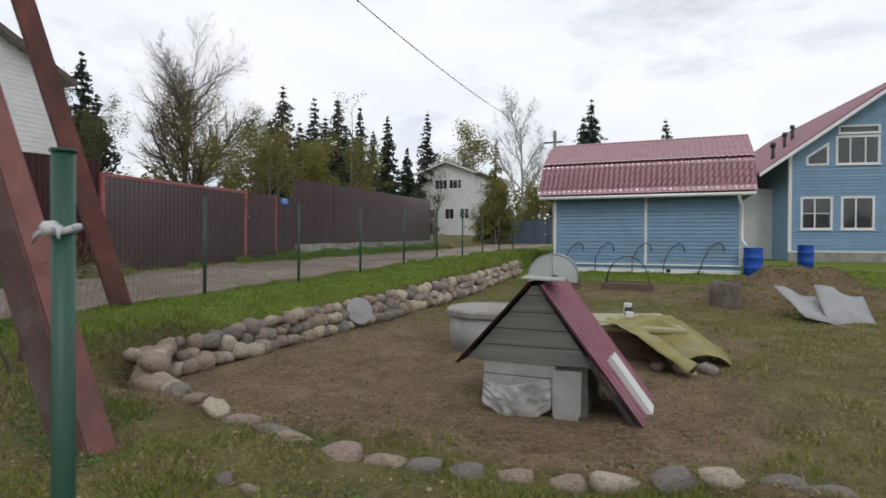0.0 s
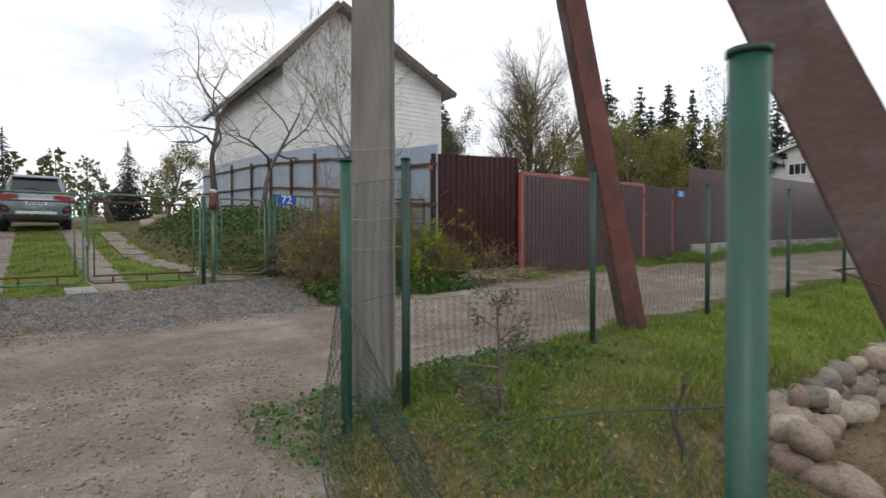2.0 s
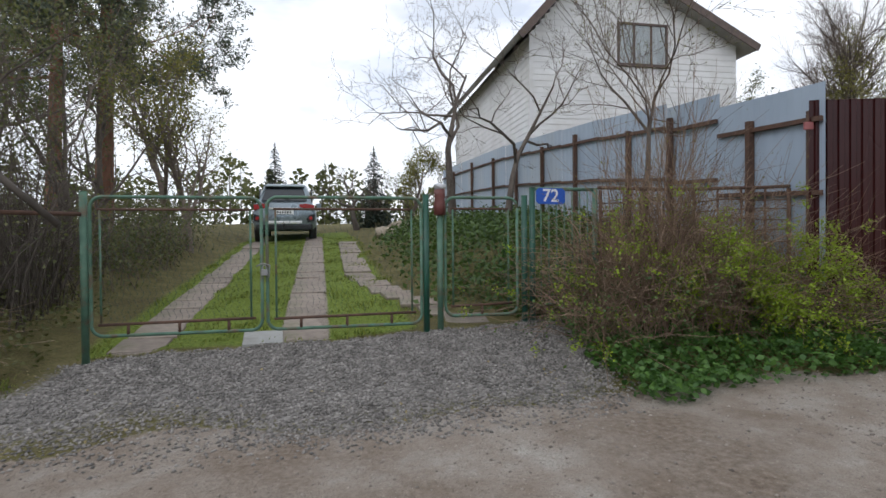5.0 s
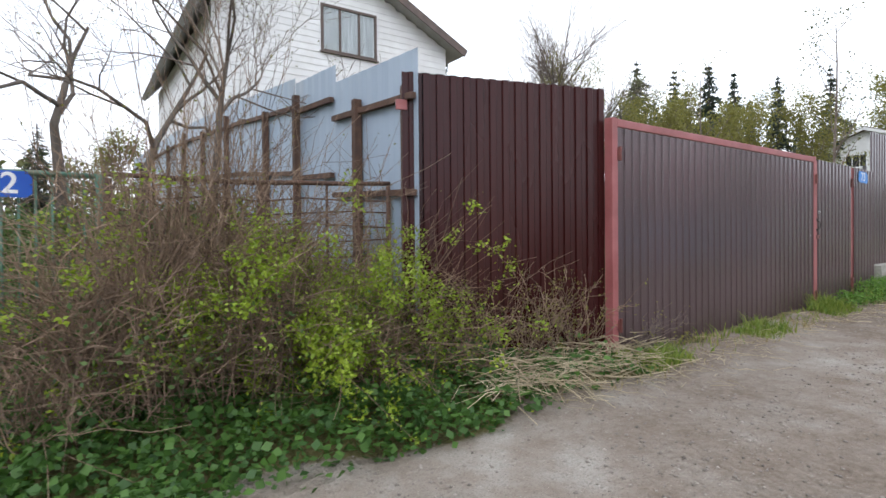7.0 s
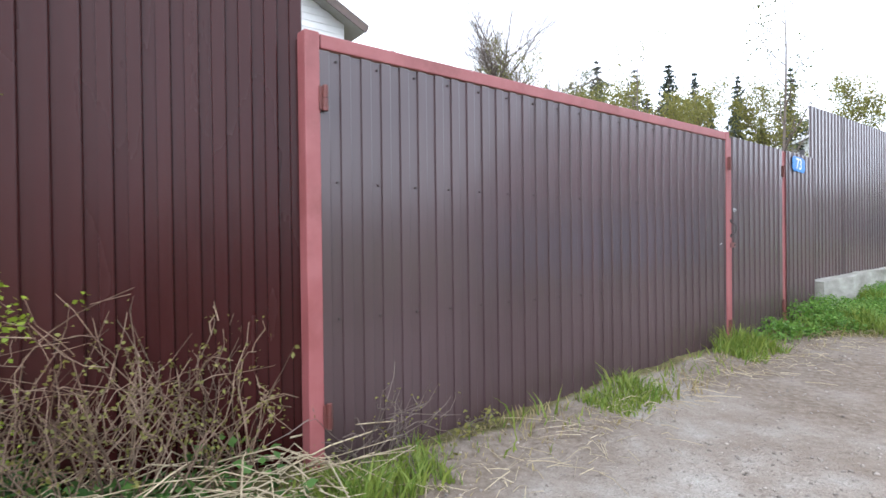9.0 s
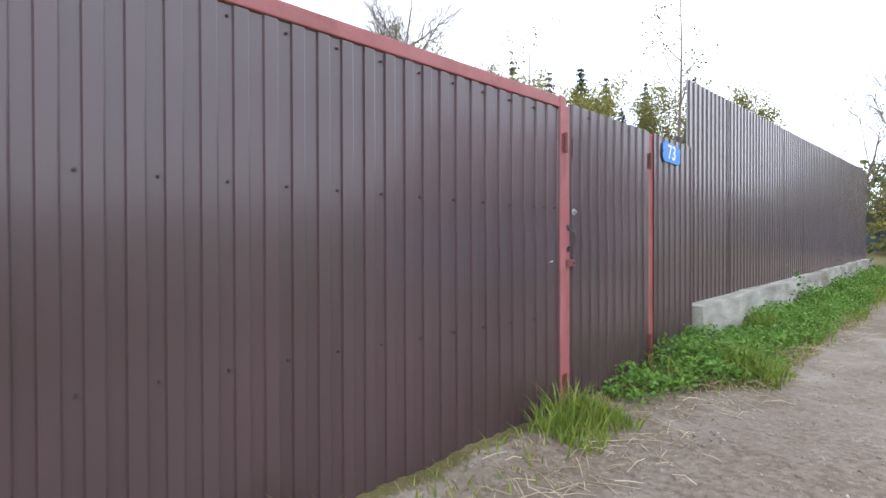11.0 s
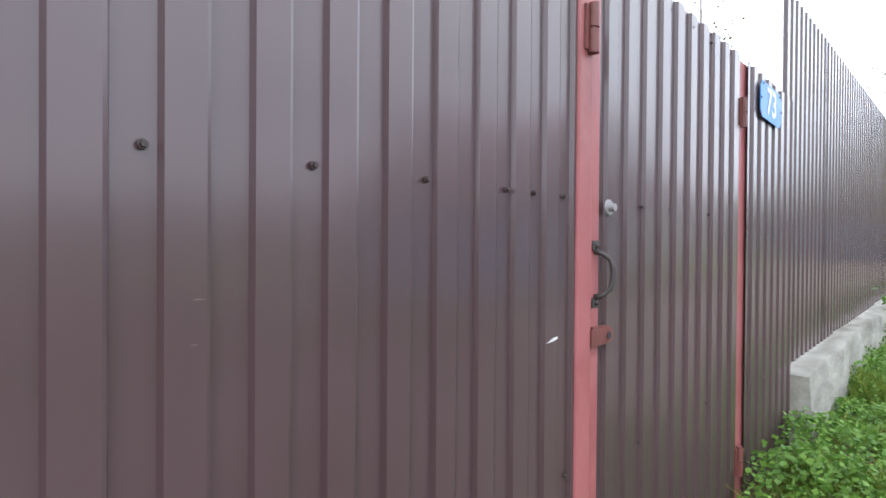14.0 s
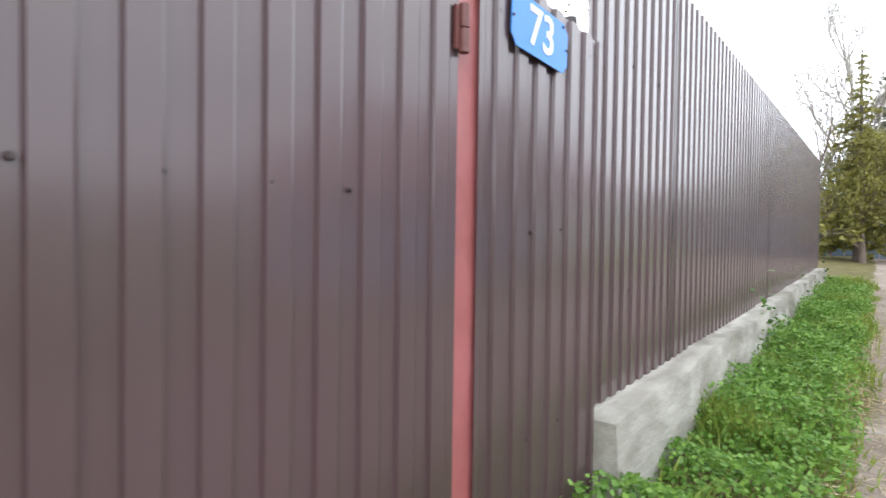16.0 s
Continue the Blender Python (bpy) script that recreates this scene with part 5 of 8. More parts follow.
part("loop", bm, M["curtain"], rag)
bm = bmesh.new()
bmesh.ops.create_icosphere(bm, subdivisions=2, radius=0.026, matrix=pose(0.006, -0.035, 0))
tube_bm(bm, [(0.0, -0.04, 0), (-0.03, -0.05, -0.02), (-0.05, -0.05, -0.045)], [0.012, 0.01, 0.004], 8)
tube_bm(bm, [(0.01, -0.04, 0), (0.04, -0.03, 0.005), (0.055, -0.035, -0.03)], [0.012, 0.011, 0.005], 8)
for v in bm.verts:
    v.co += Vector((noise.noise(v.co * 60), noise.noise(v.co * 60 + Vector((5, 0, 0))), noise.noise(v.co * 60 + Vector((0, 7, 0))))) * 0.008
for v in bm.verts:
    v.co = Vector((v.co.x * 0.75, (v.co.y + 0.03) * 0.75 - 0.03, v.co.z * 0.75))
part("knot", bm, M["curtain"], rag, "", True)


def chain_link(name, path, height, cell, label, crumple=0.0, seed=1, drop=0.0, r=0.0017):
    """Woven diamond wire along a path of (x, y) points."""
    rng = np.random.default_rng(seed)
    pts = np.array(path, float)
    seg = np.hypot(*np.diff(pts, axis=0).T)
    cum = np.concatenate([[0], np.cumsum(seg)])
    total, lines = cum[-1], []
    nz = int(height / (cell / 2))

    def place(s, hz):
        x, y = np.interp(s, cum, pts[:, 0]), np.interp(s, cum, pts[:, 1])
        z = land(x, y, False) + 0.03 + hz
        if crumple or drop:
            w = np.sin(np.pi * np.clip(s / total, 0, 1))
            z = z - drop * w * (hz / height) - 0.05 * crumple * np.sin(s * 5.1) * (hz / height)
            x = x + crumple * 0.16 * w * np.sin(s * 4.3 + hz * 5)
            y = y + crumple * 0.16 * w * np.cos(s * 3.7 + hz * 4) - crumple * 0.15 * w * (hz / height)
        return np.stack([x, y, z], -1)

    k = np.arange(nz + 1)
    s0 = 0.0
    while s0 < total:
        for flip in (0, 1):
            ss = s0 + cell * 0.5 * ((k + flip) % 2) + flip * 0.5 * cell * 0 + (cell * 0.5 if flip else 0) * 0
            lines.append((place(np.clip(ss + (0 if not flip else 0), 0, total), k * height / nz), [r] * (nz + 1)))
        s0 += cell
    for hz in (0.02, height * 0.5, height):
        ss = np.linspace(0, total, max(int(total / 0.25), 3))
        lines.append((place(ss, np.full(len(ss), hz)), [0.0016] * len(ss)))
    V, F = tubes(lines)
    return tagged(raw(name, V, F, M["wire"]), label, "wire fence", kind="stuff")


chain_link("wire_mesh", POSTS[3:8], 0.95, 0.07, "green-grey chain-link wire mesh strung between posts", 0.0, 2)
chain_link("wire_mesh", POSTS[1:4], 0.6, 0.07, "chain-link wire mesh sagged low between posts", 0.3, 6, 0.1)
chain_link("wire_mesh", [(-5.73, 1.37), (-5.75, 1.76)], 1.3, 0.055, "green-grey chain-link wire mesh strung between posts", 0.05, 5)
chain_link("wire_mesh", [(-5.73, 1.37), (-5.1, 1.05), (-4.3, 0.95), (-3.4, 0.756)], 0.95, 0.058, "sagging crumpled chain-link wire mesh", 0.6, 3, 0.3, 0.0012)

# overhead wire
bm = bmesh.new()
a_, b_ = Vector((-6.0, 1.8, 6.6)), Vector((-7.2, 36.0, 8.1))
tube_bm(bm, [a_.lerp(b_, k / 30) - Vector((0, 0, 0.9 * 4 * (k / 30) * (1 - k / 30))) for k in range(31)], 0.011, 6)
tagged(part("overhead_wire", bm, M["iron_dark"], None), "black overhead electric cable between two poles", "cable")
pole_b = thing("utility_pole", -7.2, 36.0, 0, 0, "distant concrete electricity pole with crossarm", "utility pole")
bm = bmesh.new()
quad_beam(bm, (0, 0, 0.5), (0, 0, 8.5), 0.26, 0.2, (0, -1, 0))
part("shaft", bm, M["concrete"], pole_b)
bm = bmesh.new()
box(bm, -0.7, 0.5, -0.05, 0.05, 7.7, 7.8, 0.01)
part("crossarm", bm, M["iron_dark"], pole_b)

# ---------------------------------------------------------------- car on the drive
M["car_paint"] = surf("car_paint", (0.25, 0.3, 0.335), (0.28, 0.33, 0.365), 2.0, 0.3, 0.0, metal=0.45)
M["car_black"] = surf("car_black", (0.012, 0.012, 0.013), (0.02, 0.02, 0.022), 6.0, 0.6, 0.1, 60)
M["car_glass"] = surf("car_glass", (0.02, 0.026, 0.032), (0.025, 0.03, 0.036), 2.0, 0.08, 0.0, spec=0.6)
M["lamp_red"] = surf("lamp_red", (0.3, 0.012, 0.012), (0.38, 0.02, 0.02), 8.0, 0.2, 0.0)
car = thing("parked_car", -23.5, 0.17, ground_z(-23.9, 0.17) + 0.02, 0, "silver-grey compact SUV parked on the drive, rear in view", "car")
car.matrix_basis = car.matrix_basis @ Matrix.Diagonal((1, 1, 1.07, 1))
# body: cross-sections along the car; x runs forward (away from the lane)
bm = bmesh.new()
secs = [(0.0, 0.78, 0.42, 0.98, 0.70), (-0.08, 0.87, 0.36, 1.06, 0.74), (-0.3, 0.9, 0.33, 1.08, 0.78), (-1.2, 0.91, 0.33, 1.06, 0.82), (-2.6, 0.91, 0.33, 1.03, 0.82), (-3.4, 0.9, 0.33, 0.98, 0.8), (-4.1, 0.84, 0.36, 0.88, 0.72), (-4.35, 0.72, 0.4, 0.74, 0.62)]
rings = []
for x, w, zl, zh, wt in secs:
    o = [(-w * 0.93, zl), (-w, zl + 0.12), (-w, (zl + zh) / 2 + 0.08), (-wt, zh), (wt, zh), (w, (zl + zh) / 2 + 0.08), (w, zl + 0.12), (w * 0.93, zl)]
    rings.append([bm.verts.new((x, y, z)) for y, z in o])
for a, b in zip(rings, rings[1:]):
    for k in range(8):
        bm.faces.new((a[k], a[(k + 1) % 8], b[(k + 1) % 8], b[k]))
bm.faces.new(rings[0]), bm.faces.new(rings[-1][::-1])
bmesh.ops.recalc_face_normals(bm, faces=bm.faces[:])
bmesh.ops.bevel(bm, geom=bm.edges[:], offset=0.03, segments=2, affect="EDGES")
part("body", bm, M["car_paint"], car, "", True)
bm = bmesh.new()
rings = []
for x, w, zl, zh, wt in ((-0.12, 0.78, 1.0, 1.05, 0.74), (-0.42, 0.77, 1.0, 1.5, 0.6), (-0.75, 0.78, 1.0, 1.62, 0.61), (-1.9, 0.79, 1.0, 1.66, 0.62), (-2.5, 0.78, 1.0, 1.55, 0.6), (-3.2, 0.76, 0.98, 1.0, 0.72)):
    rings.append([bm.verts.new((x, y, z)) for y, z in ((-w, zl), (-(w + wt) / 2 - 0.01, (zl + zh) / 2 + 0.04), (-wt, zh - 0.04), (-wt + 0.1, zh), (wt - 0.1, zh), (wt, zh - 0.04), ((w + wt) / 2 + 0.01, (zl + zh) / 2 + 0.04), (w, zl))])
for a, b in zip(rings, rings[1:]):
    for k in range(8):
        bm.faces.new((a[k], a[(k + 1) % 8], b[(k + 1) % 8], b[k]))
bm.faces.new(rings[0]), bm.faces.new(rings[-1][::-1])
bmesh.ops.recalc_face_normals(bm, faces=bm.faces[:])
part("cabin", bm, M["car_paint"], car, "", True)
bm = bmesh.new()
vs = [bm.verts.new(p) for p in ((-0.105, -0.64, 1.1), (-0.105, 0.64, 1.1), (-0.385, 0.52, 1.48), (-0.385, -0.52, 1.48))]
bm.faces.new(vs)
bm.normal_update()
bmesh.ops.solidify(bm, geom=bm.faces[:], thickness=-0.012)
rw = part("rear_window", bm, M["car_glass"], car, "tinted rear window")
bm = bmesh.new()
tube_bm(bm, [(-0.06, 0.15, 1.13), (-0.15, -0.05, 1.2), (-0.16, -0.28, 1.2)], 0.011, 6)
part("wiper", bm, M["car_black"], rw)
bm = bmesh.new()
box(bm, -0.52, -0.3, -0.58, 0.58, 1.5, 1.545, 0.015)
part("spoiler", bm, M["car_paint"], car)
for s in (-1, 1):
    bm = bmesh.new()
    prism(bm, [(s * 0.83, 0.84), (s * 0.86, 0.98), (s * 0.6, 1.02), (s * 0.42, 1.0), (s * 0.44, 0.93), (s * 0.62, 0.88)], "x", -0.06, 0.012)
    part("tail_lamp", bm, M["lamp_red"], car, "red tail lamp")
    bm = bmesh.new()
    prism(bm, [(s * 0.85, 0.55), (s * 0.86, 0.74), (s * 0.7, 0.7), (s * 0.62, 0.6), (s * 0.66, 0.5)], "x", -0.06, 0.016)
    fog = part("bumper_vent", bm, M["car_black"], car)
    bm = bmesh.new()
    bmesh.ops.create_cone(bm, cap_ends=True, segments=12, radius1=0.05, radius2=0.05, depth=0.02, matrix=pose(0.022, s * 0.75, 0.62, 0, 90, 0))
    part("fog_lamp", bm, M["lamp_red"], fog, "round red fog lamp")
bm = bmesh.new()
box(bm, 0.0, 0.03, -0.42, 0.42, 0.86, 0.91, 0.01)
part("chrome_strip", bm, M["white_paint"], car, "bright trim strip")
bm = bmesh.new()
box(bm, 0.0, 0.018, -0.26, 0.26, 0.73, 0.84, 0.006)
np_ = part("licence_plate", bm, M["white_paint"], car, "white licence plate")
for k in range(6):
    bm = bmesh.new()
    box(bm, 0.018, 0.02, -0.2 + 0.07 * k, -0.16 + 0.07 * k, 0.755, 0.81)
    part("plate_mark", bm, M["car_black"], np_)
bm = bmesh.new()
box(bm, -0.12, 0.02, -0.8, 0.8, 0.3, 0.46, 0.04)
part("bumper_skirt", bm, M["car_black"], car, "black plastic lower bumper")
bm = bmesh.new()
box(bm, -0.06, 0.034, -0.5, 0.5, 0.47, 0.55, 0.02)
part("skid_plate", bm, M["white_paint"], car, "silver bumper insert")
for s in (-1, 1):
    for x in (-0.85, -3.5):
        bm = bmesh.new()
        tube_bm(bm, [(x, s * 0.68, 0.33), (x, s * 0.7, 0.33), (x, s * 0.88, 0.33), (x, s * 0.9, 0.33)], [0.29, 0.335, 0.335, 0.29], 26)
        wh = part("tyre", bm, M["car_black"], car, "black rubber tyre", True)
        bm = bmesh.new()
        tube_bm(bm, [(x, s * 0.885, 0.33), (x, s * 0.905, 0.33)], [0.22, 0.2], 20)
        part("rim", bm, M["zinc"], wh)
    bm = bmesh.new()
    box(bm, -2.5, -2.35, s * 0.9 - 0.0, s * 1.06, 1.02, 1.18, 0.03)
    part("wing_mirror", bm, M["car_paint"], car)
    bm = bmesh.new()
    prism(bm, [(-0.7, 1.1), (-2.7, 1.1), (-2.35, 1.48), (-0.95, 1.5)], "y", s * 0.74, s * 0.775)
    part("side_window", bm, M["car_glass"], car)
bm = bmesh.new()
tube_bm(bm, [(0.05, 0, 0.42), (0.14, 0, 0.42), (0.16, 0, 0.47)], 0.025, 8)
part("tow_ball", bm, M["car_black"], car)

# ---------------------------------------------------------------- kennel
M["grey_plank"] = surf("grey_plank", (0.13, 0.137, 0.123), (0.19, 0.197, 0.175), 5.0, 0.85, 0.5, 40, stretch=(0.3, 1, 6), c3=(0.12, 0.125, 0.11), s3=2, vary=0.12)
M["tarp_white"] = surf("tarp_white", (0.24, 0.235, 0.225), (0.4, 0.395, 0.38), 5.0, 0.5, 0.3, 20, c3=(0.28, 0.27, 0.25), s3=2.5)
M["pale_board"] = surf("pale_board", (0.29, 0.29, 0.275), (0.37, 0.37, 0.35), 4.0, 0.8, 0.3, 30, c3=(0.23, 0.22, 0.2), s3=2.5)
M["tarp_olive"] = surf("tarp_olive", (0.19, 0.165, 0.04), (0.27, 0.235, 0.075), 3.0, 0.65, 0.3, 14, c3=(0.26, 0.25, 0.13), s3=2)
kennel = thing("dog_kennel", -1.0, 4.3, -0.28, 0, "small A-frame dog kennel of grey boards with red sheet roof", "dog kennel")
APX, APZ = 0.0, 1.1
lx = lambda z: -0.58 * (APZ - z) / 0.66
rx_ = lambda z: 0.78 * (APZ - z) / 1.13
zz = 0.44
while zz < 1.05:
    zt = min(zz + 0.135, 1.06)
    bm = bmesh.new()
    th = 0.02
    o = [(lx(zz) + 0.015, zz), (rx_(zz) - 0.015, zz), (rx_(zt - 0.006) - 0.015, zt - 0.006), (lx(zt - 0.006) + 0.015, zt - 0.006)]
    prism(bm, o, "y", -0.02 + random.uniform(-0.004, 0.004), 0.0)
    part("board", bm, M["grey_plank"], kennel)
    zz = zt
bm = bmesh.new()
box(bm, -0.42, 0.4, 0.03, 0.95, 0.0, 0.46, 0.01)
part("base_box", bm, M["grey_plank"], kennel)
# solid near-black wedge; its colour stands for the shade inside the kennel
bm = bmesh.new()
prism(bm, [(lx(0.46), 0.46), (rx_(0.46), 0.46), (0.0, APZ - 0.02)], "y", 0.02, 0.95)
part("loft", bm, M["dark_room"], kennel)
for za, zb in ((0.33, 0.445), (0.2, 0.325)):
    bm = bmesh.new()
    box(bm, -0.43, 0.16, -0.005, 0.028, za, zb, 0.006)
    part("board", bm, M["pale_board"], kennel)
# plastic sheet hanging in folds, its lower edge drooping and caught up at one side
bm = bmesh.new()
V_ = []
for i in range(41):
    row = []
    u = i / 40
    for j in range(21):
        w = j / 20
        x = -0.42 + 0.56 * u
        top_z = 0.3 - 0.1 * math.sin(math.pi * u) * (1 - u) + 0.03 * u
        low_z = 0.14 - 0.17 * math.sin(math.pi * min(u * 0.8 + 0.1, 1)) ** 1.5
        z = low_z + (top_z - low_z) * w
        fold = math.sin((u * 9 + w * 3.5 + 2.0 * noise.noise(Vector((u * 4, w * 2, 3)))) * 2.1)
        y = -0.03 - 0.03 * (1 - w) - 0.022 * (fold * 0.5 + 0.5) * (1.1 - w * 0.6) - 0.03 * abs(noise.noise(Vector((u * 7, w * 6, 8))))
        row.append(bm.verts.new((x, y, z)))
    V_.append(row)
for i in range(40):
    for j in range(20):
        bm.faces.new((V_[i][j], V_[i + 1][j], V_[i + 1][j + 1], V_[i][j + 1]))
bm.normal_update()
bmesh.ops.solidify(bm, geom=bm.faces[:], thickness=0.003)
part("plastic_sheet", bm, M["tarp_white"], kennel, "crumpled whitish plastic sheet", True)
bm = bmesh.new()
prism(bm, [(0.17, -0.02), (0.31, -0.03), (0.36, 0.1), (0.37, 0.42), (0.15, 0.41), (0.15, 0.1)], "y", -0.075, -0.055)
part("entrance_board", bm, M["pale_board"], kennel, "pale grey board leaning across the front")


def ribbed_slope(x0, z0, x1, z1, y0, y1, pitch, amp):
    bm = bmesh.new()
    L = math.hypot(x1 - x0, z1 - z0)
    nx_, nz_ = (z0 - z1) / L, (x1 - x0) / L
    if nz_ < 0:
        nx_, nz_ = -nx_, -nz_
    n = int((y1 - y0) / (pitch / 4))
    A, B = [], []
    for k in range(n + 1):
        y = y0 + (y1 - y0) * k / n
        h = amp * (1, 1, 0, 0)[k % 4]
        A.append(bm.verts.new((x0 + nx_ * h, y, z0 + nz_ * h))), B.append(bm.verts.new((x1 + nx_ * h, y, z1 + nz_ * h)))
    for k in range(n):
        bm.faces.new((A[k], A[k + 1], B[k + 1], B[k]))
    bm.normal_update()
    bmesh.ops.solidify(bm, geom=bm.faces[:], thickness=0.004)
    return bm


part("roof_sheet", ribbed_slope(0.03, 1.05, 0.84, -0.03, -0.1, 0.95, 0.15, 0.035), M["kennel_roof"], kennel, "dark red ribbed roof sheet reaching the ground")
part("roof_sheet", ribbed_slope(-0.02, APZ - 0.01, -0.64, 0.4, -0.1, 0.95, 0.12, 0.012), M["dark_sheet"], kennel, "dark ribbed roof sheet")
bm = bmesh.new()
prism(bm, [(0.42, 0.55), (0.86, -0.06), (0.83, -0.08), (0.39, 0.53)], "y", -0.11, -0.085)
part("verge_strip", bm, M["iron_dark"], kennel)
bm = bmesh.new()
prism(bm, [(0.55, 0.475), (0.86, 0.055), (0.815, 0.02), (0.505, 0.44)], "y", 0.3, 0.56)
part("patch_board", bm, M["plaster"], kennel, "white board lying on the roof sheet")
bm = bmesh.new()
box(bm, 0.76, 0.98, 0.1, 0.4, -0.03, 0.03, 0.01, pose(0, 0, 0, 0, 8, 0))
part("ridge_scrap", bm, M["pale_board"], kennel)
bm = bmesh.new()
vs = box(bm, -0.17, 0.16, -0.08, 0.3, 1.1, 1.115, 0.004, pose(0, 0, 0, 0, 3, 8))
part("cap_plate", bm, M["pale_board"], kennel, "pale sheet-metal cap on the ridge")

# concrete well ring
ring = thing("concrete_ring", -2.18, 6.97, -0.3, 0, "round concrete well ring with a pale rim standing in soil", "well ring")
bm = bmesh.new()
tube_bm(bm, [(0, 0, 0), (0, 0, 0.5)], 0.58, 48)
part("ring_wall", bm, M["pale_board"], ring, "", True)
bm = bmesh.new()
tube_bm(bm, [(0, 0, 0.49), (0, 0, 0.55), (0, 0, 0.575)], [0.62, 0.625, 0.6], 48)
part("lid", bm, M["concrete"], ring, "whitish round lid")
disc_ = thing("metal_disc", -4.5, 7.42, 0.05, 0, "pale grey metal disc leaning on the stone edging", "disc")
bm = bmesh.new()
tube_bm(bm, [(0, 0, -0.008), (0, 0, 0.0), (0, 0, 0.008)], [0.2, 0.215, 0.205], 32)
bmesh.ops.transform(bm, matrix=pose(0, 0, 0, 70, 0, 55), verts=bm.verts[:])
part("plate", bm, M["zinc"], disc_)
bm = bmesh.new()
tube_bm(bm, [(0, 0, 0.008), (0, 0, 0.012)], [0.09, 0.085], 24)
bmesh.ops.transform(bm, matrix=pose(0, 0, 0, 70, 0, 55), verts=bm.verts[:])
part("hub", bm, M["zinc"], disc_)


M["bed_wood"] = surf("bed_wood", (0.1, 0.065, 0.045), (0.16, 0.105, 0.075), 6.0, 0.85, 0.4, 40, stretch=(0.3, 0.3, 3))
M["cover_pale"] = surf("cover_pale", (0.3, 0.285, 0.16), (0.4, 0.38, 0.24), 4.0, 0.7, 0.3, 25, c3=(0.26, 0.24, 0.12), s3=2)
plat = thing("covered_platform", -0.62, 7.35, -0.26, 14, "low timber platform under a flat pale yellow cover", "platform")
bm = bmesh.new()
box(bm, -0.75, 0.6, -0.62, 0.62, 0.0, 0.34, 0.01)
part("base", bm, M["bed_wood"], plat)
bm = bmesh.new()
vs = box(bm, -0.8, 0.64, -0.66, 0.66, 0.34, 0.4, 0.02)
for v in bm.verts:
    v.co.z += 0.05 * noise.noise(v.co * 2.1)
part("cover", bm, M["cover_pale"], plat, "pale yellow sheet cover")


def draped(name, cx, cy, rz, top, spans, mat, label, res=40):
    """A sheet pulled over an edge: a flat part on top, then falling to the soil in pointed folds."""
    bm = bmesh.new()
    g = []
    for i in range(res + 1):
        line = []
        for j in range(res + 1):
            u, v = i / res, j / res * 2 - 1
            reach = spans[0] * (0.7 + 0.5 * abs(math.sin(v * 2.6 + 0.7)))
            x = u * reach
            fall = max(0.0, (u - 0.32) / 0.68) ** 1.25
            y = v * spans[1] / 2 * (1 + 0.3 * u) + 0.05 * noise.noise(Vector((u * 3, v * 3, 4)))
            z = top * (1 - 0.88 * fall) + 0.1 * fall * math.sin(v * 7.5 + 1.5 * u) + 0.05 * noise.noise(Vector((u * 4, v * 4, 11))) + 0.02 * noise.noise(Vector((u * 11, v * 11, 2)))
            line.append(bm.verts.new((x, y, max(z, 0.02))))
        g.append(line)
    for i in range(res):
        for j in range(res):
            bm.faces.new((g[i][j], g[i + 1][j], g[i + 1][j + 1], g[i][j + 1]))
    bm.normal_update()
    bmesh.ops.solidify(bm, geom=bm.faces[:], thickness=0.004)
    o = tagged(part(name, bm, mat, None, "", True), label, "tarpaulin")
    o.matrix_basis = pose(cx, cy, -0.25, 0, 0, rz)
    return o


draped("tarpaulin", -0.55, 7.15, -28, 0.45, (1.0, 1.15), M["tarp_olive"], "olive-yellow tarpaulin draped over the platform edge in folds")
bk = thing("brick_stack", -0.5, 7.2, 0.2, 10, "short stack of dark and pale bricks on the tarpaulin", "bricks")
for k in range(3):
    bm = bmesh.new()
    box(bm, -0.045, 0.045, -0.03 + 0.1 * k, 0.05 + 0.1 * k, 0.0, 0.07 + 0.045 * k, 0.006)
    part("brick", bm, M["plaster"] if k % 2 == 0 else M["iron_dark"], bk)

# metal sheets and stump by the earth heap
for x, y, rz, tl, w, lab in ((2.2, 11.3, 25, 24, 0.8, "bent galvanised sheet lying against the earth heap"), (2.75, 11.5, 8, 30, 0.8, "dented galvanised sheet lying on the ground")):
    bm = bmesh.new()
    g = [[bm.verts.new((-w / 2 + w * i / 8, -0.55 + 1.1 * j / 6, 0.05 * math.sin(i * 0.8) * (j / 6) + 0.03 * noise.noise(Vector((i * 0.5, j * 0.5, x))))) for j in range(7)] for i in range(9)]
    for i in range(8):
        for j in range(6):
            bm.faces.new((g[i][j], g[i + 1][j], g[i + 1][j + 1], g[i][j + 1]))
    bm.normal_update()
    bmesh.ops.solidify(bm, geom=bm.faces[:], thickness=0.01)
    o = tagged(part("metal_sheet", bm, M["zinc"], None, "", True), lab, "metal sheet", "loose metal sheets")
    o.matrix_basis = pose(x, y, ground_z(x, y) + 0.22, tl, 14, rz)
stump = thing("tree_stump", 0.95, 12.6, -0.2, 0, "dark weathered tree stump beside the heap", "stump")
bm = bmesh.new()
tube_bm(bm, [(0, 0, -0.1), (0.02, 0, 0.1), (0, 0.02, 0.35), (0.03, 0, 0.52)], [0.4, 0.32, 0.28, 0.27], 18)
for v in bm.verts:
    v.co.x += 0.05 * noise.noise(v.co * 5)
    v.co.z += 0.08 * noise.noise(Vector((v.co.x * 6, v.co.y * 6, 3))) * (v.co.z > 0.4)
part("trunk", bm, M["bark"], stump, "", True)

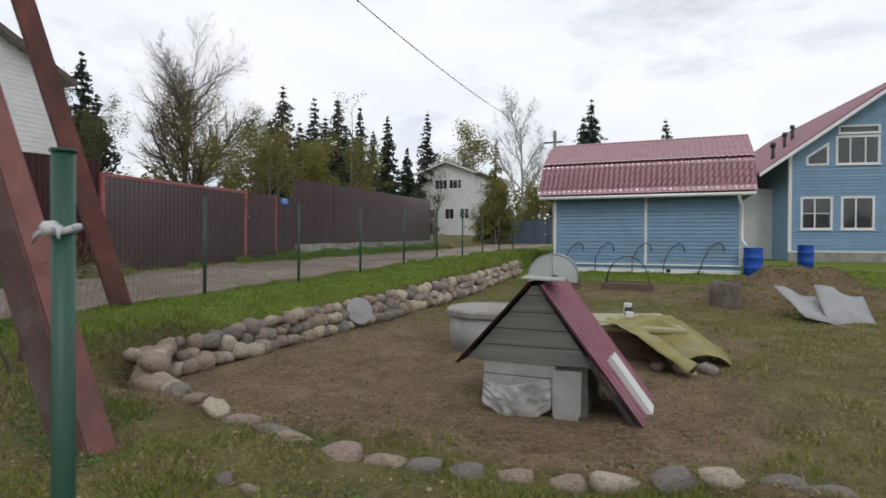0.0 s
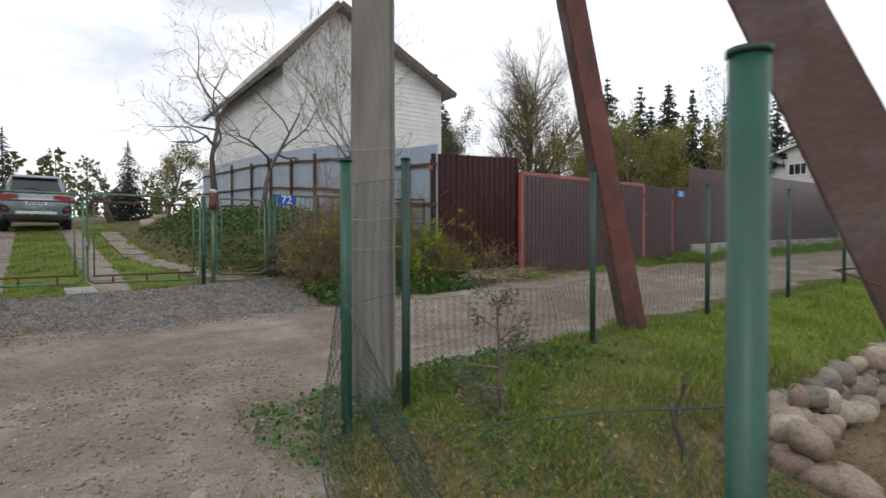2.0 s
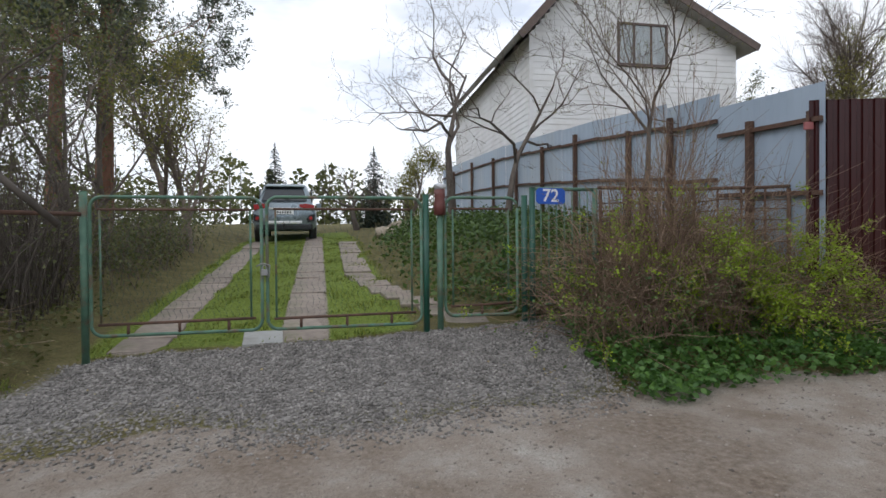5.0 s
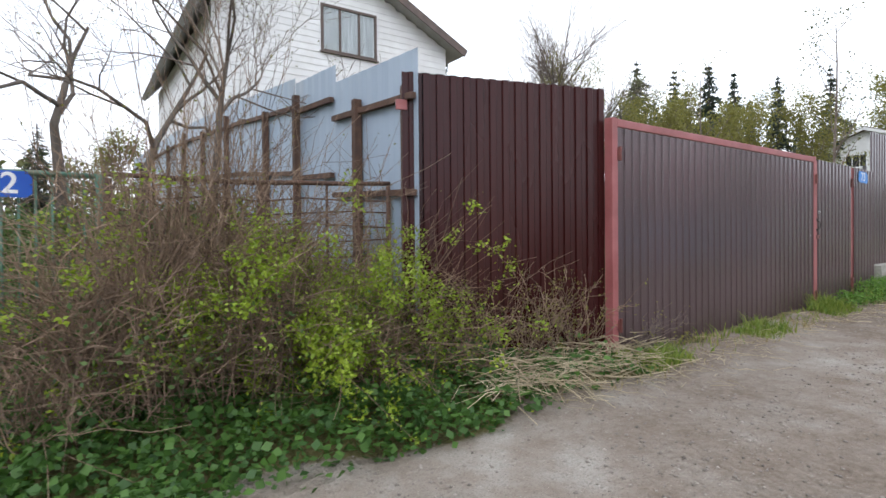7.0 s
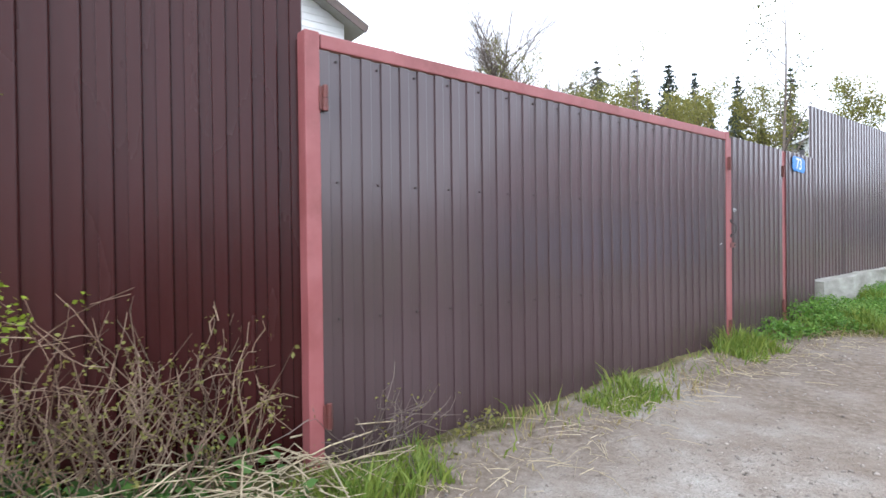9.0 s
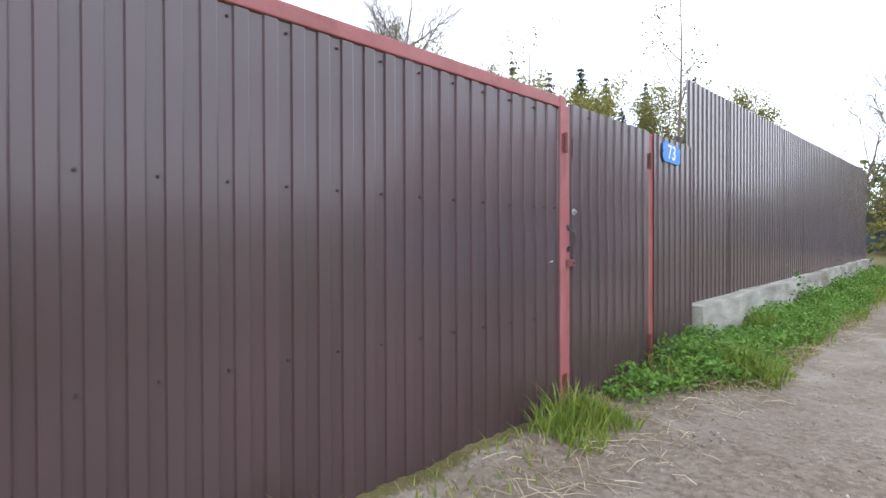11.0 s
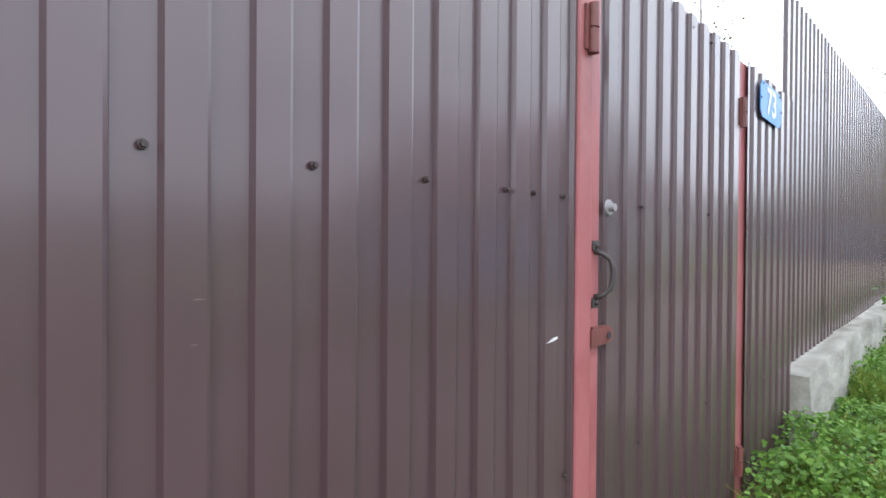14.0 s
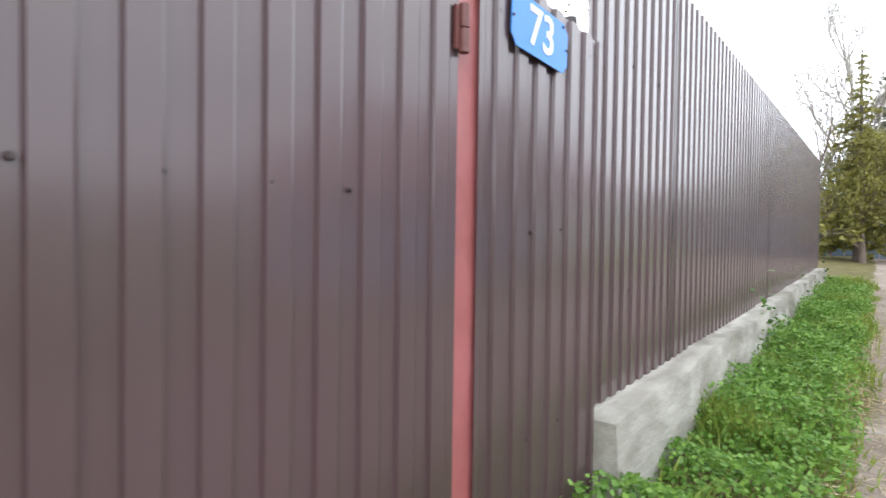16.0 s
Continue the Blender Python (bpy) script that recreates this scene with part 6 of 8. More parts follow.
# cloche and raised bed
M["poly"] = bpy.data.materials.new("poly")
M["poly"].use_nodes = True
pb = M["poly"].node_tree.nodes["Principled BSDF"]
pb.inputs["Base Color"].default_value, pb.inputs["Roughness"].default_value, pb.inputs["Alpha"].default_value = (0.62, 0.68, 0.68, 1), 0.35, 0.55
cl = thing("garden_cloche", -3.15, 15.7, ground_z(-3.15, 15.7), 8, "arched translucent plastic cloche over a timber bed", "cloche")
bm = bmesh.new()
arc = [(-0.68, 0.1)] + [(-0.68 * math.cos(a), 0.3 + 0.62 * math.sin(a)) for a in np.linspace(0.0, math.pi, 17)] + [(0.68, 0.1)]
a_ = [bm.verts.new((x, -0.45, z)) for x, z in arc]
b_ = [bm.verts.new((x, 0.45, z)) for x, z in arc]
for k in range(len(arc) - 1):
    bm.faces.new((a_[k], a_[k + 1], b_[k + 1], b_[k]))
bm.faces.new(a_), bm.faces.new(b_[::-1])
part("cover", bm, M["poly"], cl)
for yy in (-0.46, 0.46):
    bar(cl, [(x, yy, z) for x, z in arc], 0.016, M["zinc"], "hoop")
bar(cl, [(0, -0.47, 0.1), (0, -0.47, 0.92)], 0.012, M["zinc"], "upright")
bm = bmesh.new()
box(bm, -0.74, 0.74, 0.48, 0.52, -0.05, 0.15, 0.006)
part("bed_board", bm, M["bed_wood"], cl, "brown timber edge board")
bm = bmesh.new()
box(bm, -0.74, 0.74, -0.52, -0.48, -0.05, 0.15, 0.006)
part("bed_board", bm, M["bed_wood"], cl, "brown timber edge board")
rb = thing("raised_bed", -1.15, 15.7, ground_z(-1.15, 15.7), 3, "brown timber raised bed with bare wire hoops", "raised bed")
for a in ((-0.65, 0.65, -0.5, -0.45), (-0.65, 0.65, 0.45, 0.5), (-0.65, -0.6, -0.45, 0.45), (0.6, 0.65, -0.45, 0.45)):
    bm = bmesh.new()
    box(bm, *a, -0.1, 0.2, 0.006)
    part("board", bm, M["bed_wood"], rb)
bm = bmesh.new()
box(bm, -0.6, 0.6, -0.45, 0.45, 0.0, 0.16)
part("soil", bm, M["bark"], rb)
for yy in (-0.35, 0.0, 0.35):
    bar(rb, [(-0.55 * math.cos(a), yy, 0.15 + 0.75 * math.sin(a)) for a in np.linspace(0, math.pi, 15)], 0.009, M["dark_green"], "hoop", "", 6)
bf = thing("far_fence", 0, 0, 0, 0, "dark blue-grey sheet fence across the end of the lane", "fence")
for k in range(8):
    bm = bmesh.new()
    box(bm, -13.0 + 1.0 * k, -12.02 + 1.0 * k, 37.0, 37.04, 0.9, 2.75 - 0.05 * (k % 2), 0.004)
    part("sheet", bm, M["iron_blue"], bf)

# old post and rail by the thicket
orf = thing("old_rail_fence", 0, 0, 0, 0, "dark weathered post and rail fence before the thicket", "fence")
for x, y, h in ((-11.9, -1.5, 2.35), (-12.2, -4.6, 2.3), (-12.5, -7.8, 2.3)):
    bm = bmesh.new()
    tube_bm(bm, [(x, y, 0.0), (x + 0.02, y, 1.2), (x - 0.01, y, h)], [0.11, 0.1, 0.095], 8)
    part("post", bm, M["old_wood"], orf)
bar(orf, [(-11.9, -1.5, 2.25), (-12.2, -4.6, 2.22), (-12.5, -7.8, 2.2), (-12.9, -11, 2.2)], 0.05, M["old_wood"], "rail")
bar(orf, [(-11.9, -1.5, 2.1), (-12.0, -0.95, 1.55)], 0.03, M["old_wood"], "brace")
bar(orf, [(-11.95, -1.45, 1.66), (-12.3, -0.9, 1.66)], 0.02, M["rust"], "rail")

# dark bent rods set against the shed wall
for k, x in enumerate((-3.6, -2.5, -1.2, -0.1, 1.15)):
    hp_ = thing("garden_hoop", x, 21.15, ground_z(x, 21.15), 0, "dark bent rod set against the shed wall", "hoop", "hoops by the shed")
    bar(hp_, [(-0.28 + 0.1 * math.sin(k), 0.0, 0.0), (-0.2, 0.05, 0.5), (0.0, 0.12, 0.92), (0.25, 0.16, 1.12), (0.42, 0.16, 1.02), (0.46, 0.16, 0.8)], 0.016, M["iron_dark"], "rod", "", 6)

# ---------------------------------------------------------------- stones
STONES = []
for k in range(7):
    bm = bmesh.new()
    bmesh.ops.create_icosphere(bm, subdivisions=2, radius=1.0)
    for v in bm.verts:
        d = v.co.copy()
        v.co = d * (1 + 0.42 * noise.noise(d * 1.2 + Vector((k * 7.3, 0, 0))) + 0.16 * noise.noise(d * 2.6 + Vector((0, k * 5.1, 0))))
        v.co = Vector(max(-0.78, min(0.78, c)) for c in v.co)
    me = bpy.data.meshes.new("stone")
    bm.to_mesh(me)
    bm.free()
    me.materials.append(M["stone"])
    me.polygons.foreach_set("use_smooth", np.ones(len(me.polygons), bool))
    STONES.append(me)


def stone(parent, x, y, z, sx, sy, sz, rng, rz=None):
    o = new("stone", rng.choice(STONES))
    o.parent = parent
    o.matrix_basis = Matrix.LocRotScale((x, y, z), Euler((rng.uniform(-0.4, 0.4), rng.uniform(-0.4, 0.4), rng.uniform(0, 6.3) if rz is None else rz + rng.uniform(-0.25, 0.25))), (sx, sy, sz))


rs = random.Random(21)
edging = thing("stone_wall", 0, 0, 0, 0, "dry-laid low wall of rounded grey and tan fieldstones", "stone wall")
y = 3.75
while y < 19.5:
    s = rs.uniform(0.85, 1.3) * (0.098 if y < 9 else 0.125)
    zb = float(land(wall_x(y) + 0.3, y, False)) + 0.0
    zt = zb + lerp(y, [3.7, 6, 12, 19], [0.32, 0.4, 0.46, 0.46])
    n_l = max(2, int(round((zt - zb) / (s * 1.25))))
    for k in range(n_l):
        t_ = (k + 0.5) / n_l
        q = s * rs.uniform(0.85, 1.25)
        stone(edging, float(wall_x(y)) + 0.16 - 0.22 * t_ + rs.uniform(-0.04, 0.04), y + rs.uniform(-0.05, 0.05) + 0.08 * (k % 2), zb + (zt - zb) * t_ + rs.uniform(-0.02, 0.02), q * 1.05, q * rs.uniform(0.95, 1.3), q * rs.uniform(0.72, 0.95), rs)
    y += s * 1.55
# the corner where the wall meets the row of edging stones
for a in np.linspace(0, 1, 9):
    xx, yy = -4.7 + 0.95 * a, 3.75 - 0.4 * math.sin(a * 1.6)
    for k in range(2 if a < 0.5 else 1):
        q = rs.uniform(0.1, 0.15)
        stone(edging, xx + rs.uniform(-0.05, 0.05), yy + 0.1 * k + rs.uniform(-0.04, 0.04), -0.13 + 0.14 * k, q * 1.2, q, q * 0.8, rs)
row = thing("stone_edging", 0, 0, 0, 0, "row of half-buried fieldstones edging the garden bed", "stone edging")
for x, y in ((-4.05, 3.28), (-3.75, 3.18), (-3.45, 3.05), (-3.16, 2.94), (-2.85, 2.87), (-2.55, 2.81), (-2.3, 2.75), (-2.05, 2.7), (-1.72, 2.62), (-1.41, 2.64), (-1.18, 2.64), (-0.97, 2.67), (-0.72, 2.7), (-0.49, 2.75), (-0.25, 2.83), (-0.01, 2.86), (0.23, 2.92), (0.45, 3.01), (0.68, 3.06), (0.95, 3.14), (1.25, 3.22), (1.6, 3.32), (2.0, 3.45)):
    q = rs.uniform(0.1, 0.14)
    stone(row, x + rs.uniform(-0.03, 0.03), y, ground_z(x, y) - 0.012, q * (1.65 if x < -1.9 else 1.2), q * 0.85, q * 0.55, rs, -0.4 if x < -2.8 else -0.05 if x < -0.8 else 0.3)
for x, y in ((-1.95, 2.0), (-1.78, 1.98), (-5.6, 0.6), (-5.2, 0.35)):
    stone(row, x, y, ground_z(x, y), 0.06, 0.045, 0.03, rs)
for x, y, q in ((0.12, 6.3, 0.11), (0.35, 6.4, 0.1), (-0.15, 6.4, 0.08)):
    tagged(o_ := thing("boulder", 0, 0, 0, 0, "pale stone lying on the soil by the tarpaulin", "stone", "stones by the tarpaulin"))
    stone(o_, x, y, ground_z(x, y) + 0.04, q * 1.3, q, q * 0.6, rs)
for x, y, q, nm in ((-21.5, 2.9, 0.28, "boulder"), (-23.6, 3.5, 0.42, "boulder")):
    o_ = thing(nm, 0, 0, 0, 0, "whitish boulder on the green bank beside the drive", "stone", "stones by the drive")
    stone(o_, x, y, ground_z(x, y) + 0.2, q * 1.3, q, q * 0.7, rs)

# slabs of the drive and its side path
M["slab"] = surf("slab", (0.19, 0.155, 0.128), (0.29, 0.24, 0.2), 6.0, 0.9, 0.6, 30, c3=(0.15, 0.14, 0.09), s3=2.2, vary=0.14)
bm = bmesh.new()
box(bm, -0.235, 0.235, -0.235, 0.235, -0.04, 0.012, 0.012)
drive = thing("drive_slabs", 0, 0, 0, 0, "two strips of worn concrete slabs in the grass drive", "paving", kind="structure")
slab0 = part("slab", bm, M["slab"], drive)
slab0.matrix_basis = pose(-12.75, 1.0, ground_z(-12.75, 1.0), 0, 6.0, 0)
for y0 in (-0.55, 1.0):
    for k in range(21):
        x = -12.75 - 0.49 * k
        if k or y0 < 0:
            again(slab0, pose(x, y0 + rs.uniform(-0.015, 0.015), ground_z(x, y0) + 0.004, rs.uniform(-1, 1), 6.0, rs.uniform(-2, 2)))
path_ = thing("side_path_slabs", 0, 0, 0, 0, "side path of pale worn slabs to the wicket", "paving", kind="structure")
for k in range(19):
    t_ = k / 18
    x, y = -12.8 - 9.2 * t_, 2.75 - 1.0 * math.sin(min(t_ * 2.2, 1) * 1.57) * (1 if t_ < 0.46 else 1) + 0.15 * t_
    again(slab0, pose(x, y, ground_z(x, y) + 0.01, 0, 6.0, rs.uniform(-8, 8)), path_)
sl = tagged(part("paving_slab", (lambda b: (box(b, -0.2, 0.2, -0.19, 0.19, -0.02, 0.03, 0.01), b)[1])(bmesh.new()), M["pale_board"], None), "pale flat slab lying under the gate", "slab")
sl.matrix_basis = pose(-12.6, 0.6, ground_z(-12.6, 0.6) + 0.01, 0, 9, 4)

# ---------------------------------------------------------------- plants
def grow(rng, p, d, length, r, level, plan, lines, tips, wob=0.22, lift=0.08):
    """A limb and its side limbs. plan: for each level (side limbs, share of length, angle)."""
    n = 6 if level < 2 else 4
    pts, rad = [p], [r]
    for i in range(n):
        d = d + rng.normal(size=3) * wob * (0.6 if level == 0 else 1)
        d[2] += lift
        d /= np.linalg.norm(d)
        p = p + d * length / n
        pts.append(p), rad.append(max(r * (1 - 0.8 * (i + 1) / n), 0.0022))
    lines.append((np.array(pts), np.array(rad)))
    if level >= len(plan):
        tips.append(np.array(pts[1:]))
        return
    kids, share, ang, start = plan[level]
    for k in range(kids):
        f = start + (1 - start) * (k + rng.uniform(0.1, 0.9)) / kids
        j = min(int(f * n), n - 1)
        q = pts[j] + (pts[j + 1] - pts[j]) * (f * n - j)
        axis = pts[j + 1] - pts[j]
        axis /= np.linalg.norm(axis)
        s = np.cross(axis, rng.normal(size=3))
        s /= np.linalg.norm(s)
        a = radians(ang * rng.uniform(0.7, 1.3))
        grow(rng, q, axis * math.cos(a) + s * math.sin(a), length * share * rng.uniform(0.7, 1.2) * (1.15 - 0.45 * f), max(rad[j] * 0.6, 0.0025), level + 1, plan, lines, tips, wob, lift)


def tree(name, x, y, h, seed, plan, label, bark, twig, leaf=None, leaf_size=0.05, per=3, trunk=0.12, wob=0.2, lift=0.06, lean=(0, 0), category="tree", z=None, group="", spread=0.08):
    rng = np.random.default_rng(seed)
    lines, tips = [], []
    z = ground_z(x, y) - 0.1 if z is None else z
    grow(rng, np.array([x, y, z], float), np.array([lean[0], lean[1], 1.0]), h, trunk, 0, plan, lines, tips, wob, lift)
    t = thing(name, 0, 0, 0, 0, label, category, group)
    big = [l for l in lines if l[1][0] > 0.018]
    small = [l for l in lines if l[1][0] <= 0.018]
    V, F = tubes(big, 7)
    o = raw("trunk", V, F, bark, smooth=True)
    o.parent = t
    if small:
        V, F = tubes(small, 3)
        o = raw("twig_crown", V, F, twig)
        o.parent, o["kind"] = t, "stuff"
    if leaf is not None and tips:
        P = np.concatenate(tips)
        P = np.repeat(P, per, 0) + rng.normal(size=(len(P) * per, 3)) * spread
        V, F = flakes(P, leaf_size, rng)
        o = raw("crown", V, F, leaf)
        o.parent, o["kind"] = t, "stuff"
    return t


BARE = [(9, 0.5, 42, 0.28), (7, 0.55, 40, 0.2), (6, 0.55, 38, 0.15), (4, 0.6, 36, 0.1)]
APPLE = [(6, 0.85, 58, 0.3), (6, 0.55, 52, 0.25), (6, 0.5, 50, 0.2), (4, 0.5, 48, 0.15)]
# gnarled fruit trees by the green gate
tree("fruit_tree", -18.6, 4.0, 3.6, 11, [(5, 0.95, 55, 0.45), (6, 0.6, 48, 0.3), (6, 0.5, 46, 0.2), (4, 0.55, 45, 0.15)], "gnarled bare old apple tree with lichen-grey branches", M["bark"], M["twig"], None, trunk=0.11, wob=0.34, lift=0.02, lean=(0.15, -0.3))
tree("fruit_tree", -17.6, 4.9, 3.4, 15, [(5, 0.8, 42, 0.4), (6, 0.55, 45, 0.3), (5, 0.5, 46, 0.2), (3, 0.55, 45, 0.15)], "gnarled bare old apple tree with lichen-grey branches", M["bark"], M["twig"], None, trunk=0.085, wob=0.28, lift=0.05, lean=(0.2, 0.3))
tree("fruit_tree", -12.75, 4.75, 2.6, 12, [(7, 1.0, 42, 0.78), (7, 0.6, 38, 0.2), (6, 0.5, 38, 0.2), (3, 0.55, 40, 0.15)], "pruned fruit tree with a stubby trunk and budding twigs", M["bark"], M["twig"], M["leaf_yellow"], 0.012, 1, trunk=0.07, wob=0.16, lift=0.12, spread=0.02)
tree("fruit_tree", -28.5, 2.6, 2.0, 14, [(6, 0.9, 62, 0.4), (6, 0.55, 52, 0.25), (5, 0.5, 48, 0.2), (3, 0.5, 45, 0.2)], "low bare gnarled tree beyond the parked car", M["bark"], M["twig"], None, trunk=0.14, wob=0.3, lift=0.03)
# big bare tree and its neighbours behind the brown fence
tree("bare_tree", -28, 25, 9.5, 21, [(26, 0.56, 50, 0.16), (13, 0.46, 40, 0.14), (8, 0.5, 38, 0.1), (5, 0.6, 36, 0.1)], "tall bare deciduous tree with a dense crown of fine twigs", M["bark"], M["twig"], None, trunk=0.2, wob=0.08, lift=0.08, z=1.0)
for i, (x, y, h, lf, lb) in enumerate(((-22.5, 25, 5.5, "leaf_yellow", 1), (-20, 27.5, 5.0, "leaf_yellow", 1), (-21.4, 23.5, 4.4, "leaf_yellow", 1), (-18.4, 25.2, 4.2, "leaf_yellow", 1), (-26, 24.4, 6.4, "leaf_yellow", 1), (-17.2, 28.5, 4.6, "leaf_yellow", 1), (-24.5, 28, 6.5, "leaf_olive", 1), (-31, 22, 6.0, "leaf_olive", 0), (-33.5, 21, 7.5, "leaf_olive", 0))):
    tree("young_tree", x, y, h, 30 + i, [(10, 0.55, 38, 0.12), (7, 0.5, 36, 0.2), (5, 0.5, 36, 0.15)], "young tree in yellow-green spring leaf behind the fence", M["twig"], M["twig"], M[lf], 0.05, 7, trunk=0.08, wob=0.12, lift=0.1, group="young trees behind the fence", z=1.0, spread=0.16)
tree("young_tree", -14.6, 23.2, 7.0, 45, [(12, 0.2, 40, 0.25), (4, 0.5, 40, 0.2)], "slender sapling with few new leaves", M["twig"], M["twig"], M["leaf_olive"], 0.05, 3, trunk=0.06, wob=0.05, lift=0.1, z=0.9, spread=0.12)
tree("young_tree", -17.3, 20.5, 5.6, 46, [(12, 0.25, 40, 0.25), (4, 0.5, 40, 0.2)], "slender sapling with few new leaves", M["twig"], M["twig"], M["leaf_yellow"], 0.045, 3, trunk=0.05, wob=0.05, lift=0.1, z=0.9, spread=0.1)
# trees round the far end of the lane
tree("birch_tree", -11.0, 42.4, 9.0, 51, [(15, 0.45, 40, 0.15), (8, 0.5, 38, 0.2), (6, 0.5, 38, 0.15), (4, 0.5, 36, 0.1)], "birch with fine twigs and first olive leaves at the lane's end", M["birch_bark"], M["twig"], M["leaf_olive"], 0.03, 1, trunk=0.16, wob=0.09, lift=0.12)
tree("willow", -10.4, 33.5, 3.0, 52, [(10, 0.6, 42, 0.1), (8, 0.5, 38, 0.15), (5, 0.5, 36, 0.1)], "willow bush coming into yellow-green leaf by the lane", M["twig"], M["twig"], M["leaf_yellow"], 0.05, 4, trunk=0.1, wob=0.14, lift=0.08, spread=0.15)
tree("willow", -8.9, 38.5, 3.4, 53, [(10, 0.6, 44, 0.1), (8, 0.5, 38, 0.15), (5, 0.5, 36, 0.1)], "willow bush coming into yellow-green leaf by the lane", M["twig"], M["twig"], M["leaf_yellow"], 0.06, 4, trunk=0.1, wob=0.14, lift=0.08, spread=0.18)
tree("willow", -11.4, 36, 3.2, 54, [(10, 0.6, 46, 0.08), (8, 0.5, 40, 0.15), (5, 0.5, 38, 0.1)], "willow bush coming into yellow-green leaf by the lane", M["twig"], M["twig"], M["leaf_olive"], 0.045, 5, trunk=0.09, wob=0.13, lift=0.05, spread=0.16)
tree("bare_tree", -11.6, 26.6, 3.6, 55, [(9, 0.6, 46, 0.1), (7, 0.5, 42, 0.15), (5, 0.5, 40, 0.1)], "thin bare shrub at the end of the fence", M["twig"], M["twig"], M["leaf_olive"], 0.025, 1, trunk=0.06, wob=0.14, lift=0.06, spread=0.08)
tree("birch_tree", -29, 78, 13, 56, [(12, 0.4, 38, 0.15), (8, 0.5, 36, 0.15), (5, 0.5, 36, 0.1)], "pale green birch behind the far house", M["birch_bark"], M["twig"], M["leaf_yellow"], 0.16, 4, trunk=0.25, wob=0.08, lift=0.05, spread=0.4)
# by the drive
tree("young_tree", -20.2, -1.7, 3.6, 61, [(10, 0.6, 34, 0.1), (8, 0.55, 38, 0.15), (6, 0.5, 38, 0.1)], "multi-stemmed tree with sparse bronze new leaves", M["twig"], M["twig"], M["leaf_yellow"], 0.035, 3, trunk=0.1, wob=0.12, lift=0.1, spread=0.12)
tree("young_tree", -24.5, -3.2, 5.0, 62, [(10, 0.55, 40, 0.1), (8, 0.5, 38, 0.15), (5, 0.5, 38, 0.1)], "budding tree beside the drive", M["twig"], M["twig"], M["leaf_olive"], 0.045, 3, trunk=0.12, wob=0.12, lift=0.08, spread=0.14)
tree("young_tree", -33.5, 5.5, 3.0, 63, [(10, 0.6, 44, 0.1), (8, 0.5, 38, 0.15), (5, 0.5, 38, 0.1)], "budding bush on the rise behind the car", M["twig"], M["twig"], M["leaf_yellow"], 0.05, 4, trunk=0.1, wob=0.14, lift=0.06, spread=0.15)


def conifer(name, x, y, z, h, seed, label, mat, bark, spread=0.2, start=0.12, dens=1.0, size=0.3, group=""):
    """A spruce: whorls of drooping boughs hung with needle sprays."""
    rng = np.random.default_rng(seed)
    t = thing(name, 0, 0, 0, 0, label, "tree", group)
    lines = [(np.array([[x, y, z], [x + 0.05, y, z + h * 0.5], [x, y, z + h]]), np.array([h * 0.016, h * 0.009, 0.02]))]
    P = []
    hh = z + h * start
    while hh < z + h * 0.985:
        f = (hh - z) / h
        reach = h * spread * 1.25 * (1 - f) ** 0.95 * rng.uniform(0.7, 1.15) + 0.05
        for a in rng.uniform(0, 6.28, 5 + int(rng.integers(0, 3))):
            L = reach * rng.uniform(0.6, 1.15)
            s = np.linspace(0, 1, 5)
            b = np.stack([x + np.cos(a) * L * s, y + np.sin(a) * L * s, hh + L * (0.12 * s - 0.42 * s ** 2)], -1)
            lines.append((b, np.linspace(0.03, 0.006, 5) * h / 14))
            k = max(int(dens * (5 + 14 * L)), 4)
            u = rng.uniform(0.15, 1.02, k)
            q = np.stack([np.interp(u, s, b[:, i]) for i in range(3)], -1)
            q += rng.normal(size=(k, 3)) * np.array([0.1, 0.1, 0.05]) * L * 0.6
            q[:, 2] -= rng.uniform(0, 0.12, k) * L
            P.append(q)
        hh += h * rng.uniform(0.02, 0.034)
    V, F = tubes(lines, 5)
    o = raw("trunk", V, F, bark)
    o.parent = t
    P = np.concatenate(P)
    f_ = np.clip((P[:, 2] - z) / h, 0, 1)
    V, F = flakes(P, size * (1.05 - 0.75 * f_), rng, 0.45, 1.7)
    o = raw("crown", V, F, mat)
    o.parent, o["kind"] = t, "stuff"
    return t


fw, rt = np.array([-0.386, 0.9225]), np.array([0.9225, 0.386])
for i, (px, dep, top, wd) in enumerate(((500, 62, 150, 0.19), (555, 64, 172, 0.14), (597, 60, 172, 0.17), (637, 66, 190, 0.13), (660, 70, 232, 0.13), (685, 63, 205, 0.14), (755, 72, 196, 0.13), (478, 58, 215, 0.2), (1045, 58, 175, 0.2), (1177, 70, 208, 0.18), (1030, 62, 205, 0.2), (575, 68, 205, 0.16), (530, 66, 215, 0.16), (145, 45, 95, 0.17), (172, 48, 170, 0.17), (720, 70, 262, 0.16), (612, 70, 222, 0.16))):
    p_ = fw * dep + rt * (px - 784) / 977 * dep
    conifer("spruce", p_[0], p_[1], 1.5, 1.1 - 1.5 + (433 - top) / 977 * dep, 70 + i, "tall dark green spruce in the distance", M["needle_dark"], M["bark"], wd * 1.42, 0.1, 1.5, 0.36, "distant spruces")
conifer("juniper_tree", -10.6, 34.0, ground_z(-10.6, 34.0) - 0.1, 6.8, 95, "tall yellow-green evergreen at the end of the lane", M["leaf_yellow"], M["bark"], 0.24, 0.12, 2.6, 0.12)
conifer("spruce", -37, 18, 1.5, 12, 90, "dark spruce behind the white house", M["needle_dark"], M["bark"], 0.2, 0.1, 0.9, 0.32)
